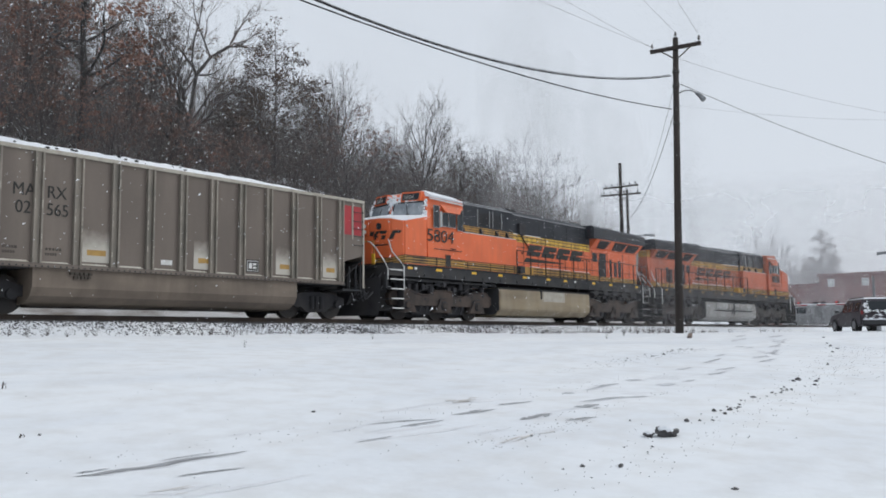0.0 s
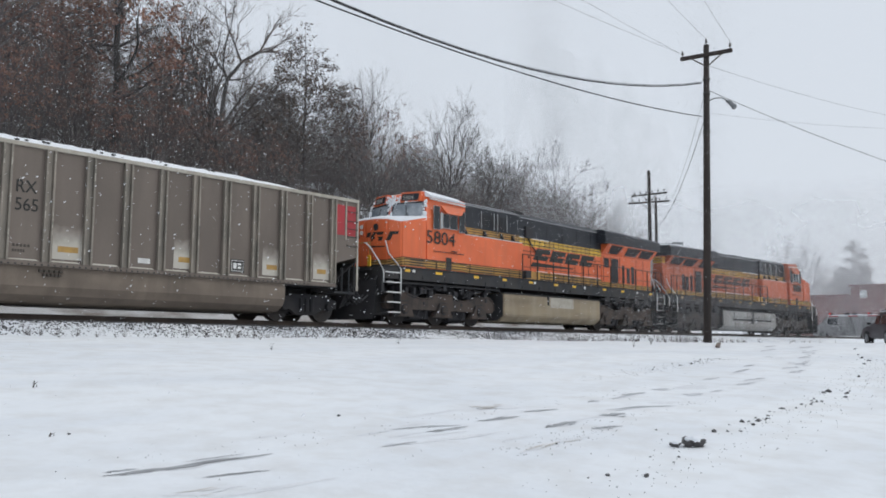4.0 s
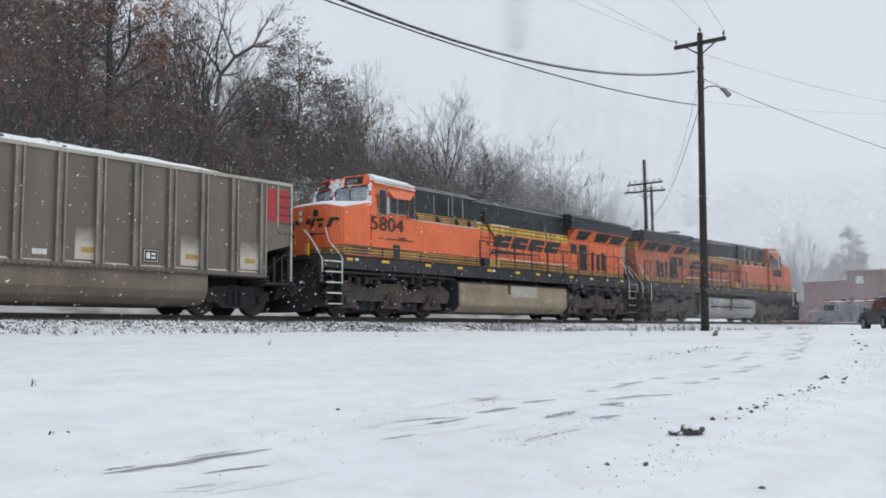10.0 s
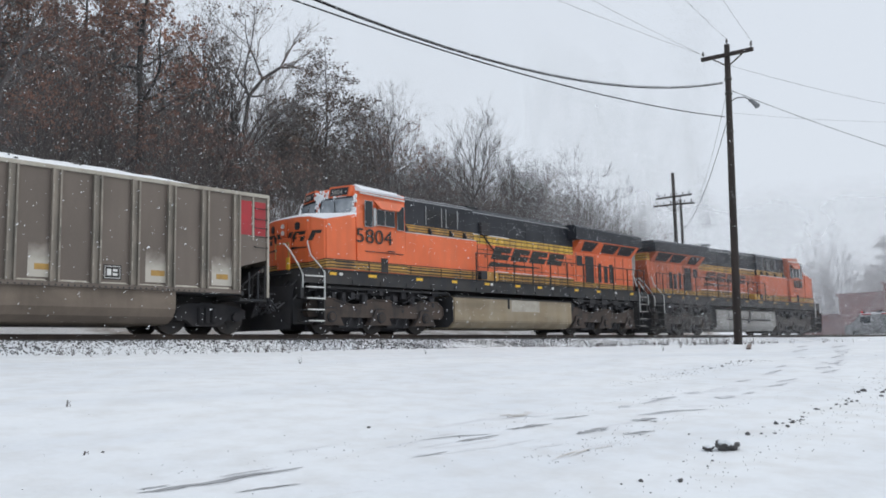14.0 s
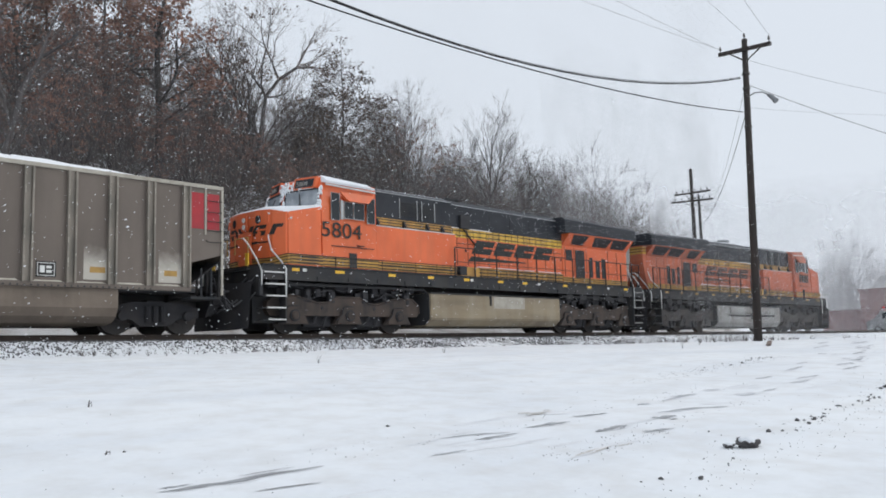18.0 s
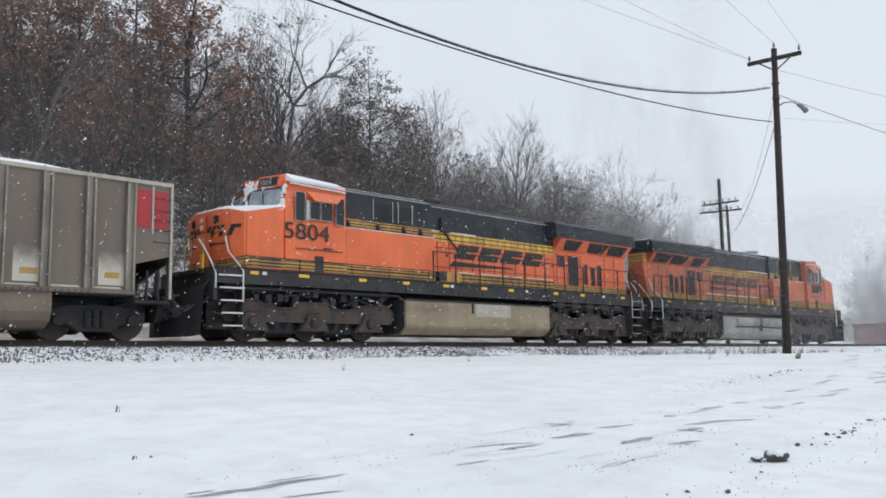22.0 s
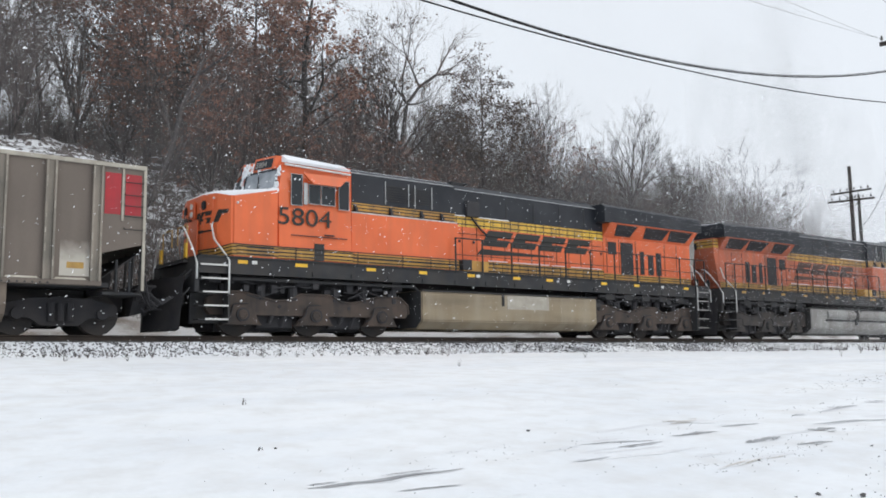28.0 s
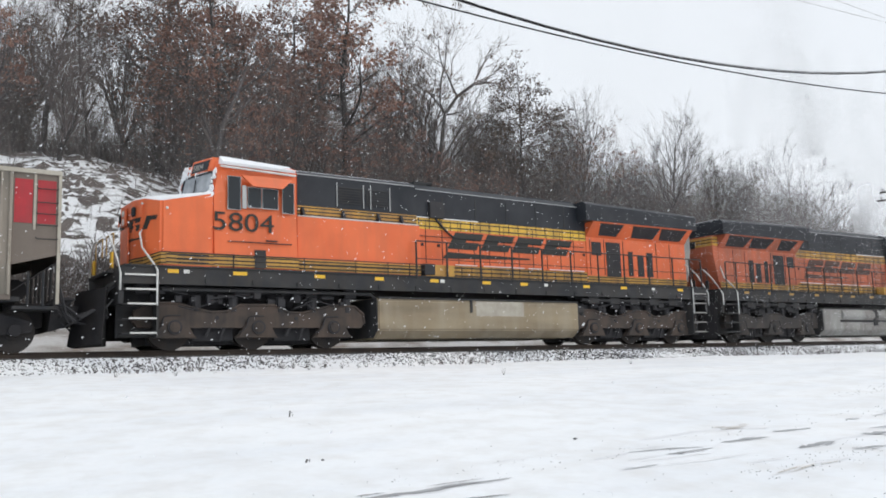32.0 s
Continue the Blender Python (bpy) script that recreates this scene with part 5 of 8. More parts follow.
    bm = BM()
    for _ in range(90):
        x = rr.uniform(-X + 0.2, X - 0.6)
        r = rr.uniform(0.015, 0.045)
        bmesh.ops.create_icosphere(bm, subdivisions=1, radius=r, matrix=Matrix.Translation((x, rr.choice((-1, 1)) * rr.uniform(W - 0.08, W + 0.02), Z1 + r * 0.3 + (0.1 if x < 3 else 0.0) * rr.random())) @ Matrix.Diagonal((1.6, 1, 0.7, 1)))
    lumps = part("coal_crumbs", bm, COAL, g, "coal crumbs along the rim")
    tagged(lumps, "coal crumbs along the rim", kind="stuff")
    bm = BM()
    box(bm, -X + 0.2, X - 0.2, -W + 0.1, W - 0.1, 3.2, 3.7)
    part("coal_load", bm, COAL, g, "dark coal load under snow")
    # patches, plates and lettering on both sides
    for s in (-1, 1):
        for x, w, z in ((-2.95, 0.8, 1.28), (0.3, 0.74, 1.28), (3.2, 0.68, 1.28), (5.12, 0.66, 1.28)):
            q = x if s < 0 else -x - w
            bm = BM()
            box(bm, q, q + w, min(s * W, s * (W + 0.004)), max(s * W, s * (W + 0.004)), z, z + 0.86)
            patch = part("reflector_backing", bm, CHALK, g, "chalky white patch fading upwards")
            bm = BM()
            box(bm, q + 0.15, q + w - 0.15, min(s * W, s * (W + 0.009)), max(s * W, s * (W + 0.009)), z + 0.17, z + 0.31)
            part("reflector", bm, OCHRE, patch, "yellow reflector")
        bm = BM()
        q = -0.72 if s < 0 else 0.38
        box(bm, q, q + 0.34, min(s * W, s * (W + 0.006)), max(s * W, s * (W + 0.006)), 1.34, 1.47)
        part("car_plate", bm, WHITE, g, "small white plate")
        bm = BM()
        q = 2.1 if s < 0 else -2.6
        box(bm, q, q + 0.46, min(s * W, s * (W + 0.004)), max(s * W, s * (W + 0.004)), 1.3, 1.66)
        pl = part("data_plate", bm, LETTER, g, "black data panel with white border")
        bm = BM()
        y = s * (W + 0.006)
        for x0, x1, z0, z1 in ((0.03, 0.43, 1.33, 1.345), (0.03, 0.43, 1.615, 1.63), (0.03, 0.045, 1.33, 1.63), (0.415, 0.43, 1.33, 1.63), (0.09, 0.2, 1.4, 1.56), (0.24, 0.36, 1.4, 1.46), (0.24, 0.36, 1.5, 1.56)):
            box(bm, q + x0, q + x1, min(y, y + s * 0.004), max(y, y + s * 0.004), z0, z1)
        part("data_mark", bm, WHITE, pl)
        for words, x, z in (("MA", -4.68, 2.76), ("RX", -3.86, 2.76), ("02", -4.6, 2.34), ("565", -3.86, 2.34)):
            m = pose(x, -W - 0.008, z, 90, 0, 0) if s < 0 else pose(-x - 9.0 + 0.2, W + 0.006, z, 90, 0, 180)
            lettering("car_mark", words, 0.42, LETTER, g, m, "worn dark lettering", width=0.9, bold=0.0)
        bm = BM()
        for x, z, w in ((-4.85, 1.5, 0.35), (-4.85, 1.38, 0.3), (-3.85, 1.5, 0.42), (-3.85, 1.38, 0.3), (-3.2, 0.95, 0.6), (-3.1, 0.86, 0.45)):
            q = x if s < 0 else -x - w
            for k in range(5):
                box(bm, q + k * w / 5, q + (k + 0.7) * w / 5, min(s * (W - 0.06 if z < 1 else W), s * (W + 0.004)), max(s * (W - 0.06 if z < 1 else W), s * (W + 0.004)), z, z + 0.06)
        part("small_lettering", bm, FAINT_LETTER, g, "small unreadable stencil bars", split=True)
    # end frame posts and brake gear at both ends
    for e in (-1, 1):
        bm = BM()
        for y in (-1.5, -0.9, -0.4, 0.4, 0.9, 1.5):
            rod(bm, [(e * (X - 0.05), y, 0.95), (e * (X - 0.02), y, 1.95)], 0.035)
        box(bm, min(e * (X - 0.9), e * X), max(e * (X - 0.9), e * X), -1.55, 1.55, 0.9, 0.96)
        for y in (-1.55, 1.55):
            rod(bm, [(e * (X - 0.6), y, 0.96), (e * (X - 0.6), y, 1.7)], 0.03)
            rod(bm, [(e * (X - 0.3), y, 0.96), (e * (X - 0.3), y, 1.7)], 0.03)
        part("end_platform", bm, SILL, g, split=True)
        bm = BM()
        for s in (-1, 1):
            for y in (0.55, 0.85):
                rod(bm, [(e * (X + 0.02), s * y, 0.9), (e * (X + 0.3), s * y, 0.55), (e * (X + 0.6), s * y * 0.8, 0.7)], 0.025)
        part("air_hose", bm, DARK, g, split=True)
    for e in (-1, 1):
        bm = BM()
        box(bm, min(e * (X + 0.02), e * (X + 0.42)), max(e * (X + 0.02), e * (X + 0.42)), -1.3, 1.3, 1.12, 1.17)
        for y in (-1.2, -0.6, 0.6, 1.2):
            hexa(bm, [(e * (X - 0.02), y, 0.8), (e * (X + 0.04), y, 0.8), (e * (X + 0.04), y + 0.06, 0.8), (e * (X - 0.02), y + 0.06, 0.8), (e * (X - 0.02), y, 1.12), (e * (X + 0.4), y, 1.12), (e * (X + 0.4), y + 0.06, 1.12), (e * (X - 0.02), y + 0.06, 1.12)])
        part("crossover_platform", bm, FREIGHT_BLACK, g)
        bm = BM()
        hexa(bm, [(e * (X + 0.35), -0.24, 0.68), (e * (X + 0.8), -0.2, 0.68), (e * (X + 0.8), 0.2, 0.68), (e * (X + 0.35), 0.24, 0.68), (e * (X + 0.35), -0.24, 1.08), (e * (X + 0.8), -0.2, 1.08), (e * (X + 0.8), 0.2, 1.08), (e * (X + 0.35), 0.24, 1.08)])
        part("coupler_knuckle", bm, FREIGHT_BLACK, g)
        # Tapered black block added to fill the dark gap between the cars.
        bm = BM()
        hexa(bm, [(e * (X - 0.05), -0.85, 0.45), (e * (X + 0.32), -0.7, 0.55), (e * (X + 0.32), 0.7, 0.55), (e * (X - 0.05), 0.85, 0.45),
                  (e * (X - 0.05), -1.25, 1.1), (e * (X + 0.36), -1.2, 1.1), (e * (X + 0.36), 1.2, 1.1), (e * (X - 0.05), 1.25, 1.1)])
        part("end_filler", bm, FREIGHT_BLACK, g, "black filler block at the coupler")
        bm = BM()
        for k, (y, z) in enumerate(((-1.5, 1.0), (-1.42, 0.9), (-1.3, 0.78), (-1.15, 1.02))):
            rod(bm, [(e * (X + 0.02), y, z + 0.5), (e * (X + 0.10), y, z + 0.2), (e * (X + 0.2 + 0.06 * k), y + 0.03, z - 0.2), (e * (X + 0.42), y + 0.1, z - 0.35 + 0.1 * k)], 0.022)
        part("tangled_hose", bm, DARK, g, "tangled black hoses at the corner", split=True)
        bm = BM()
        rr2 = random.Random(4)
        for k in range(7):
            y, dz = -1.35 + 0.2 * k, rr2.uniform(0.1, 0.4)
            rod(bm, [(e * (X - 0.1), y, 1.05), (e * (X + 0.25), y - 0.03, 1.05 - dz * 0.6), (e * (X + 0.55), y + 0.05, 0.9 - dz), (e * (X + 0.85), y + 0.1, 1.0 - dz * 0.5)], 0.03)
        part("brake_hose", bm, DARK, g, split=True)
        bm = BM()
        rod(bm, [(e * (X - 0.75), -0.9, 1.35), (e * (X - 0.75), 0.3, 1.35)], 0.24, 14)
        part("brake_reservoir", bm, FREIGHT_BLACK, g)
        bm = BM()
        box(bm, min(e * (X - 0.95), e * (X - 0.1)), max(e * (X - 0.95), e * (X - 0.1)), -0.5, 0.5, 0.55, 1.1, 0.04)
        part("draft_gear_box", bm, FREIGHT_BLACK, g)
        bm = BM()
        rod(bm, [(e * (X + 0.02), -1.45, 0.9), (e * (X + 0.12), -1.4, 0.75), (e * (X + 0.16), -0.3, 0.8), (e * (X + 0.5), -0.1, 0.95)], 0.02)
        part("uncoupling_lever", bm, FREIGHT_BLACK, g)
    # trucks
    for e in (-1, 1):
        xc = e * 5.3
        bm = BM()
        for s in (-1, 1):
            prism(bm, [(xc - 1.25, 0.42), (xc - 0.62, 0.36), (xc - 0.4, 0.2), (xc + 0.4, 0.2), (xc + 0.62, 0.36), (xc + 1.25, 0.42), (xc + 1.25, 0.66), (xc + 0.6, 0.82), (xc - 0.6, 0.82), (xc - 1.25, 0.66)],
                  min(s * 0.95, s * 1.12), max(s * 0.95, s * 1.12))
        bb = BM()
        box(bb, xc - 0.2, xc + 0.2, -1.1, 1.1, 0.45, 0.85)
        box(bb, xc - 1.15, xc + 1.15, -0.5, 0.5, 0.24, 0.44)
        truck = part("truck", bb, FREIGHT_BLACK, g, "black two-axle freight truck")
        part("side_frame", bm, FREIGHT_BLACK, truck, split=True)
        bm = BM()
        for s in (-1, 1):
            for x in (-0.2, 0, 0.2):
                rod(bm, [(xc + x, s * 1.14, 0.3), (xc + x, s * 1.14, 0.7)], 0.08, 8)
            for x in (-0.9, 0.9):
                rod(bm, [(xc + x, s * 1.1, 0.46), (xc + x, s * 1.24, 0.46)], 0.13, 14)
        part("spring", bm, FREIGHT_BLACK, truck, split=True)
        for x in (-0.9, 0.9):
            w = wheelset(truck, xc + x, 0.46, 0.46)
            WHEELS.append((w, (xc + x, 0, 0.46), 0.46, 1))
    return g


LOCO_A = locomotive("5804", TANK, 1, "orange diesel locomotive with black roof and snow on its cab", ORANGE)
LOCO_B = locomotive("", TANK_GREY, -1, "orange diesel locomotive coupled back to back, dulled by grime and painted-in haze", ORANGE_DULL)
GONDOLA = gondola()
A_X, B_X, G_X = 32.25, 54.06, 13.98

# ---------------------------------------------------------------- trees and brush
def tubes(segs, sides):
    """Tapered tubes for a list of (start, end, radius, radius), as vertices and faces."""
    p0 = np.array([s[0] for s in segs]); p1 = np.array([s[1] for s in segs])
    r0 = np.array([s[2] for s in segs])[:, None]; r1 = np.array([s[3] for s in segs])[:, None]
    d = p1 - p0
    d /= np.linalg.norm(d, axis=1)[:, None] + 1e-9
    ref = np.where(np.abs(d[:, 2:3]) < 0.9, np.array([[0, 0, 1.0]]), np.array([[1.0, 0, 0]]))
    u = np.cross(d, ref)
    u /= np.linalg.norm(u, axis=1)[:, None]
    v = np.cross(d, u)
    vs = np.empty((len(segs), 2 * sides, 3))
    for k in range(sides):
        a = 2 * math.pi * k / sides
        o = math.cos(a) * u + math.sin(a) * v
        vs[:, k], vs[:, sides + k] = p0 + o * r0, p1 + o * r1
    base = (np.arange(len(segs)) * 2 * sides)[:, None]
    fs = []
    for k in range(sides):
        j = (k + 1) % sides
        fs.append(np.concatenate([base + k, base + j, base + sides + j, base + sides + k], 1))
    return vs.reshape(-1, 3), np.concatenate(fs)


def ribbons(segs, rnd):
    """Hair-thin twigs, each a narrow tapering blade."""
    rs = np.random.RandomState(rnd.randint(0, 9999))
    p0 = np.array([s[0] for s in segs]); p1 = np.array([s[1] for s in segs])
    r0 = np.array([s[2] for s in segs])[:, None]; r1 = np.array([s[3] for s in segs])[:, None]
    d = p1 - p0
    u = np.cross(d, rs.normal(size=d.shape))
    u /= np.linalg.norm(u, axis=1)[:, None] + 1e-9
    vs = np.stack([p0 - u * r0, p0 + u * r0, p1 + u * r1, p1 - u * r1], 1)
    return vs.reshape(-1, 3), np.arange(len(segs) * 4).reshape(-1, 4)


def raw_mesh(name, vs, fs, material, smooth_it=False):
    me = bpy.data.meshes.new(name)
    me.from_pydata(vs.tolist() if hasattr(vs, "tolist") else vs, [], fs.tolist() if hasattr(fs, "tolist") else fs)
    me.materials.append(material)
    if smooth_it:
        me.shade_smooth()
    return me


def limb(rnd, segs, p, d, length, r, level, top, up=0.06, wander=0.16, bare=0.2, kids=1.0):
    """One limb that wanders as it grows and, along it, its smaller limbs."""
    n = (9, 7, 5, 4, 2)[level]
    q = r
    for i in range(n):
        w = wander * (0.6, 0.9, 1.0, 1.1, 1.2)[level]
        d = (d + Vector((rnd.gauss(0, w), rnd.gauss(0, w), rnd.gauss(0, w) + up))).normalized()
        e = p + d * length / n
        q1 = r * (1 - 0.72 * (i + 1) / n)
        segs.append((tuple(p), tuple(e), q, q1, level))
        frac = (i + 1) / n
        if level < top and frac > bare:
            k = kids * (1.25, 1.1, 0.9, 0.7, 0)[level]
            k = int(k) + int(rnd.random() < k - int(k)) + int(i == n - 1)
            for _ in range(k):
                side(rnd, segs, e, d, length * rnd.uniform(0.42, 0.72) * (1.2 - 0.45 * frac), q1, level, top, rnd.uniform(0.3, 0.75), up, wander, kids)
        p, q = e, q1


def side(rnd, segs, p, d, length, r, level, top, tilt, up, wander, kids):
    a = rnd.uniform(0, 2 * math.pi)
    s = d.cross(Vector((math.cos(a), math.sin(a), 0.3))).normalized()
    nd = (d * math.cos(tilt) + s * math.sin(tilt)).normalized()
    limb(rnd, segs, p.copy(), nd, length, max(0.006, r * rnd.uniform(0.55, 0.8)), level + 1, top, up, wander, 0.2, kids)


def grow_vase(rnd, segs, kids=1.0, lean=0.0, open_up=0.62, limbs=7):
    """A short bole that breaks into straight limbs, fanned upwards like a vase, each feathered with rising twigs."""
    p, d, r = Vector((0, 0, -0.4)), Vector((rnd.gauss(0, 0.06) + lean * 0.5, rnd.gauss(0, 0.06), 1)).normalized(), rnd.uniform(0.16, 0.2)
    for i in range(3):
        e = p + d * rnd.uniform(0.5, 0.8)
        segs.append((tuple(p), tuple(e), r * (1 - 0.06 * i), r * (1 - 0.06 * (i + 1)), 0))
        d = (d + Vector((rnd.gauss(0, 0.08), rnd.gauss(0, 0.08), 0.05))).normalized()
        p = e
    turn = rnd.uniform(0, 6.28)
    for k in range(limbs):
        a = turn + k * 2.4
        t = 0.08 if k == 0 else open_up * rnd.uniform(0.4, 1.25)
        nd = Vector((math.sin(t) * math.cos(a) + lean, math.sin(t) * math.sin(a), math.cos(t))).normalized()
        limb(rnd, segs, p - d * rnd.uniform(0, 0.9), nd, rnd.uniform(5.4, 7.6) * (1.06 - 0.25 * t), r * rnd.uniform(0.5, 0.72), 1, 4, 0.045, 0.085, 0.12, 1.3 * kids)


def grow_round(rnd, segs, kids=1.0):
    """A wider, rounder crown on a short bole."""
    grow_vase(rnd, segs, kids, 0.0, 0.95, 8)


def grow_lean(rnd, segs, kids=1.0):
    """A fan of limbs swept over to one side."""
    grow_vase(rnd, segs, kids, 0.35, 0.55, 6)


def grow_pin(rnd, segs, kids=1.0):
    """A straight leader with close laterals, shorter towards the tip."""
    p, r = Vector((0, 0, -0.4)), 0.11
    for i in range(26):
        e = p + Vector((rnd.gauss(0, 0.03), rnd.gauss(0, 0.03), 0.4))
        segs.append((tuple(p), tuple(e), r * (1 - i / 28), r * (1 - (i + 1) / 28), 0))
        if i > 3:
            for _ in range(5 if i < 12 else (3 if i < 19 else 2)):
                a, t = rnd.uniform(0, 6.28), rnd.uniform(0.8, 1.45)
                nd = Vector((math.sin(t) * math.cos(a), math.sin(t) * math.sin(a), math.cos(t)))
                ln = rnd.uniform(0.6, 1.05) * (2.7 * (1 - i / 26) ** 0.85 + 0.3)
                limb(rnd, segs, e.copy(), nd, ln, r * 0.3 * (1.1 - i / 28), 2, 4 if ln > 1.0 else 3, 0.05, 0.13, 0.1, kids * (0.7 + 0.45 * ln))
        p = e


def grow_oak(rnd, segs, kids=1.0):
    """A tall trunk with heavy level limbs in layers."""
    p, d, r = Vector((0, 0, -0.4)), Vector((rnd.gauss(0, 0.05), rnd.gauss(0, 0.05), 1)).normalized(), 0.19
    for i in range(13):
        e = p + d * 0.74
        segs.append((tuple(p), tuple(e), r * (1 - 0.062 * i), r * (1 - 0.062 * (i + 1)), 0))
        if i > 2:
            for _ in range(2):
                a, t = rnd.uniform(0, 6.28), rnd.uniform(0.7, 1.35)
                nd = Vector((math.sin(t) * math.cos(a), math.sin(t) * math.sin(a), math.cos(t)))
                limb(rnd, segs, e.copy(), nd, rnd.uniform(1.7, 3.7) * (1.15 - i / 20), r * 0.45 * (1.05 - i / 15), 1, 4, 0.05, 0.15, 0.25, 0.95 * kids)
        d = (d + Vector((rnd.gauss(0, 0.06), rnd.gauss(0, 0.06), 0.04))).normalized()
        p = e


def grow_bent(rnd, segs, kids=1.0):
    """A trunk that leans over, with a heavy crooked limb reaching out level to one side."""
    way = [(-0.2, 0, -2.4), (0, 0, -0.5), (0.3, 0.1, 1.8), (1.0, 0.2, 2.8), (1.9, 0.2, 3.45)]
    r = 0.15
    for k in range(4):
        p, e = Vector(way[k]), Vector(way[k + 1])
        segs.append((tuple(p), tuple(e), r, r * 0.84, 0))
        r *= 0.84
    tip = Vector(way[4])
    for d, ln in (((1, 0.1, 0.12), 2.0), ((0.9, -0.4, -0.1), 1.6), ((0.45, 0.1, 0.9), 2.6), ((0.75, 0.3, 0.5), 2.0), ((0.6, -0.2, 0.75), 2.2)):
        limb(rnd, segs, tip.copy(), Vector(d).normalized(), ln, r * 0.62, 2, 4, 0.02, 0.13, 0.1, 1.3)
    for k, d, ln in ((1, (-0.5, 0.2, 0.9), 5.4), (2, (-0.35, -0.2, 0.95), 4.6), (2, (-0.1, 0.4, 1), 4.2), (3, (-0.15, 0, 1), 3.6), (1, (-0.9, -0.3, 0.5), 3.4), (2, (0.8, 0.3, 0.1), 2.0)):
        limb(rnd, segs, Vector(way[k]), Vector(d).normalized(), ln, 0.065, 1, 4, 0.05, 0.15, 0.2, kids)


def grow_snag(rnd, segs, kids=1.0):
    """A dark trunk leaning out from the bank with a crook low down and a few short limbs."""
    way = [(-0.55, 0, -0.6), (-0.3, 0, 0.35), (0.05, 0, 0.75), (0.32, 0.1, 1.5), (0.75, 0.2, 2.9), (1.0, 0.3, 4.4), (1.6, 0.3, 5.8)]
    for k in range(6):
        segs.append((way[k], way[k + 1], 0.15 - 0.016 * k, 0.134 - 0.016 * k, 0))
    for k, d, ln in ((1, (-0.8, -0.2, 0.35), 1.1), (2, (-0.5, 0.1, 0.9), 1.9), (3, (0.7, -0.2, 0.7), 2.0), (4, (-0.4, 0.2, 0.9), 2.2), (5, (0.8, 0, 0.5), 2.2), (6, (0.3, 0.2, 0.9), 2.2), (6, (0.9, -0.2, 0.3), 1.8)):
        limb(rnd, segs, Vector(way[k]), Vector(d).normalized(), ln, 0.055, 1, 4, 0.05, 0.15, 0.2, kids)


def tree_kind(seed, form, leafy, leaf_material, label, twigs=5200, kids=1.0, stout=1.0):
    """A bare or leaf-holding tree 10 m high, at the origin: trunk with limbs, a crown of twigs, old leaves in clumps."""
    rnd = random.Random(seed)
    segs = []
    form(rnd, segs, kids)
    if form not in (grow_bent, grow_snag):
        f = 10.0 / float(np.percentile([s[1][2] for s in segs], 98.5))
        segs = [(tuple(c * f for c in s[0]), tuple(c * f for c in s[1]), s[2], s[3], s[4]) for s in segs]
    t = root("tree", label, "tree", "trees on the bank")
    thick = [(s[0], s[1], s[2] * stout, s[3] * stout) for s in segs if s[4] < 2]
    mid = [(s[0], s[1], s[2] * stout, s[3] * stout) for s in segs if s[4] == 2 and s[2] > 0.012]
    fine = [(s[0], s[1], stout * max(0.0085, s[2]), stout * max(0.004, s[3])) for s in segs if s[4] > 2 or (s[4] == 2 and s[2] <= 0.012)]
    rnd.shuffle(fine)
    fine = fine[:twigs]
    tr = new("trunk", raw_mesh("trunk", *tubes(thick, 6), BARK, True))
    tr.parent = t
    v0, f0 = tubes(mid, 3)
    v1, f1 = ribbons(fine, rnd)
    cr = new("crown", raw_mesh("crown", np.concatenate([v0, v1]), np.concatenate([f0, f1 + len(v0)]), TWIG))
    cr.parent = t
    if leafy:
        pts = [s[1] for s in fine[:max(20, int(300 * leafy))]]
        vs, fs = [], []
        for c0 in pts:
            big = rnd.uniform(0.6, 1.5)
            for _ in range(rnd.randint(8, 20)):
                c = Vector(c0) + Vector((rnd.gauss(0, 0.19), rnd.gauss(0, 0.19), rnd.gauss(0, 0.11) - 0.05)) * big
                a = Vector((rnd.gauss(0, 1), rnd.gauss(0, 1), rnd.gauss(0, 1))).normalized() * rnd.uniform(0.05, 0.10)
                b = a.cross(Vector((rnd.gauss(0, 1), rnd.gauss(0, 1), rnd.gauss(0, 1)))).normalized() * rnd.uniform(0.035, 0.065)
                k = len(vs)
                vs += [tuple(c - a), tuple(c + b), tuple(c + a), tuple(c - b + a * 0.2)]
                fs += [(k, k + 1, k + 2), (k, k + 2, k + 3)]
        lf = new("dry_leaves", raw_mesh("dry_leaves", vs, fs, leaf_material))
        lf.parent = t
        tagged(lf, "clinging rust-brown dry leaves")
    return t


def skyline(az):
    """Elevation of the tops of the wood, in degrees, for a bearing from the standing point."""
    return float(np.interp(az, [-30, 0, 20, 30, 34.3, 38, 40.3, 42, 44.9, 46.8, 48.5, 50.2, 52.6, 53.6, 55, 56.6, 58.5, 59.9, 60.8],
                           [29, 29, 28, 25.5, 21.8, 20.2, 19.0, 17.2, 17.3, 14.9, 14.3, 15.5, 13.9, 12.6, 11.6, 11.8, 10.3, 8.5, 7.0]))


OAK_LABEL, BARE_LABEL = "oak holding rust-brown dry leaves above dark limbs", "bare dark-limbed tree with fanned fine twigs"


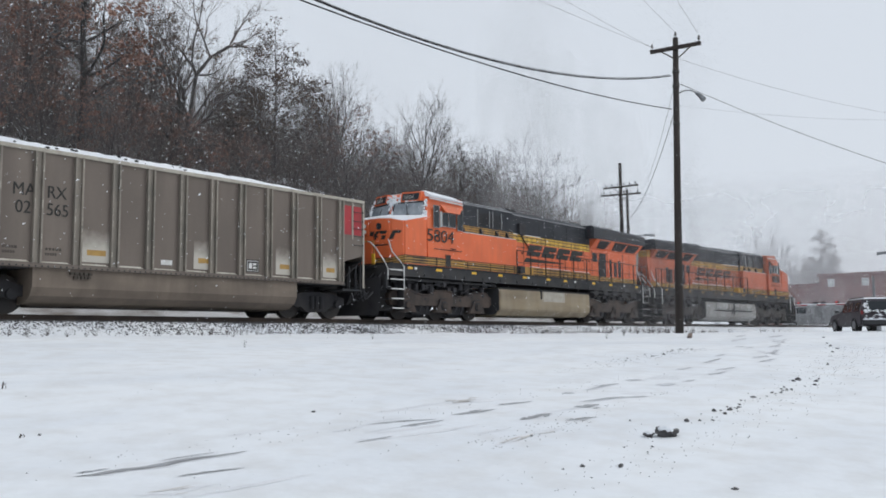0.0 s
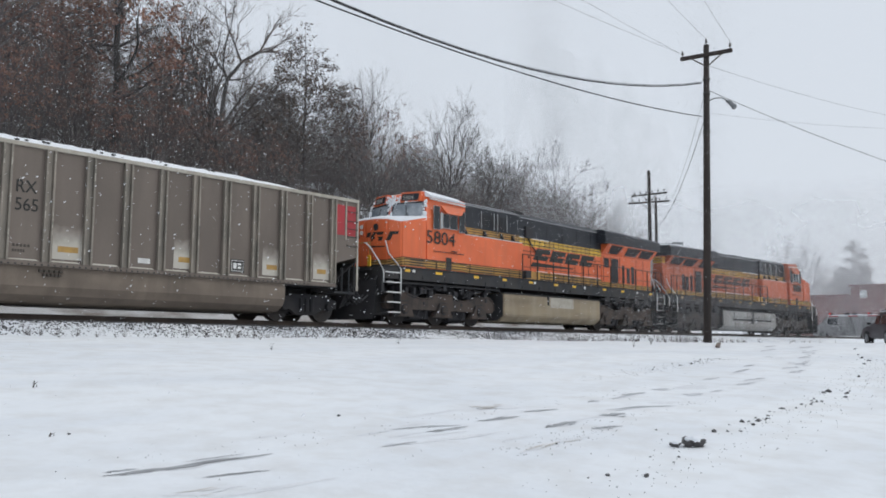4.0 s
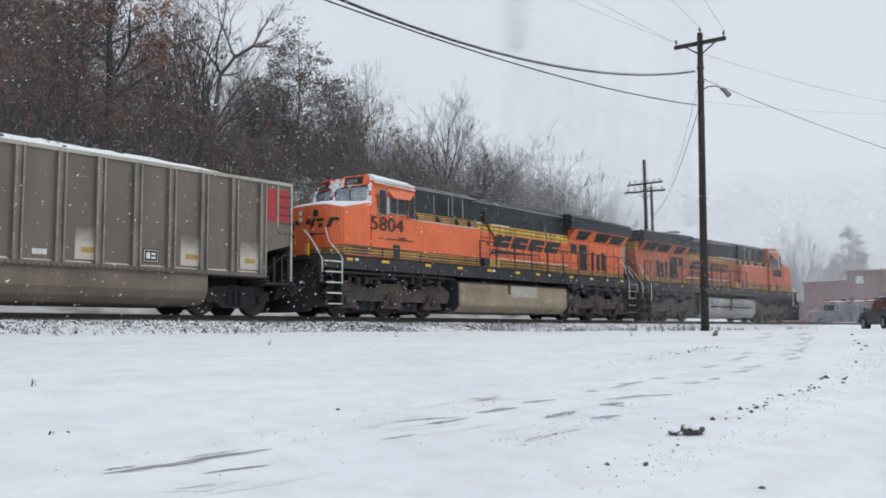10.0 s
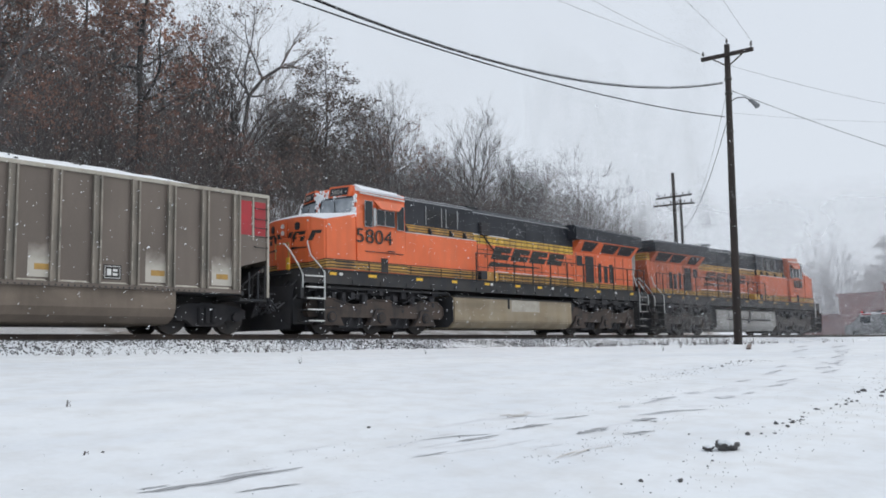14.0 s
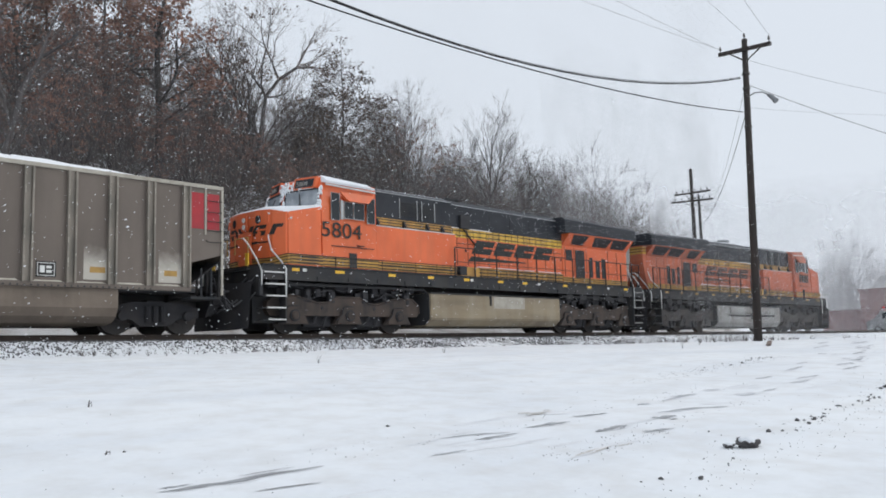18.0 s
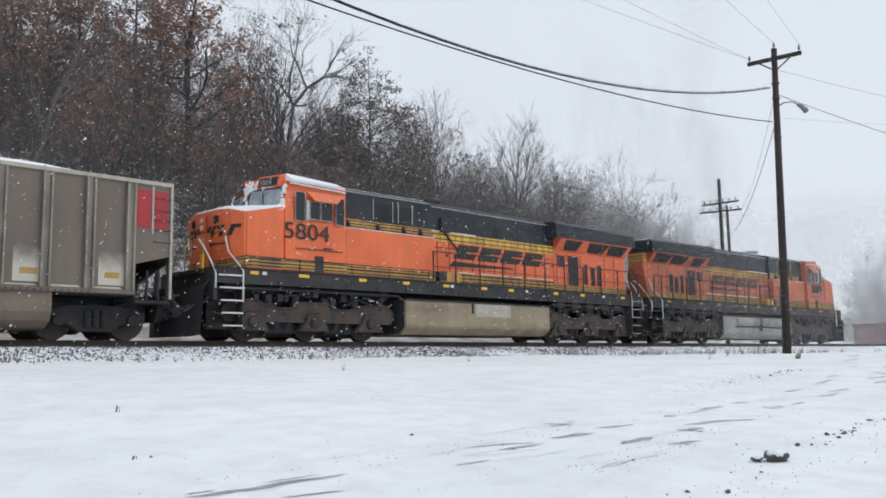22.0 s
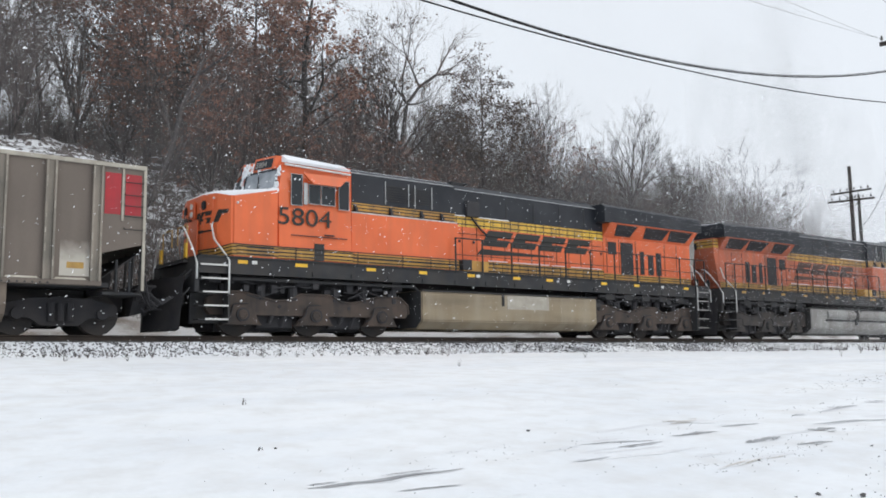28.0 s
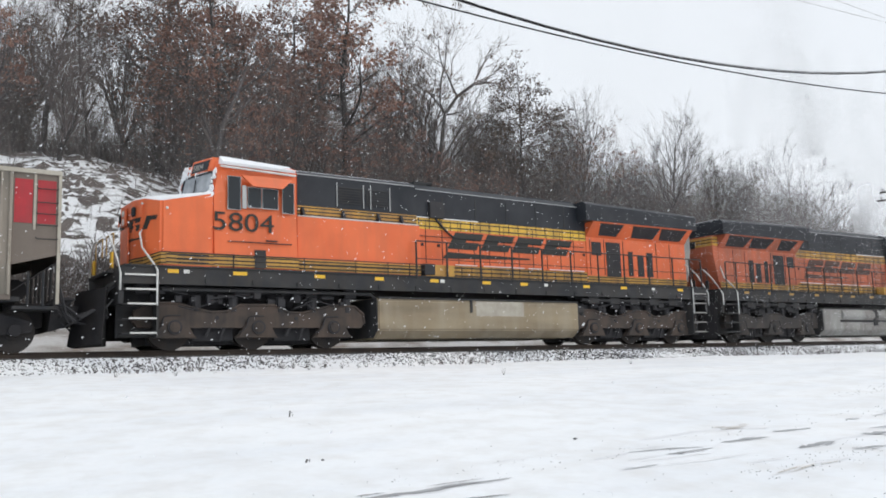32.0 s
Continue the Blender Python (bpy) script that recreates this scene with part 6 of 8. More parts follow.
def build_wood():
    kinds = {"oak": tree_kind(11, grow_oak, 0.8, LEAF, OAK_LABEL, 4600), "oak_two": tree_kind(23, grow_oak, 0.8, LEAF, OAK_LABEL, 4600),
             "oak_thin": tree_kind(12, grow_oak, 0.5, LEAF_DULL, "tall tree with thin dull brown leaves"),
             "pin": tree_kind(13, grow_pin, 1.5, LEAF_DULL, "narrow pointed oak with dull brown leaves", 7000),
             "bare": tree_kind(14, grow_vase, 0.0, LEAF, BARE_LABEL, 6000, 1.1, 1.25), "bare_two": tree_kind(15, grow_vase, 0.0, LEAF, BARE_LABEL, 6000, 1.1, 1.25),
             "red": tree_kind(16, grow_round, 0.9, LEAF, "round-crowned tree dense with reddish dead leaves"),
             "few": tree_kind(17, grow_round, 0.3, LEAF_DULL, "mostly bare tree with a few brown leaves"),
             "bare_tall": tree_kind(18, grow_oak, 0.0, LEAF, "tall bare tree with dark level limbs"),
             "fan": tree_kind(21, grow_vase, 0.0, LEAF, BARE_LABEL, 6500, 1.1, 1.25), "broad": tree_kind(22, grow_round, 0.0, LEAF, "broad bare tree with long fanned limbs", 7500, 1.1, 1.35),
             "round": tree_kind(26, grow_round, 0.0, LEAF, "broad bare tree with long fanned limbs", 7500, 1.0, 1.35),
             "lean": tree_kind(24, grow_lean, 0.0, LEAF, "bare tree with its limbs swept to one side", 6500, 1.1, 1.25),
             "bent": tree_kind(19, grow_bent, 0.12, LEAF_DULL, "leaning tree with one heavy crooked limb", 6500)}
    rnd = random.Random(77)
    # bearing, distance back, bearing height of the top, kind, width
    spots = [(9.6, 38, 24.5, "oak_thin", 1.0), (12.3, 36.5, 24.5, "bare_tall", 0.7), (10.6, 36.5, 22, "lean", 0.8), (14.2, 39, 24, "bare", 0.6), (16.6, 39, 25.5, "oak_two", 1.1), (20.3, 35.5, 25.5, "oak", 1.05),
             (23.8, 34.5, 20.6, "red", 0.95), (24.8, 37.5, 24.0, "oak_two", 1.05), (28.3, 35.5, 25.0, "oak", 1.25), (31.2, 38.5, 21.8, "few", 0.8),
             (35.9, 34.0, 13.8, "red", 0.8)]
    spots += [(30.2, 33.5, 16.8, "red", 0.9), (34.2, 38.0, 21.9, "few", 1.0), (40.3, 36, 19.6, "pin", 1.25), (43.0, 39, 16.6, "fan", 0.7), (44.1, 38, 17.0, "bare_two", 0.8),
             (37.4, 41, 17.0, "bare_two", 0.8), (44.8, 34.5, 15.0, "red", 0.95), (42.6, 35.5, 14.2, "few", 0.8), (26.6, 43, 23.0, "oak", 1.0), (47.2, 38.5, 13.6, "bare", 0.8), (49.9, 36.5, 15.4, "broad", 0.95),
             (52.0, 36.0, 13.5, "lean", 0.9), (53.7, 35.0, 12.2, "fan", 0.75), (55.1, 44, 11.7, "broad", 0.9), (56.7, 46, 11.6, "broad", 1.1), (58.3, 43, 10.2, "broad", 1.1), (57.4, 39, 9.8, "round", 1.1), (55.9, 40, 10.6, "round", 1.1),
             (59.4, 39.0, 8.6, "broad", 0.9), (41.6, 34.5, 12.3, "few", 0.8), (47.6, 34.0, 12.3, "few", 0.8), (51.2, 33.5, 11.0, "few", 0.9)]
    spots += [(18.5, 37, 25, "oak", 1.15), (21.8, 39, 23.5, "oak_two", 1.0), (6.5, 37, 24, "oak", 1.0), (22.3, 33.8, 19, "red", 0.9),
              (4.0, 40, 25, "oak", 1.1), (17.0, 36.8, 20, "red", 0.8), (26.3, 34.2, 17.5, "red", 0.85), (32.8, 34.5, 15.5, "red", 0.8), (38.6, 35, 13.0, "red", 0.7)]
    turned = {"lean": -35.0}
    spots = [(math.tan(radians(a)) * y, y, el, k, w) for a, y, el, k, w in spots]
    for y0, y1, st, lo_f, hi_f in ((41, 44, 5.2, 0.52, 0.74), (45, 49, 5.4, 0.62, 0.82), (50, 56, 6.0, 0.68, 0.86)):
        x = -8.0 + rnd.uniform(0, 2)
        while x < 95:
            y = rnd.uniform(y0, y1)
            az = math.degrees(math.atan2(x, y))
            if -8 < az < 59.5:
                k = rnd.choice(("oak", "oak_two", "red", "oak_thin", "few")) if rnd.random() < (0.7 if az < 34 else 0.2) else rnd.choice(("bare", "bare_two", "bare_tall", "few") if az < 38 else ("fan", "bare", "broad", "few"))
                if not (10.5 < az < 15.8 and y > 44):
                    spots.append((x, y, skyline(az) * rnd.uniform(lo_f, hi_f) * (1.0 if az < 42 else 0.84), k, rnd.uniform(0.8, 1.05)))
            x += st * rnd.uniform(0.7, 1.3)
    used = set()
    for x, y, el, k, w in spots:
        g = ground_z(x, y)
        h = max(3.5, min(19, math.tan(radians(el)) * math.hypot(x, y) + 1.5 - g))
        m = pose(x, y, g - 0.15, rnd.gauss(0, 2), rnd.gauss(0, 2), turned.get(k, rnd.uniform(0, 360)))
        if k in used:
            t = copy_thing(kinds[k], m)
        else:
            used.add(k)
            t = kinds[k]
            t.matrix_basis = m
        s = h / 10.0
        t.scale = (s * w, s * w, s)
    snag = tree_kind(27, grow_snag, 0.0, LEAF, "dark crooked trunk leaning out of the snowy bank", 900, 1.0, 1.3)
    snag.matrix_basis = pose(11.1, 32.6, ground_z(11.1, 32.6), 0, 0, -20)
    kinds["bent"].matrix_basis = pose(25.7, 37, 1.5 + 45.05 * math.tan(radians(14.5)), 0, 0, -34.8)


build_wood()


def build_brush():
    """Tangled undergrowth and saplings along the foot and face of the bank."""
    rnd = random.Random(31)
    segs = []
    for _ in range(5200):
        x = rnd.uniform(-16, 88)
        y = rnd.uniform(29.5, 52)
        az = math.degrees(math.atan2(x, y))
        if not -18 < az < 61.5:
            continue
        if az < 17.5 and 30.5 < y < 36.2 and rnd.random() < 0.93:
            continue
        g = Vector((x, y, ground_z(x, y) - 0.05))
        big = rnd.random() < 0.4
        for _ in range(rnd.randint(3, 6)):
            h = rnd.uniform(0.5, 1.6) * (2.6 if big else 1)
            d = Vector((rnd.gauss(0, 0.45), rnd.gauss(0, 0.45), 1)).normalized()
            p = g.copy()
            for i in range(2):
                e = p + d * h / 2
                segs.append((tuple(p), tuple(e), 0.016 - 0.006 * i, 0.010 - 0.006 * i))
                for _ in range(2):
                    dd = (d + Vector((rnd.gauss(0, 0.6), rnd.gauss(0, 0.6), rnd.gauss(0, 0.3)))).normalized()
                    segs.append((tuple(e), tuple(e + dd * h * rnd.uniform(0.2, 0.45)), 0.009, 0.004))
                d = (d + Vector((rnd.gauss(0, 0.25), rnd.gauss(0, 0.25), 0.05))).normalized()
                p = e
    # dark scrub along the foot of the bank
    for k in range(2500):
        x, y = (rnd.uniform(-2, 50), rnd.uniform(28.4, 36)) if k < 1800 else (rnd.uniform(-2, 13), rnd.uniform(28.2, 30.4))
        if y > 30.4 and math.degrees(math.atan2(x, y)) < 18:
            continue
        g = Vector((x, y, ground_z(x, y) - 0.05))
        for _ in range(rnd.randint(4, 8)):
            d = Vector((rnd.gauss(0, 0.5), rnd.gauss(0, 0.5), 1)).normalized() * rnd.uniform(0.4, 1.5)
            segs.append((tuple(g), tuple(g + d), 0.016, 0.007))
            for _ in range(2):
                q = g + d * rnd.uniform(0.4, 1)
                segs.append((tuple(q), tuple(q + Vector((rnd.gauss(0, 0.25), rnd.gauss(0, 0.25), rnd.gauss(0.1, 0.2)))), 0.011, 0.005))
    # thin saplings standing close in the wood
    for _ in range(1500):
        x, y = rnd.uniform(-16, 84), rnd.uniform(36.5, 56)
        if not -18 < math.degrees(math.atan2(x, y)) < 60.5 or (x > 30 and rnd.random() < 0.5):
            continue
        g = Vector((x, y, ground_z(x, y) - 0.05))
        h = rnd.uniform(2.0, 6.0) * (1 if x < 45 else 0.6)
        d = Vector((rnd.gauss(0, 0.22), rnd.gauss(0, 0.22), 1)).normalized()
        p = g
        for i in range(4):
            e = p + d * h / 4
            segs.append((tuple(p), tuple(e), 0.026 - 0.005 * i, 0.021 - 0.005 * i))
            for _ in range(3 if i else 1):
                dd = (d * 0.8 + Vector((rnd.gauss(0, 0.6), rnd.gauss(0, 0.6), rnd.gauss(0.1, 0.3)))).normalized()
                q = p.lerp(e, rnd.random())
                segs.append((tuple(q), tuple(q + dd * h * rnd.uniform(0.1, 0.28)), 0.011, 0.005))
            d = (d + Vector((rnd.gauss(0, 0.12), rnd.gauss(0, 0.12), 0.05))).normalized()
            p = e
    tagged(new("undergrowth", raw_mesh("undergrowth", *ribbons(segs, rnd), BRUSH)), "tangled dead brown brush on the snowy bank", "brush", kind="stuff")
    # fallen leaves, stones and low weeds breaking the snow of the bank
    vs, fs = [], []
    for _ in range(10500):
        x, y = rnd.uniform(-8, 24), rnd.uniform(29.4, 40)
        if noise.noise(Vector((x * 0.5, y * 0.5, 4))) < rnd.uniform(-0.25, 0.55):
            continue
        z = ground_z(x, y)
        r = rnd.uniform(0.03, 0.15)
        k = len(vs)
        for i in range(5):
            a = i * 1.257 + rnd.random()
            dx, dy = r * math.cos(a) * rnd.uniform(0.7, 1.7), r * math.sin(a) * rnd.uniform(0.5, 1.1)
            vs.append((x + dx, y + dy, ground_z(x + dx, y + dy) - 0.02))
        vs.append((x, y, z + r * rnd.uniform(0.3, 0.9)))
        fs += [(k + i, k + (i + 1) % 5, k + 5) for i in range(5)]
    for _ in range(420):
        x, y = rnd.uniform(-6, 22), rnd.uniform(29.2, 37)
        a, b, h = rnd.uniform(0.12, 0.55), rnd.uniform(0.06, 0.2), rnd.uniform(0.05, 0.2)
        k, tw = len(vs), rnd.gauss(0, 0.25)
        for i in range(7):
            an = i * 0.898
            dx, dy = a * math.cos(an) * rnd.uniform(0.7, 1.2), b * math.sin(an) * rnd.uniform(0.7, 1.2)
            vs.append((x + dx, y + dy + dx * tw, ground_z(x + dx, y + dy) - 0.05))
        for i in range(7):
            q = vs[k + i]
            vs.append((x + (q[0] - x) * 0.8, y + (q[1] - y) * 0.8 + 0.05, q[2] + h * rnd.uniform(0.7, 1.2)))
        fs += [(k + i, k + (i + 1) % 7, k + 7 + (i + 1) % 7, k + 7 + i) for i in range(7)] + [tuple(k + 7 + i for i in range(7))]
    tagged(new("bank_litter", raw_mesh("bank_litter", vs, fs, BRUSH)), "dark leaf litter and stones showing through snow", "leaf litter", kind="stuff")


build_brush()


def build_deep_wood():
    """The close-set twigs and stems of the wood's depth, behind the trees that stand out singly."""
    rs = np.random.RandomState(57)

    def spread(count, y0, y1, lo, hi):
        az, y = rs.uniform(-12, 59.5, count), rs.uniform(y0, y1, count)
        x = y * np.tan(np.radians(az))
        top = np.array([skyline(a) for a in az]) * np.minimum(0.93, rs.uniform(lo, hi, count) - 0.13 * (az > 41) - 0.13 * ((az > 23) & (az < 37)) - 0.36 * ((az > 9) & (az < 16)))
        g = np.array([ground_z(a, b) for a, b in zip(x, y)])
        return x, y, g, np.maximum(1.0, np.tan(np.radians(top)) * np.hypot(x, y) + 1.5 - g)

    # stems that fork and lean
    p0, p1, r0, r1 = [], [], [], []
    x, y, g, h = spread(900, 44, 72, 0.5, 0.86)
    for k in range(900):
        p = np.array((x[k], y[k], g[k] - 0.1))
        d = np.array((rs.normal(0, 0.16), rs.normal(0, 0.16), 1.0))
        for i in range(5):
            e = p + d * h[k] / 5
            r = 0.055 * (1 - 0.18 * i)
            p0.append(p); p1.append(e); r0.append(r); r1.append(r * 0.8)
            for _ in range(2):
                dd = d + rs.normal(0, 0.6, 3)
                p0.append(e); p1.append(e + dd * h[k] * 0.13); r0.append(r * 0.5); r1.append(r * 0.2)
            d = d + rs.normal(0, 0.16, 3) * (1, 1, 0.2)
            p = e
    # fine twigs at every angle, thickest low down
    n = DEEP_TWIGS
    x, y, g, h = spread(n, 42, 70, 0.62, 0.86)
    z = g + h * np.clip(rs.beta(1.0, 1.8, n), 0, 0.98)
    a = np.stack([x, y, z], 1)
    clump = rs.normal(0, 1, (n, 3)) + np.array((0, 0, 0.55))
    clump /= np.linalg.norm(clump, axis=1)[:, None]
    b = a + clump * rs.uniform(0.5, 1.7, n)[:, None]
    segs = list(zip(np.concatenate([p0, a]), np.concatenate([p1, b]), np.concatenate([r0, np.full(n, 0.017)]), np.concatenate([r1, np.full(n, 0.008)])))
    tagged(new("deep_wood", raw_mesh("deep_wood", *ribbons(segs, random.Random(5)), BRUSH)), "dense grey-brown bare wood filling the bank behind", "woodland", kind="stuff")


DEEP_TWIGS = 52000
build_deep_wood()

# ---------------------------------------------------------------- poles and wires
def bearing(az, el, d):
    """The place d metres off along the ground on a bearing (from +y towards +x) and elevation from the eye."""
    a = radians(az)
    return Vector((d * math.sin(a), d * math.cos(a), EYE[2] + d * math.tan(radians(el))))


def insulators(parent, pts, h=0.16):
    for p in pts:
        bm = BM()
        rod(bm, [p, p + Vector((0, 0, h * 0.5))], 0.02, 6)
        rod(bm, [p + Vector((0, 0, h * 0.4)), p + Vector((0, 0, h * 0.7)), p + Vector((0, 0, h))], 0.06, 8, 0.03)
        part("insulator", bm, CERAMIC, parent)


P_D = 37.3
P_BASE = bearing(66.29, 0.25, P_D)
P_TOP = bearing(66.71, 18.6, P_D)


def p_at(f):
    return P_BASE + (P_TOP - P_BASE) * f


def street_pole():
    po = root("utility_pole", "tall dark creosoted utility pole with crossarm and lamp bracket", "utility pole", "utility poles")
    bm = BM()
    rod(bm, [P_BASE - Vector((0, 0, 0.5)), p_at(0.5), P_TOP], 0.17, 12, 0.115)
    part("shaft", bm, POLE, po, "dark creosoted timber shaft", True)
    a, b = bearing(65.10, 17.86, P_D + 0.3), bearing(68.28, 18.15, P_D - 0.5)
    bm = BM()
    d = (b - a).normalized()
    s = d.cross(Vector((0, 0, 1))).normalized() * 0.06
    u = Vector((0, 0, 0.075))
    hexa(bm, [a - s - u, b - s - u, b + s - u, a + s - u, a - s + u, b - s + u, b + s + u, a + s + u])
    part("crossarm", bm, POLE, po)
    c = p_at(0.925)
    bm = BM()
    for q in (a + (b - a) * 0.22, a + (b - a) * 0.8):
        rod(bm, [q - u, c - s], 0.03, 5)
    part("brace", bm, POLE, po)
    insulators(po, [a + d * 0.08 + u, b - d * 0.08 + u, P_TOP], 0.26)
    lamp = bearing(67.99, 14.84, P_D - 1.0)
    q = p_at(0.80)
    bm = BM()
    rod(bm, [q, q + (lamp - q) * 0.35 + Vector((0, 0, 0.22)), q + (lamp - q) * 0.7 + Vector((0, 0, 0.28)), lamp + Vector((0, 0, 0.16))], 0.025, 6)
    arm = part("lamp_arm", bm, GALV, po, "thin galvanised lamp arm", True)
    bm = BM()
    e = (lamp - q).normalized()
    rod(bm, [lamp - e * 0.12 + Vector((0, 0, 0.17)), lamp + Vector((0, 0, 0.15)), lamp + e * 0.12 + Vector((0, 0, 0.09)), lamp + e * 0.26 + Vector((0, 0, 0.0)), lamp + e * 0.32 + Vector((0, 0, -0.04))], 0.06, 10, 0.12)
    part("lamp_head", bm, GALV, arm, "unlit grey street lamp head", True)
    bm = BM()
    for f in (0.70, 0.83, 0.88):
        q = p_at(f)
        rod(bm, [q + Vector((0, 0, -0.04)), q + Vector((0, 0, 0.04))], 0.155, 12)
    part("band", bm, POLE_GREY, po, split=True)
    return a, b


ARM_L, ARM_R = street_pole()


def line_pole(az, d, el_top, arms, name_label, r=0.15, grey=False):
    """A railway line pole with one or two many-pin crossarms set across the line of sight."""
    po = root("telegraph_pole", name_label, "utility pole", "utility poles")
    top = bearing(az, el_top, d)
    foot = Vector((top.x, top.y, ground_z(top.x, top.y) - 0.3))
    bm = BM()
    rod(bm, [foot, top], r, 10, r * 0.7)
    part("shaft", bm, POLE_GREY if grey else POLE, po, "", True)
    side = Vector((math.cos(radians(az + 8)), -math.sin(radians(az + 8)), 0))
    for el, half, pins, tip in arms:
        c = bearing(az, el, d - 0.15)
        u, w = Vector((0, 0, 0.055)), Vector((math.sin(radians(az)), math.cos(radians(az)), 0)) * 0.05
        a, b = c - side * half - Vector((0, 0, tip)), c + side * half + Vector((0, 0, tip))
        bm = BM()
        hexa(bm, [a - w - u, b - w - u, b + w - u, a + w - u, a - w + u, b - w + u, b + w + u, a + w + u])
        part("crossarm", bm, POLE, po)
        insulators(po, [a + (b - a) * ((k + 0.5) / pins) + u for k in range(pins) if abs((k + 0.5) / pins - 0.5) > 0.08], 0.2)
        bm = BM()
        for q in (a + (b - a) * 0.3, a + (b - a) * 0.7):
            rod(bm, [q - u, c - Vector((0, 0, 0.5))], 0.02, 5)
        part("brace", bm, POLE, po)
    return top


line_pole(62.92, 58.0, 11.05, ((9.55, 1.15, 6, 0.06), (9.05, 1.3, 6, 0.02)), "dark line pole with two crossarms of glass insulators")
line_pole(63.32, 62.0, 9.35, (), "short weathered grey pole behind the line pole", 0.13, True)


def wire(a, b, sag, r, label, dark=True, n=26):
    a, b = Vector(a), Vector(b)
    bm = BM()
    rod(bm, [a + (b - a) * (k / n) - Vector((0, 0, 4 * sag * (k / n) * (1 - k / n))) for k in range(n + 1)], r, 5)
    thing("overhead_wire", bm, CABLE, label, "wire", "overhead wires", smooth=True)


LEFT_POLE = Vector((-7.0, 15.0, 0))


def build_wires():
    """Cables along the street, service lines over the road and the drops to the line poles."""
    far = lambda z: (LEFT_POLE.x, LEFT_POLE.y, z)
    wire(Vector((34.2, 15.0, 12.43)), far(13.13), 3.2, 0.023, "heavy black telephone cable sagging along the street")
    wire(Vector((34.2, 15.0, 11.0)), far(10.56), 1.34, 0.02, "heavy black telephone cable sagging along the street")
    wire(Vector((34.2, 15.0, 12.48)), far(13.16), 3.2, 0.012, "thin messenger wire beside the cable")
    over = [(ARM_L, (-7.0, 17.5, 13.6)), (ARM_L + Vector((0.25, 0, 0)), (-7.0, 14.0, 13.6)), (P_TOP, (0.5, 8.5, 13.9)), (ARM_R, (2.5, 6.0, 13.6))]
    for a, b in over:
        wire(a + Vector((0, 0, 0.25)), b, 0.5, 0.005, "thin bare power line")
    wire(p_at(0.93), (62, 8.4, 14.7), 0.5, 0.0055, "thin power line across the road")
    wire(p_at(0.845), (46, 4.4, 7.4), 0.35, 0.011, "service cable running to a house")
    wire(p_at(0.765), (62, 8.0, 14.9), 0.4, 0.004, "thin wire across the sky")
    wire(p_at(0.765), (55.4, 27.8, 9.6), 0.8, 0.014, "slack service drop to the grey pole")
    wire(p_at(0.86), (54.1, 26.0, 11.3), 0.5, 0.007, "slack thin drop to the line pole")


build_wires()


def street_lamp(az, el, d, reach):
    """A far street lamp: thin pole, bracket arm and flat head."""
    head = bearing(az, el, d)
    side = Vector((math.cos(radians(az)), -math.sin(radians(az)), 0)) * reach
    foot = head + side
    g = ground_z(foot.x, foot.y)
    lamp = root("street_lamp", "far grey street lamp with a bracket arm, unlit", "street lamp", "street lamps")
    bm = BM()
    rod(bm, [(foot.x, foot.y, g - 0.2), (foot.x, foot.y, head.z - 0.3)], 0.09, 8, 0.06)
    part("pole", bm, GALV, lamp, "", True)
    bm = BM()
    rod(bm, [(foot.x, foot.y, head.z - 0.35), foot + (head - foot) * 0.3 + Vector((0, 0, -0.05)), head], 0.04, 6)
    part("arm", bm, GALV, lamp, "", True)
    bm = BM()
    a = head - side.normalized() * 0.45
    rod(bm, [head + side.normalized() * 0.3, head, a + Vector((0, 0, -0.03)), a - side.normalized() * 0.2 + Vector((0, 0, -0.06))], 0.10, 8, 0.12)
    part("lamp_head", bm, GALV, lamp, "grey lamp head", True)


street_lamp(64.5, 6.4, 78.0, -2.6)
street_lamp(78.3, 4.7, 70.0, 2.4)


# ---------------------------------------------------------------- far side of the crossing
def brick_building(x0, x1, y0, y1, h, z, label, wins):
    b = root("brick_building", label, "building", "buildings past the crossing")
    bm = BM()
    box(bm, x0, x1, y0, y1, z - 0.5, z + h)
    part("wall", bm, BRICK, b, "dull red brick wall")
    bm = BM()
    box(bm, x0 - 0.15, x1 + 0.15, y0 - 0.15, y1 + 0.15, z + h, z + h + 0.25)
    part("parapet", bm, BRICK, b, "brick parapet")
    for yy, zz, w, hh in wins:
        bm = BM()
        box(bm, x0 - 0.06, x0 + 0.02, yy, yy + w, z + zz, z + zz + hh)
        win = part("window", bm, WHITE, b, "pale-framed window")
        for i in range(2):
            for j in range(2):
                bm = BM()
                box(bm, x0 - 0.08, x0 - 0.055, yy + 0.06 + i * w / 2, yy + w / 2 - 0.06 + i * w / 2, z + zz + 0.06 + j * hh / 2, z + zz + hh / 2 - 0.06 + j * hh / 2)
                part("pane", bm, STEEL_FRAME, win)
    return b


brick_building(103, 130, 28.4, 33.2, 4.4, 2.5, "low dull red brick building with a flat roof", ())
brick_building(104, 126, 33.25, 37.8, 2.2, 2.5, "single-storey brick shed beside the larger building", ())
brick_building(102.6, 128, -20, 28.35, 5.4, 2.5, "dull red brick building with small pale windows", ((26.7, 4.2, 0.7, 0.8), (23.2, 4.2, 0.7, 0.8)))


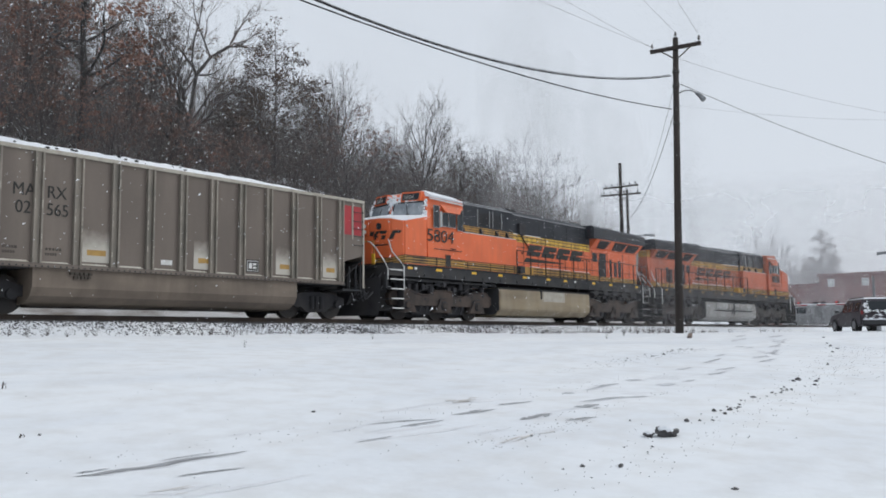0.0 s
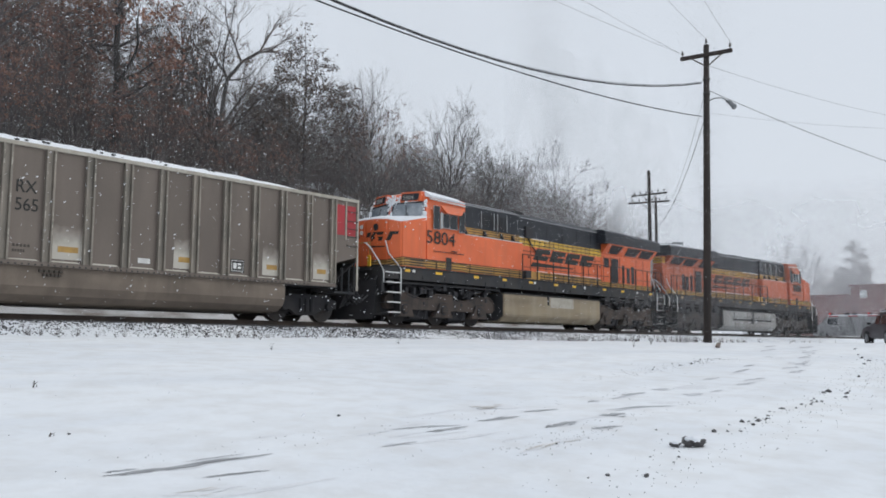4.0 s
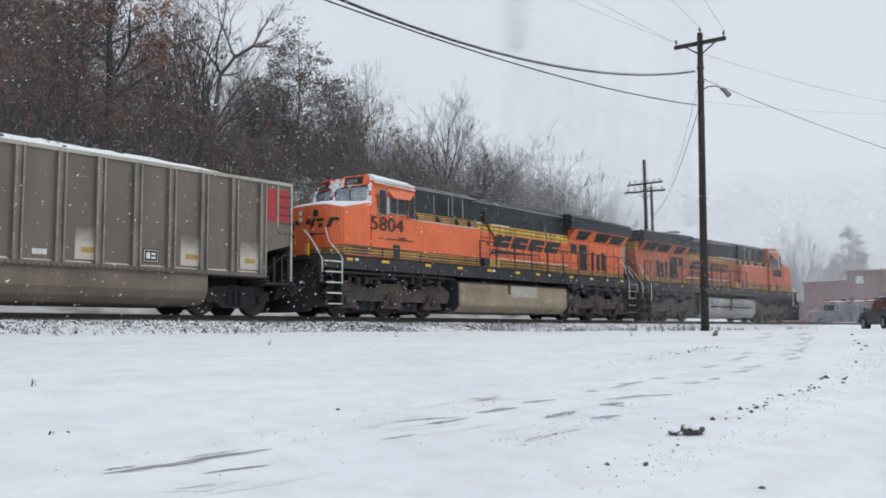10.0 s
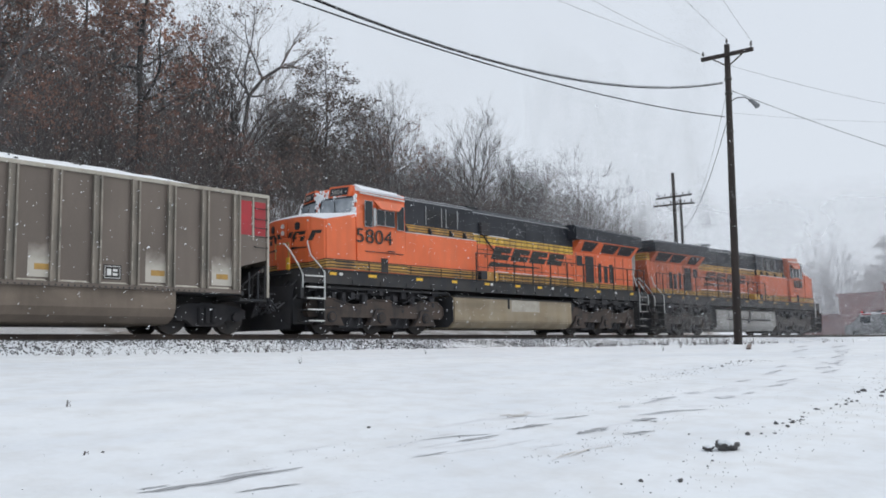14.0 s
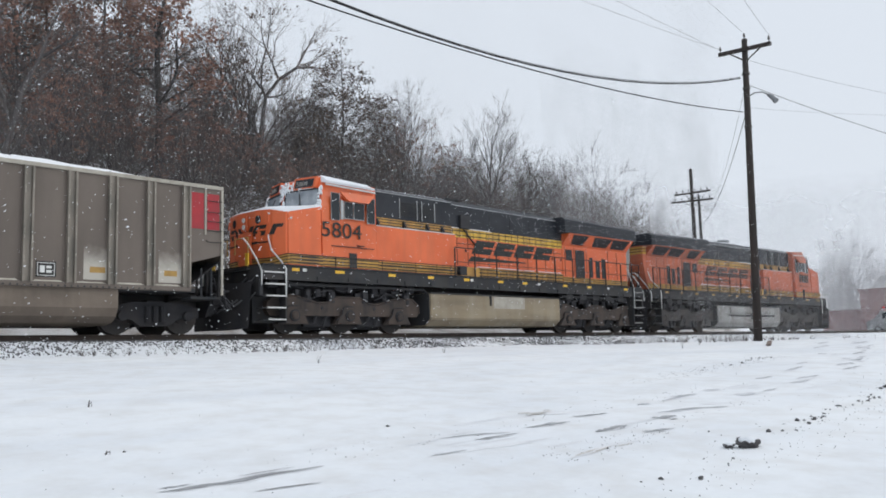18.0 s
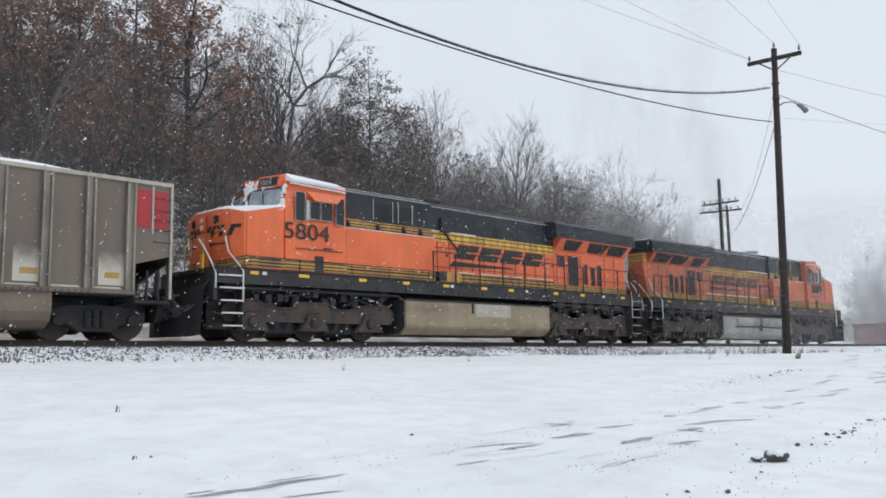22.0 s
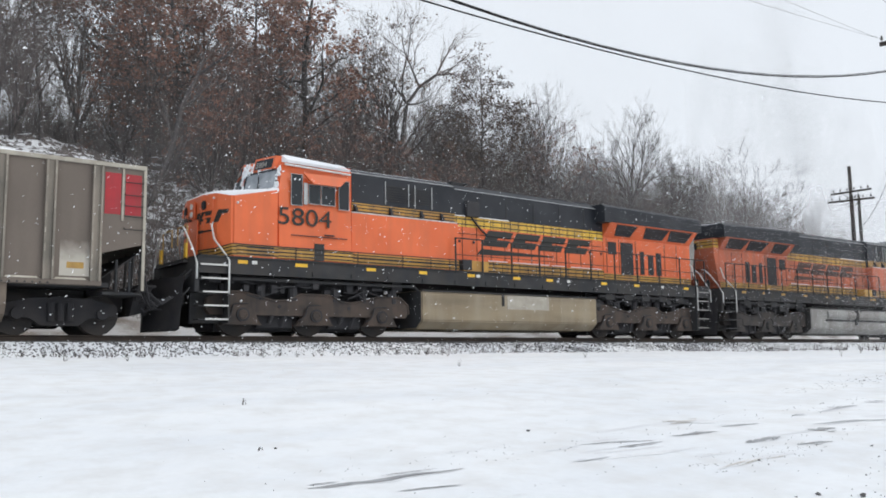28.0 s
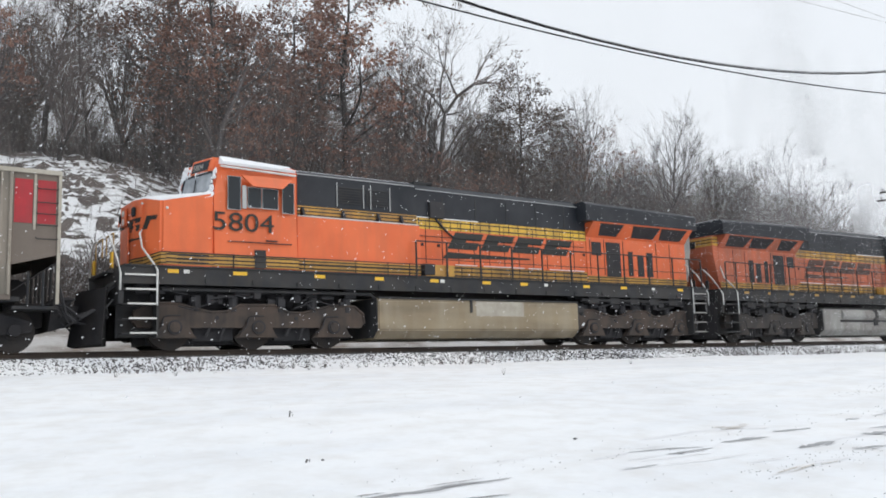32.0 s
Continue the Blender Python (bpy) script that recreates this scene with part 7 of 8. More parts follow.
def wheel(parent, x, y, r, w):
    bm = BM()
    rod(bm, [(x, y - w / 2, r), (x, y - w * 0.35, r), (x, y + w * 0.35, r), (x, y + w / 2, r)], r, 20)
    t = part("tyre", bm, RUBBER, parent)
    bm = BM()
    rod(bm, [(x, y - w / 2 - 0.01, r), (x, y + w / 2 + 0.01, r)], r * 0.6, 14)
    part("rim", bm, GALV, t, "grey alloy rim")


def suv():
    """A dark sport utility vehicle standing on the snowy road; it faces +x."""
    c = root("parked_suv", "dark maroon sport utility vehicle with snow on its roof", "car")
    bm = BM()
    prism(bm, [(-2.35, 0.42), (-2.38, 0.95), (-2.3, 1.08), (0.75, 1.1), (2.1, 0.98), (2.36, 0.8), (2.36, 0.42), (2.0, 0.34), (-2.1, 0.34)], -0.94, 0.94)
    bmesh.ops.bevel(bm, geom=bm.edges[:], offset=0.06, segments=2, affect="EDGES")
    part("body", bm, CAR, c)
    bm = BM()
    lo4 = [(-2.3, -0.9, 1.05), (0.95, -0.9, 1.05), (0.95, 0.9, 1.05), (-2.3, 0.9, 1.05)]
    up4 = [(-2.12, -0.72, 1.78), (0.1, -0.72, 1.8), (0.1, 0.72, 1.8), (-2.12, 0.72, 1.78)]
    hexa(bm, lo4 + up4)
    bmesh.ops.bevel(bm, geom=bm.edges[:], offset=0.06, segments=2, affect="EDGES")
    part("cabin", bm, CAR, c)
    for s in (-1, 1):
        for x0, x1 in ((-2.0, -1.2), (-1.1, -0.3), (-0.2, 0.45)):
            bm = BM()
            z0, z1 = 1.14, 1.62
            f = lambda z: 0.91 - (z - 1.05) * 0.245
            hexa(bm, [(x0, s * f(z0), z0), (x1, s * f(z0), z0), (x1, s * (f(z0) - 0.03), z0), (x0, s * (f(z0) - 0.03), z0), (x0 + 0.05, s * (f(z1) + 0.006), z1), (x1 - 0.12, s * (f(z1) + 0.006), z1), (x1 - 0.12, s * (f(z1) - 0.03), z1), (x0 + 0.05, s * (f(z1) - 0.03), z1)])
            part("side_window", bm, GLASS, c)
        for x in (-1.45, 1.5):
            wheel(c, x, s * 0.84, 0.39, 0.26)
        bm = BM()
        box(bm, -2.41, -2.3, min(s * 0.82, s * 0.92), max(s * 0.82, s * 0.92), 0.96, 1.16, 0.03)
        part("tail_light", bm, TAIL, c, "red tail light")
        bm = BM()
        box(bm, 0.72, 0.9, min(s * 0.95, s * 1.15), max(s * 0.95, s * 1.15), 1.1, 1.25, 0.03)
        part("wing_mirror", bm, CAR_DARK, c)
        bm = BM()
        box(bm, -2.0, 0.0, min(s * 0.62, s * 0.66), max(s * 0.62, s * 0.66), 1.86, 1.9)
        part("roof_rail", bm, CAR_DARK, c)
    bm = BM()
    hexa(bm, [(-2.38, -0.72, 1.14), (-2.38, 0.72, 1.14), (-2.3, 0.72, 1.14), (-2.3, -0.72, 1.14), (-2.2, -0.62, 1.66), (-2.2, 0.62, 1.66), (-2.14, 0.62, 1.66), (-2.14, -0.62, 1.66)])
    part("rear_window", bm, GLASS, c)
    bm = BM()
    box(bm, -2.5, -2.33, -0.9, 0.9, 0.42, 0.66, 0.04)
    part("rear_bumper", bm, CAR_DARK, c)
    bm = BM()
    box(bm, -2.47, -2.36, -0.84, 0.84, 0.655, 0.72, 0.02)
    part("bumper_snow", bm, SNOW, c, "snow caked on the rear bumper")
    rq = random.Random(3)
    bm = BM()
    for _ in range(60):
        y, z = rq.uniform(-0.8, 0.8), rq.choice((rq.uniform(0.72, 1.12), rq.uniform(1.1, 1.2)))
        bmesh.ops.create_icosphere(bm, subdivisions=1, radius=1, matrix=Matrix.Translation((-2.385, y, z)) @ Matrix.Diagonal((0.02, rq.uniform(0.03, 0.12), rq.uniform(0.015, 0.04), 1)))
    for _ in range(26):
        z = rq.uniform(1.15, 1.7)
        bmesh.ops.create_icosphere(bm, subdivisions=1, radius=1, matrix=Matrix.Translation((-2.36 + (z - 1.14) * 0.33, rq.choice((-1, 1)) * rq.uniform(0.55, 0.74), z)) @ Matrix.Diagonal((0.025, rq.uniform(0.05, 0.1), rq.uniform(0.03, 0.06), 1)))
    part("tailgate_snow", bm, SNOW, c, "snow splattered over the tailgate")
    bm = BM()
    hexa(bm, [(-2.1, -0.7, 1.79), (0.08, -0.7, 1.8), (0.08, 0.7, 1.8), (-2.1, 0.7, 1.79), (-2.05, -0.62, 1.87), (0.0, -0.62, 1.88), (0.0, 0.62, 1.88), (-2.05, 0.62, 1.87)])
    part("roof_snow", bm, SNOW, c, "snow on the roof")
    p = bearing(76.9, 0, 46.0)
    c.matrix_basis = pose(p.x, p.y, ground_z(p.x, p.y) - 0.07, 0, 0, 90 - 58.5)
    c.scale = (0.95, 0.95, 0.84)


suv()


VAN_GREY = mat("dull_grey_van_paint", (0.17, 0.17, 0.175), 0.5, col2=(0.11, 0.11, 0.115), scale=1.2, dirt=(0.4, 0.4, 0.4), dirt_amount=0.5)


def van():
    """A pale delivery van waiting beyond the crossing; it faces +x."""
    v = root("parked_van", "dull grey van with snowy roof behind the crossing gate", "van")
    bm = BM()
    prism(bm, [(-2.7, 0.4), (-2.7, 2.2), (1.4, 2.2), (1.9, 1.4), (2.7, 1.2), (2.7, 0.4)], -1.0, 1.0)
    bmesh.ops.bevel(bm, geom=bm.edges[:], offset=0.08, segments=2, affect="EDGES")
    part("body", bm, VAN_GREY, v)
    bm = BM()
    box(bm, -2.65, 1.35, -0.95, 0.95, 2.19, 2.3, 0.04)
    part("roof_snow", bm, SNOW, v, "snow on the roof")
    for s in (-1, 1):
        bm = BM()
        box(bm, 0.5, 1.35, min(s * 1.0, s * 1.012), max(s * 1.0, s * 1.012), 1.4, 1.95)
        part("side_window", bm, GLASS, v)
        for x in (-1.7, 1.7):
            wheel(v, x, s * 0.88, 0.36, 0.24)
    p = bearing(74.2, 0, 88.0)
    v.matrix_basis = pose(p.x, p.y, ground_z(p.x, p.y), 0, 0, 97)


van()

LAMP_RED = bpy.data.materials.new("lit_red_lamp")
LAMP_RED.use_nodes = True
lb = LAMP_RED.node_tree.nodes["Principled BSDF"]
lb.inputs["Base Color"].default_value = (0.5, 0.02, 0.02, 1)
lb.inputs["Emission Color"].default_value = (1.0, 0.08, 0.06, 1)
lb.inputs["Emission Strength"].default_value = 0.4


def crossing_gate():
    """Lowered level-crossing gate with red lamps along its arm."""
    g = root("crossing_gate", "lowered crossing gate with red warning lamps", "crossing gate")
    a, b = bearing(73.3, 1.72, 58.0), bearing(77.5, 1.75, 58.0)
    foot = Vector((b.x, b.y, ground_z(b.x, b.y)))
    bm = BM()
    rod(bm, [foot - Vector((0, 0, 0.2)), b + Vector((0, 0, 1.6))], 0.07, 8)
    part("mast", bm, GALV, g)
    bm = BM()
    box(bm, b.x - 0.25, b.x + 0.25, b.y - 0.25, b.y + 0.25, foot.z, foot.z + 1.1, 0.03)
    part("gate_motor", bm, GALV, g)
    for k in range(8):
        p, q = a + (b - a) * (k / 8), a + (b - a) * ((k + 1) / 8)
        bm = BM()
        rod(bm, [p, q], 0.04, 6)
        part("gate_arm", bm, STEEL_FRAME if k % 2 else TAIL, g)
    for f, lit in ((0.02, True), (0.24, False), (0.34, False), (0.52, True)):
        p = a + (b - a) * f + Vector((0, 0, 0.12))
        bm = BM()
        box(bm, p.x - 0.08, p.x + 0.08, p.y - 0.13, p.y + 0.13, p.z - 0.05, p.z + 0.08, 0.02)
        lamp = part("lamp_housing", bm, DARK, g)
        if lit:
            bm = BM()
            rod(bm, [p + Vector((-0.11, 0, 0.02)), p + Vector((-0.07, 0, 0.02))], 0.05, 10)
            part("red_lamp", bm, LAMP_RED, lamp, "lit red lamp")


crossing_gate()


def far_trees():
    """Two lone trees behind the brick buildings and a low line of scrub."""
    a = tree_kind(41, grow_round, 0.0, LEAF, "broad bare tree far behind the crossing", 9000, 1.3, 2.0)
    b = tree_kind(42, grow_pin, 3.0, LEAF_DULL, "far tree with thick dull crown", 7000, 1.0, 2.5)
    for t, az, d, h, w in ((a, 71.7, 128, 12.6, 0.95), (b, 74.7, 122, 11.6, 1.15)):
        p = bearing(az, 0, d)
        t.matrix_basis = pose(p.x, p.y, ground_z(p.x, p.y), 0, 0, 40)
        t.scale = (w * 1.05, w * 1.05, h / 10.2)
    rnd = random.Random(9)
    for az in (68.6, 69.7, 70.6, 73.0, 73.7, 76.4):
        p = bearing(az, 0, rnd.uniform(135, 160))
        t = copy_thing(a, pose(p.x, p.y, ground_z(p.x, p.y), 0, 0, rnd.uniform(0, 360)))
        s = rnd.uniform(0.5, 0.68)
        t.scale = (s * 1.3, s * 1.3, s)


far_trees()


# ---------------------------------------------------------------- small things on the snow
def streak(material, w, *pts):
    """A ragged bare patch where tyres have thinned the snow: broken slivers side by side, over a paler rim."""
    rnd = random.Random(int(pts[0][0] * 977 + pts[0][1] * 131))
    pts = [Vector((x, y, 0)) for x, y in pts]
    d = (pts[-1] - pts[0]).normalized()
    s = Vector((-d.y, d.x, 0))

    def at(f):
        f = min(0.9999, max(0, f)) * (len(pts) - 1)
        return pts[int(f)].lerp(pts[int(f) + 1], f - int(f))

    def sliver(vs, fs, f0, f1, off, wide, lift):
        n = 10
        k0 = len(vs)
        for k in range(n + 1):
            f = k / n
            p = at(f0 + (f1 - f0) * f)
            h = wide * max(0.03, math.sin(math.pi * f) ** 0.7) * (1 + 0.7 * noise.noise(Vector((k * 0.9, p.x * 3, p.y * 3))))
            o = off + 0.35 * wide * noise.noise(Vector((k * 0.5, p.y * 2, p.x * 2)))
            for q in (p + s * (o - h / 2), p + s * (o + h / 2)):
                vs.append((q.x, q.y, ground_h(q.x, q.y) + lift))
        fs += [(k0 + 2 * k, k0 + 2 * k + 2, k0 + 2 * k + 3, k0 + 2 * k + 1) for k in range(n)]
    vs, fs = [], []
    sliver(vs, fs, -0.02, 1.02, 0, w * 1.05, 0.002)
    tagged(new("slush_rim", raw_mesh("slush_rim", vs, fs, SLUSH_PALE)), "pale packed snow beside a wheel rut", "tyre mark", "tyre marks on the road", "structure")
    if material is SLUSH_PALE:
        return
    vs, fs = [], []
    if material is not GRIT_SNOW:
        sliver(vs, fs, 0.0, 1.0, 0, w * 0.6, 0.005)
    for k in range(5):
        a = rnd.uniform(0, 0.65)
        sliver(vs, fs, a, min(1, a + rnd.uniform(0.15, 0.4)), rnd.gauss(0, 0.38 * w), w * rnd.uniform(0.08, 0.22), 0.0055 + 0.0004 * k)
    tagged(new("tyre_mark", raw_mesh("tyre_mark", vs, fs, material)), "thin grey slush where tyres cleared the snow", "tyre mark", "tyre marks on the road", "structure")


def stone(x, y, r, rnd):
    bm = BM()
    bmesh.ops.create_icosphere(bm, subdivisions=2, radius=r)
    o = Vector((rnd.random() * 50, rnd.random() * 50, 0))
    sx, sy, sz = rnd.uniform(0.9, 1.7), rnd.uniform(0.7, 1.1), rnd.uniform(0.5, 0.95)
    for v in bm.verts:
        v.co *= 1 + 0.75 * noise.noise(v.co / r * 1.2 + o) + 0.3 * noise.noise(v.co / r * 3.1 + o)
        v.co = Vector((v.co.x * sx, v.co.y * sy, v.co.z * sz))
    ob = thing("stone", bm, STONE, "small dark stone lying on the snow", "stone", "stones on the snow")
    ob.matrix_basis = pose(x, y, ground_h(x, y) + r * 0.25, 0, 0, rnd.uniform(0, 360))


def build_litter():
    rnd = random.Random(21)
    # near ruts
    for rut in ((SLUSH, 0.15, (3.04, 5.58), (3.28, 5.57), (3.54, 5.54), (3.86, 5.57), (4.16, 5.56), (4.45, 5.56)), (SLUSH, 0.05, (3.55, 5.19), (3.77, 5.15), (4.06, 5.08)),
                (GRIT_SNOW, 0.11, (3.07, 4.92), (3.31, 4.85), (3.64, 4.85)), (SLUSH_PALE, 0.06, (5.5, 5.71), (5.95, 5.73)), (SLUSH_MID, 0.06, (5.95, 5.74), (6.36, 5.69), (6.8, 5.55)), (SLUSH_PALE, 0.05, (5.69, 5.48), (6.15, 5.47)), (SLUSH, 0.07, (6.15, 5.47), (6.81, 5.47)),
                (SLUSH_MID, 0.06, (5.35, 5.26), (5.76, 5.2)), (SLUSH_PALE, 0.06, (6.18, 5.85), (6.54, 5.8)), (SLUSH, 0.10, (7.09, 5.6), (7.73, 5.49)), (SLUSH_MID, 0.09, (8.03, 5.68), (8.57, 5.57)),
                (GRIT_SNOW, 0.26, (7.63, 6.1), (8.23, 6.07), (8.4, 6.0)), (GRIT_SNOW, 0.10, (6.10, 4.36), (6.80, 4.44), (7.28, 4.39))):
        streak(*rut)
    for rut in ((SLUSH, 0.16, (7.36, 4.93), (7.95, 4.94)), (SLUSH, 0.10, (7.64, 4.58), (8.1, 4.48)), (SLUSH, 0.18, (8.55, 5.03), (8.93, 4.91)), (SLUSH_MID, 0.11, (8.98, 5.2), (9.59, 5.03), (10.0, 4.81)),
                (SLUSH_PALE, 0.16, (9.95, 5.17), (10.45, 4.92)), (SLUSH_MID, 0.15, (9.99, 5.7), (11.03, 5.78)), (SLUSH_MID, 0.22, (11.44, 5.82), (11.87, 5.84)), (SLUSH_MID, 0.24, (11.2, 5.19), (11.64, 5.26)),
                (SLUSH_MID, 0.14, (9.46, 5.7), (9.66, 5.67))):
        streak(*rut)
    # broken wheel marks further along the road
    for rut in ((0.30, (13.74, 6.1), (14.34, 6.11)), (0.22, (11.97, 5.24), (12.46, 5.26)), (0.28, (13.26, 5.39), (13.99, 5.38)), (0.30, (14.13, 5.61), (14.98, 5.57)), (0.32, (15.38, 6.34), (16.74, 6.5)),
                (0.36, (17.26, 6.85), (18.07, 6.93)), (0.7, (24.39, 9.14), (27.1, 9.75)), (0.9, (28.43, 10.55), (31.81, 11.44)), (0.9, (28.44, 9.42), (32.63, 10.41)), (0.6, (24.76, 8.15), (26.34, 8.41)),
                (0.42, (19.18, 6.48), (20.5, 6.64)), (0.36, (17.4, 6.13), (18.36, 6.21)), (0.32, (16.4, 5.68), (17.63, 5.75)), (0.5, (21.92, 7.31), (23.08, 7.47))):
        streak(SLUSH_MID, 0.42 * rut[0], *rut[1:])
    for x, y in ((21.05, 7.83), (22.43, 7.3), (24.24, 7.85), (26.49, 8.57), (20.25, 6.74), (18.48, 6.28)):
        for _ in range(3):
            a, b = x + rnd.gauss(0, 0.5), y + rnd.gauss(0, 0.12)
            streak(SLUSH_MID, rnd.uniform(0.06, 0.14), (a, b), (a + rnd.uniform(0.3, 0.8), b + rnd.uniform(0.0, 0.2)))
    # faint packed tracks along the road
    for _ in range(16):
        x = rnd.uniform(1.5, 14)
        lane = rnd.choice((4.6, 5.1, 5.5, 6.1))
        y = lane + max(0, x - 9) * 0.16 + rnd.gauss(0, 0.16) + max(0, 6 - x) * 0.05
        ln = rnd.uniform(0.3, 1.1) * (1 + x * 0.06)
        streak(SLUSH_PALE, rnd.uniform(0.03, 0.09) * (1 + x * 0.05), (x, y), (x + ln, y - 0.06 * ln + max(0, x - 9) * 0.006))
    for x, y, r in ((6.10, 6.59, 0.020), (5.78, 3.50, 0.012), (5.98, 3.45, 0.024), (6.18, 3.23, 0.028), (6.12, 2.32, 0.023), (8.52, 3.70, 0.036), (8.66, 3.62, 0.022), (9.39, 3.76, 0.036), (9.60, 3.66, 0.030), (9.72, 3.70, 0.022),
                    (9.88, 3.67, 0.018), (9.30, 3.60, 0.024), (10.92, 3.86, 0.032), (11.60, 3.86, 0.027), (13.61, 4.13, 0.050), (13.63, 3.88, 0.040), (13.4, 4.14, 0.030), (6.70, 4.38, 0.014), (8.16, 4.15, 0.016),
                    (16.96, 4.61, 0.038), (21.16, 5.63, 0.045), (23.61, 6.33, 0.045), (22.6, 5.9, 0.05), (25.16, 6.83, 0.035), (29.5, 8.1, 0.04), (16.82, 7.74, 0.042), (3.57, 7.11, 0.018)):
        stone(x, y, 0.72 * r, rnd)
    # smaller broken lumps strewn along the plough ridge and the far edge of the road
    for _ in range(34):
        f = rnd.random()
        x = 5.6 + 8.4 * f
        stone(x, 3.42 + 0.5 * f + rnd.gauss(0, 0.10), rnd.uniform(0.006, 0.012) * (0.8 + f), rnd)
    for _ in range(16):
        f = rnd.random()
        stone(13.2 + 6.0 * f, 7.38 + 0.75 * f + rnd.gauss(0, 0.16), rnd.uniform(0.009, 0.018), rnd)
    # crumbs of gravel along the plough ridge and in the near snow
    vs, fs = [], []
    for _ in range(1250):
        if rnd.random() < 0.5:
            f = rnd.random()
            x = 5 + 19 * f
            y = 3.2 + 2.6 * f ** 1.6 + rnd.gauss(0, 0.25 + 0.2 * f)
        elif rnd.random() < 0.35:
            x = rnd.uniform(2.5, 12)
            y = rnd.choice((4.75, 5.75, 6.05)) + rnd.gauss(0, 0.10)
        elif rnd.random() < 0.6:
            x = rnd.uniform(11.5, 20)
            y = 7.1 + (x - 11.5) * 0.13 + rnd.gauss(0, 0.2)
        elif rnd.random() < 0.5:
            x = rnd.uniform(6, 7.8)
            y = 4.45 + rnd.gauss(0, 0.13)
        else:
            x, y = rnd.uniform(0, 16), rnd.uniform(2.5, 10)
        r = rnd.uniform(0.003, 0.008) * (1 + x * 0.035)
        z = ground_z(x, y)
        k = len(vs)
        for i in range(4):
            a = i * 1.57 + rnd.random()
            vs.append((x + 1.3 * r * math.cos(a), y + r * math.sin(a), z - 0.006))
        vs.append((x, y, z + r))
        fs += [(k + i, k + (i + 1) % 4, k + 4) for i in range(4)]
    tagged(new("gravel_crumbs", raw_mesh("gravel_crumbs", vs, fs, STONE)), "scattered dark gravel crumbs on the snow", "gravel", kind="stuff")
    # the frozen clod beside the road, with smaller lumps in a row behind it
    clump = root("frozen_clod", "frozen dark clod of earth capped with snow beside the road", "debris")
    for name, c, size, seed, m in (("clod", (0.02, 0.0, 0.012), (0.12, 0.07, 0.05), 2.6, STONE), ("crest", (-0.05, 0.03, 0.04), (0.035, 0.02, 0.026), 4.0, STONE), ("small_clod", (-0.17, 0.03, 0.005), (0.055, 0.035, 0.024), 7.0, STONE),
                                   ("snow_cap", (0.0, -0.022, 0.045), (0.08, 0.055, 0.036), 9.0, SNOW), ("snow_cap", (-0.17, 0.015, 0.018), (0.04, 0.03, 0.016), 12.0, SNOW)):
        bm = BM()
        bmesh.ops.create_icosphere(bm, subdivisions=3, radius=1.0)
        for v in bm.verts:
            v.co *= 1 + 0.38 * noise.noise(v.co * 1.5 + Vector((seed, seed, 0))) + 0.16 * noise.noise(v.co * 4 + Vector((seed, 0, seed)))
            v.co = Vector((v.co.x * size[0] + c[0], v.co.y * size[1] + c[1], v.co.z * size[2] + c[2]))
        part(name, bm, m, clump, "snow cap" if m is SNOW else "", m is SNOW)
    clump.matrix_basis = pose(7.58, 3.5, ground_z(7.58, 3.5) + 0.02, 0, 0, -28)
    # thin bleached board lying on the slope below the pole
    bm = BM()
    box(bm, -2.6, 2.6, -0.07, 0.07, 0.0, 0.06, 0.01)
    pl = thing("timber_board", bm, BOARD, "thin bleached timber board lying in the snow", "board")
    za, zb = ground_z(26.0, 11.1), ground_z(30.8, 13.1)
    pl.matrix_basis = pose(28.4, 12.1, (za + zb) / 2, 0, -math.degrees(math.atan2(zb - za, 5.2)), 22.6)
    # dry weeds along the toe of the ballast and in the verge
    segs = []
    for _ in range(600):
        x = rnd.uniform(-3, 60)
        y = 17.9 + rnd.gauss(0, 0.35) if rnd.random() < 0.93 else rnd.uniform(12, 17.5)
        if noise.noise(Vector((x * 0.3, y * 0.3, 8))) < 0.05:
            continue
        z = ground_z(x, y)
        for _ in range(rnd.randint(3, 8)):
            h = rnd.uniform(0.06, 0.22)
            d = Vector((rnd.gauss(0, 0.45), rnd.gauss(0, 0.45), 1)).normalized()
            segs.append(((x, y, z - 0.02), tuple(Vector((x, y, z)) + d * h), 0.004, 0.002))
    for _ in range(45):
        x, y = P_BASE.x - 0.2 + rnd.gauss(0, 1.6), P_BASE.y + 0.4 + abs(rnd.gauss(0, 0.8))
        z = ground_z(x, y)
        for _ in range(rnd.randint(3, 7)):
            d = Vector((rnd.gauss(0, 0.5), rnd.gauss(0, 0.5), 1)).normalized() * rnd.uniform(0.1, 0.4)
            segs.append(((x, y, z - 0.02), tuple(Vector((x, y, z)) + d), 0.006, 0.003))
    for x, y, h in ((4.46, 9.75, 0.075), (3.4, 7.1, 0.03)):
        z = ground_z(x, y)
        segs += [((x, y, z - 0.02), (x + 0.012, y, z + h), 0.012, 0.008), ((x, y, z + h * 0.3), (x + 0.045, y, z + h * 0.75), 0.005, 0.003), ((x + 0.04, y, z - 0.01), (x + 0.05, y + 0.02, z + h * 0.4), 0.006, 0.004)]
    tagged(new("dry_weeds", raw_mesh("dry_weeds", *tubes(segs, 3), BRUSH)), "thin dry weeds poking out of the snow", "weeds", kind="stuff")


build_litter()


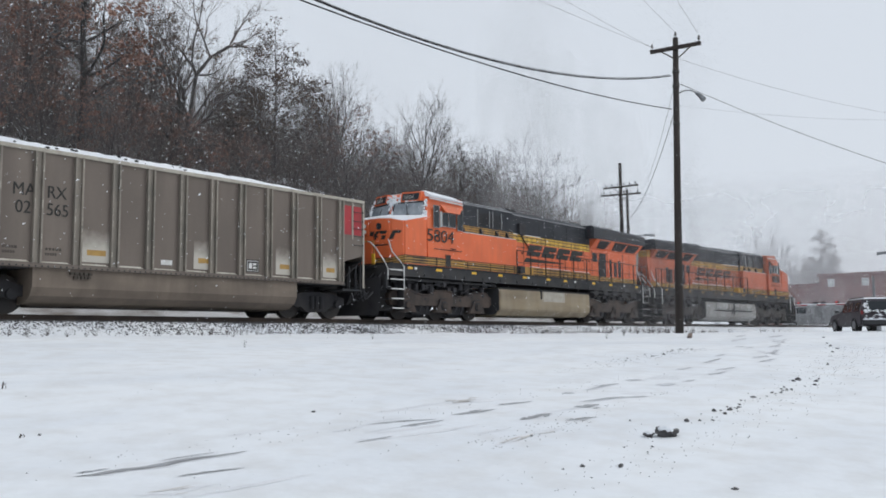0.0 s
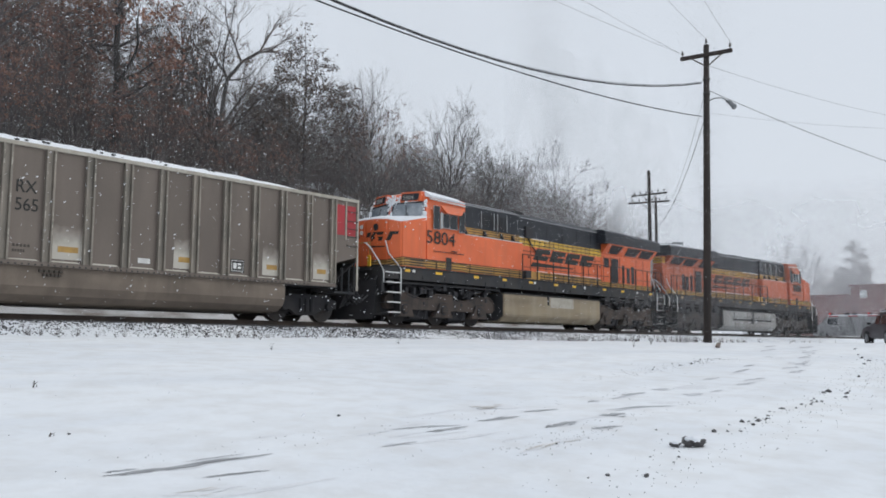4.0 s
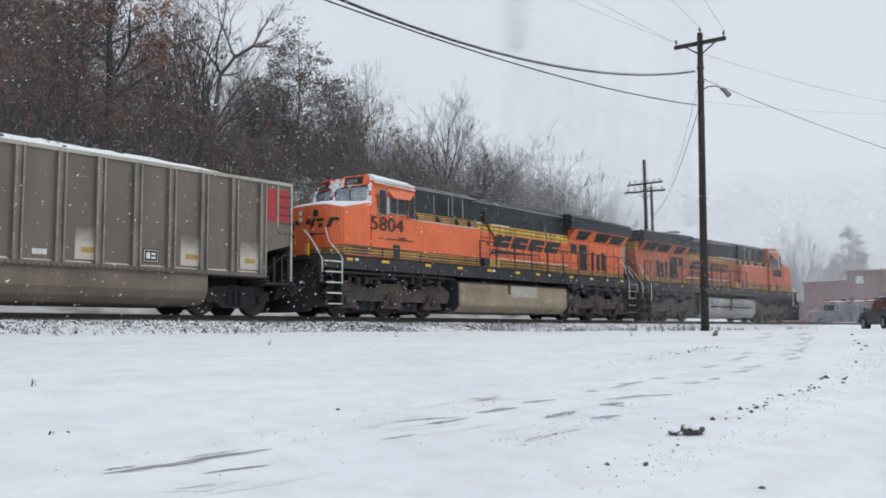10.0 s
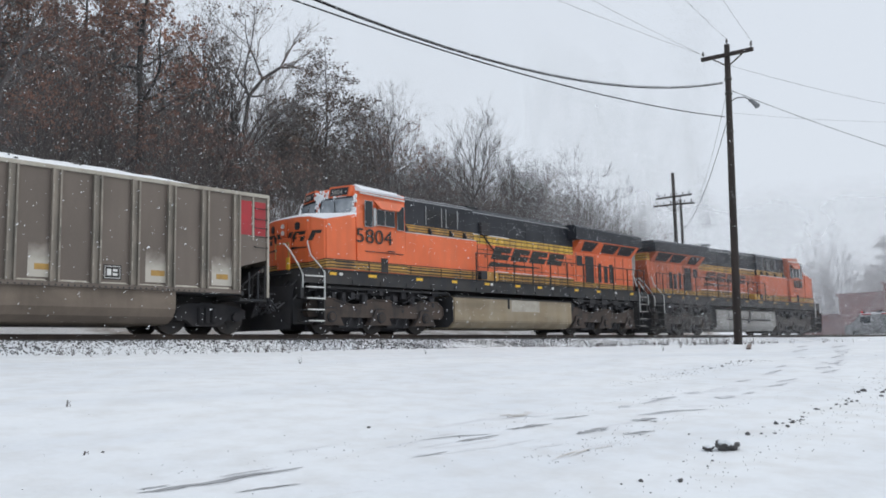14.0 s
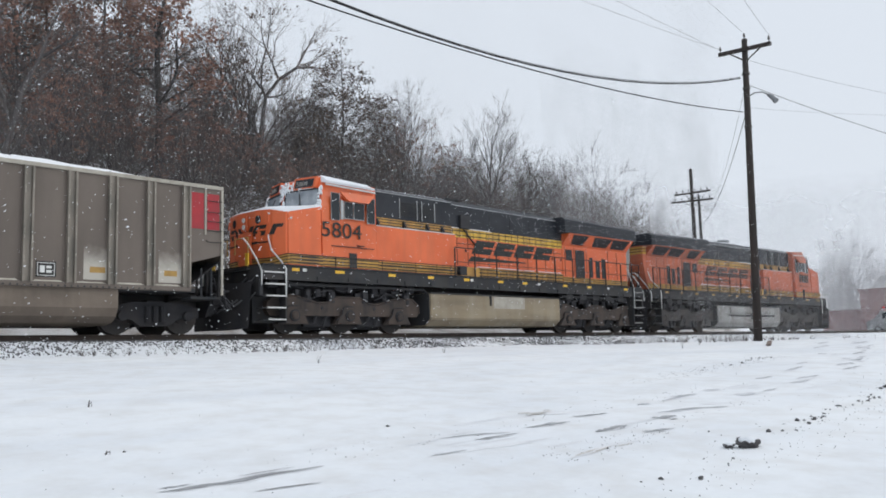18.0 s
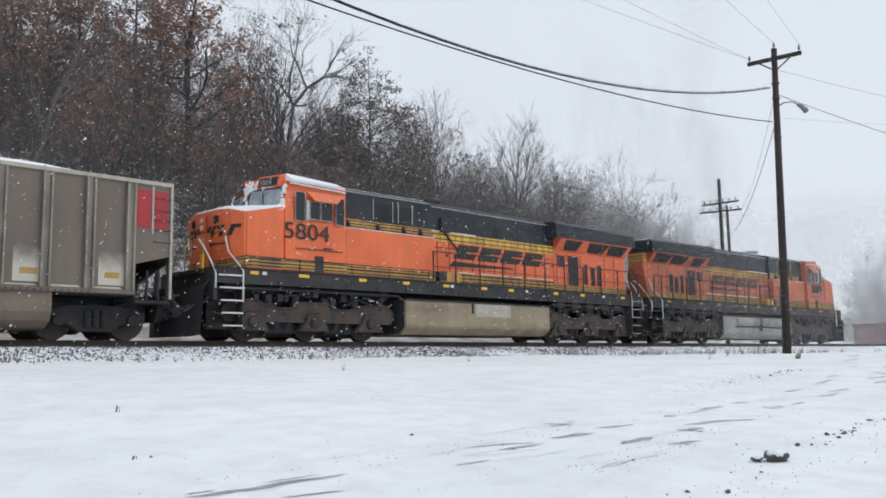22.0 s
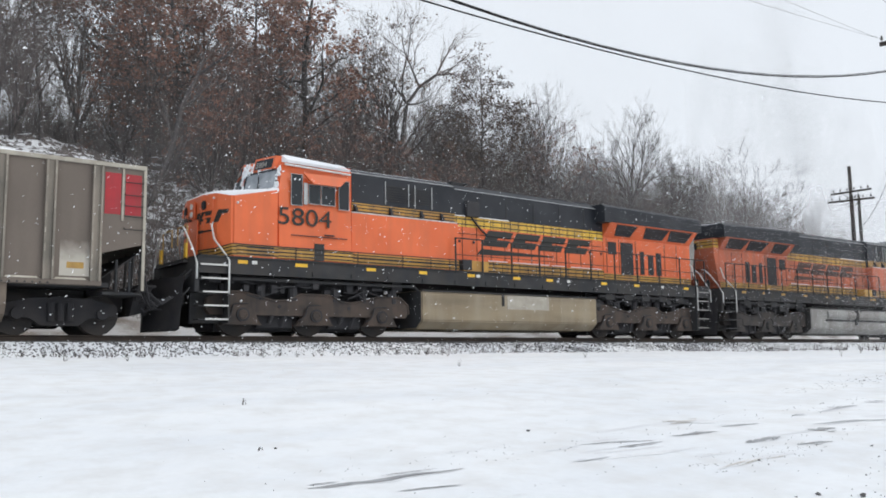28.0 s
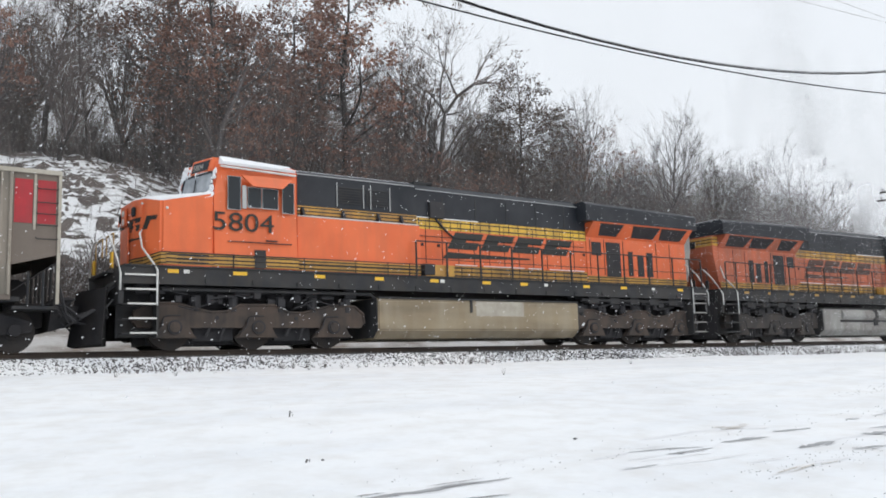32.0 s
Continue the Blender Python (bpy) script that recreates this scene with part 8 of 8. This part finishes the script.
# ---------------------------------------------------------------- falling snow
FLAKE = bpy.data.materials.new("snowflake")
FLAKE.use_nodes = True
fn = FLAKE.node_tree
fn.nodes.clear()
f_out, f_mix = fn.nodes.new("ShaderNodeOutputMaterial"), fn.nodes.new("ShaderNodeMixShader")
f_dif, f_tra = fn.nodes.new("ShaderNodeBsdfDiffuse"), fn.nodes.new("ShaderNodeBsdfTranslucent")
f_dif.inputs[0].default_value = f_tra.inputs[0].default_value = (0.93, 0.94, 0.96, 1)
f_mix.inputs[0].default_value = 0.5
fn.links.new(f_dif.outputs[0], f_mix.inputs[1])
fn.links.new(f_tra.outputs[0], f_mix.inputs[2])
fn.links.new(f_mix.outputs[0], f_out.inputs[0])


def snowfall(seed, count, v, xr, yr, zr, r0, r1):
    """Loose flakes in one drifting sheet."""
    rs = np.random.RandomState(seed)
    t = rs.uniform(-2, 34, count)
    c = np.stack([rs.uniform(*xr, count) - v[0] * t, rs.uniform(*yr, count), rs.uniform(*zr, count) - v[2] * t], 1)
    r = rs.uniform(r0, r1, count)[:, None]
    tet = np.array([(1, 0.3, -0.4), (-0.7, 0.8, -0.3), (-0.4, -1, -0.2), (0.1, 0, 0.9)])
    tri = np.array([(0, 2, 1), (0, 1, 3), (1, 2, 3), (2, 0, 3)])
    st = rs.uniform(0.6, 1.4, (count, 1, 3)) * rs.choice([-1, 1], (count, 1, 3)) * np.array((1.3, 1.0, 0.9))
    shape = tet[None] * st
    fall = np.array(v) / np.linalg.norm(v)
    shape = shape + (shape @ fall)[:, :, None] * fall * rs.uniform(0.2, 1.6, (count, 1, 1))
    vs = (c[:, None, :] + r[:, None, :] * shape).reshape(-1, 3)
    fs = (tri[None] + (np.arange(count) * 4)[:, None, None]).reshape(-1, 3)
    return tagged(new("falling_snow", raw_mesh("falling_snow", vs, fs, FLAKE)), "loose snowflakes drifting down through the air", "snowfall", kind="stuff")


WINDS = [(-0.75, 0.0, -1.05), (-0.85, 0.0, -1.15), (-0.8, 0.0, -1.1)]


def specks(name, label, category, seed, c, r0, r1, material):
    """Fine flat specks at the given centres, turned every way."""
    rs = np.random.RandomState(seed)
    n = len(c)
    a, b = rs.normal(size=(n, 3)), rs.normal(size=(n, 3))
    a /= np.linalg.norm(a, axis=1)[:, None]
    b = np.cross(a, b)
    b /= np.linalg.norm(b, axis=1)[:, None]
    r = rs.uniform(r0, r1, n)[:, None]
    vs = np.stack([c + a * r, c - a * r * 0.5 + b * r * 0.87, c - a * r * 0.5 - b * r * 0.87], 1).reshape(-1, 3)
    return tagged(new(name, raw_mesh(name, vs, np.arange(n * 3).reshape(-1, 3), material)), label, category, kind="stuff")


def haze_flecks(seed, n, label, az, d, el, r0, r1):
    """Enlarged snow specks added as haze between two distances, over a span of bearings."""
    rs = np.random.RandomState(seed)
    t, a, r, h = rs.uniform(-1, 33, n), np.radians(rs.uniform(*az, n)), rs.uniform(*d, n), np.tan(np.radians(rs.uniform(*el, n)))
    c = np.stack([r * np.sin(a) - DRIFT[0] * t, r * np.cos(a), 1.5 + r * h - DRIFT[2] * t], 1)
    return specks("haze_specks", label, "snowfall", seed, c, r0, r1, FLAKE), DRIFT


def exhaust(seed, n):
    """A ragged column of thin smoke that widens as it climbs from the stack."""
    rs = np.random.RandomState(seed)
    h = 22 * rs.uniform(0, 1, n) ** 1.15
    w = 0.3 + 0.06 * h
    c = np.stack([0.7 * np.sin(h * 0.45 + seed) + rs.normal(0, 1, n) * w, rs.normal(0, 1, n) * w, h], 1)
    return specks("exhaust_smoke", "thin grey exhaust rising from the locomotive stack", "smoke", seed, c, 0.005, 0.010, SOOT)


SOOT = mat("thin_exhaust", (0.10, 0.10, 0.10), 1.0, bump=0)
DRIFT = (-0.12, 0.0, -0.10)
SNOWFALL = [(snowfall(1, 10000, WINDS[0], (0, 14), (2.5, 9), (-0.5, 6), 0.0022, 0.0055), WINDS[0]),
            (snowfall(2, 32000, WINDS[1], (2, 50), (8, 20), (0.5, 13), 0.005, 0.0105), WINDS[1]),
            (snowfall(3, 28000, WINDS[2], (2, 100), (24, 33), (2, 24), 0.010, 0.017), WINDS[2]),
            haze_flecks(4, 80000, "snow specks added as haze over the distant crossing", (62, 84), (66, 100), (-1, 9), 0.014, 0.024),
            haze_flecks(9, 50000, "snow specks added as haze before the rear locomotive", (54, 76), (40, 46), (-1, 8), 0.006, 0.010),
            haze_flecks(6, 50000, "snow specks added as haze before the wood", (4, 62), (31, 36), (6, 20), 0.006, 0.011)]


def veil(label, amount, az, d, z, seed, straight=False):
    """A wavering translucent sheet added to paint haze over what lies behind, thicker and thinner in patches, that
    thins out towards its rim.
    """
    m = bpy.data.materials.new("painted_haze")
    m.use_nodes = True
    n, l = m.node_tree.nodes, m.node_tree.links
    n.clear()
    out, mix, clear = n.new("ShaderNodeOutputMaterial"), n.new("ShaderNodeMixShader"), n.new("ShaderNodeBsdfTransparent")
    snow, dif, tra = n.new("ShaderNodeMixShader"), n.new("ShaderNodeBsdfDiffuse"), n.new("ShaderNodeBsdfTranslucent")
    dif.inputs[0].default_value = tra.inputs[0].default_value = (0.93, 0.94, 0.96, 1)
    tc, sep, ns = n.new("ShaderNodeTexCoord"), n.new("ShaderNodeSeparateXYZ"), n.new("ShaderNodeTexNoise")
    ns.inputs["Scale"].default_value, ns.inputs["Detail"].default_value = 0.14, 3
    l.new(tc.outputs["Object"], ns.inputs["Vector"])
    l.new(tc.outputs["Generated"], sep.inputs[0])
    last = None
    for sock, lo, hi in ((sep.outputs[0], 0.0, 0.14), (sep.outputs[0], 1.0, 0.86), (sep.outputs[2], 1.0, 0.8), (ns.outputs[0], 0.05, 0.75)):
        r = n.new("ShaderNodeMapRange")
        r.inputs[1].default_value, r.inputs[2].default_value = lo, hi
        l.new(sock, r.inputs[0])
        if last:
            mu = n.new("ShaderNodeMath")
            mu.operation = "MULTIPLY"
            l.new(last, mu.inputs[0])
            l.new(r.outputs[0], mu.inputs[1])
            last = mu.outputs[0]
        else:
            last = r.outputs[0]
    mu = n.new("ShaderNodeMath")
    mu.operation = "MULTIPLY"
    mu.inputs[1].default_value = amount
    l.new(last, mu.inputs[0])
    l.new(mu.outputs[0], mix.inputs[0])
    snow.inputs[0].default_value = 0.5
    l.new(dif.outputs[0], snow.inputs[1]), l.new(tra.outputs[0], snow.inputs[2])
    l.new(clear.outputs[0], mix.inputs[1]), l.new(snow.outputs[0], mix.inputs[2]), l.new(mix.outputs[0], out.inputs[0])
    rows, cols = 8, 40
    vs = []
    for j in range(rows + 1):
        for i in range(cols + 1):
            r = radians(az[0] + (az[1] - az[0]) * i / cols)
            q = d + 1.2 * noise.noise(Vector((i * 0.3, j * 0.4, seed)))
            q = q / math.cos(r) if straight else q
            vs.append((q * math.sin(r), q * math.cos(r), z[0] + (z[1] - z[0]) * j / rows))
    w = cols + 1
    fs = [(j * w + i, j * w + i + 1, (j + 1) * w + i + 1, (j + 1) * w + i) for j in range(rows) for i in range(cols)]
    tagged(new("haze_sheet", raw_mesh("haze_sheet", vs, fs, m, True)), label, "snow haze", kind="stuff")


veil("thin translucent sheet standing in for haze before the wood", 0.06, (-8, 63), 26.6, (2, 30), 1, True)
veil("translucent sheet standing in for haze before the far trees", 0.06, (42, 63), 27.2, (2.2, 22), 2, True)
veil("translucent sheet standing in for haze round the end of the wood", 0.30, (53.5, 65), 28.0, (2.2, 20), 3, True)
veil("translucent sheet standing in for haze before the rear locomotive", 0.075, (60.5, 76), 18.4, (1.2, 11), 6, True)
veil("translucent sheet standing in for haze over the crossing", 0.24, (66, 92), 92.0, (1.5, 18), 4)
veil("translucent sheet standing in for haze behind the brick buildings", 0.55, (60, 92), 116.0, (1.5, 22), 5)
EXHAUST = [(exhaust(7, 70000), A_X + 2.2, 0.75), (exhaust(8, 60000), B_X - 2.2, 0.12)]


def travel(t):
    """How far the train has rolled along the track after t seconds."""
    return -1.31203e-06 * t ** 4 + 3.4462e-05 * t ** 3 - 5.17692e-03 * t ** 2 - 0.360648 * t


def motions():
    steps = [0.5 * k for k in range(65)]
    walk(LOCO_A, [(t, pose(A_X + travel(t), TRACK_Y, RAIL_Z)) for t in steps])
    walk(LOCO_B, [(t, on_track(B_X + travel(t), 180)) for t in steps])
    walk(GONDOLA, [(t, pose(G_X + travel(t), TRACK_Y, RAIL_Z)) for t in steps])
    for w, (x, y, z), r, way in WHEELS:
        walk(w, [(t, pose(x, y, z, 0, math.degrees(way * travel(t) / r), 0)) for t in steps])

    for sheet, (vx, vy, vz) in SNOWFALL:
        walk(sheet, [(t, pose(vx * t, vy * t, vz * t)) for t in range(0, 33, 2)])
    for smoke, x, rise in EXHAUST:
        walk(smoke, [(t, pose(x + travel(t), TRACK_Y, RAIL_Z + 4.4 + rise * t)) for t in range(0, 33, 2)])


motions()
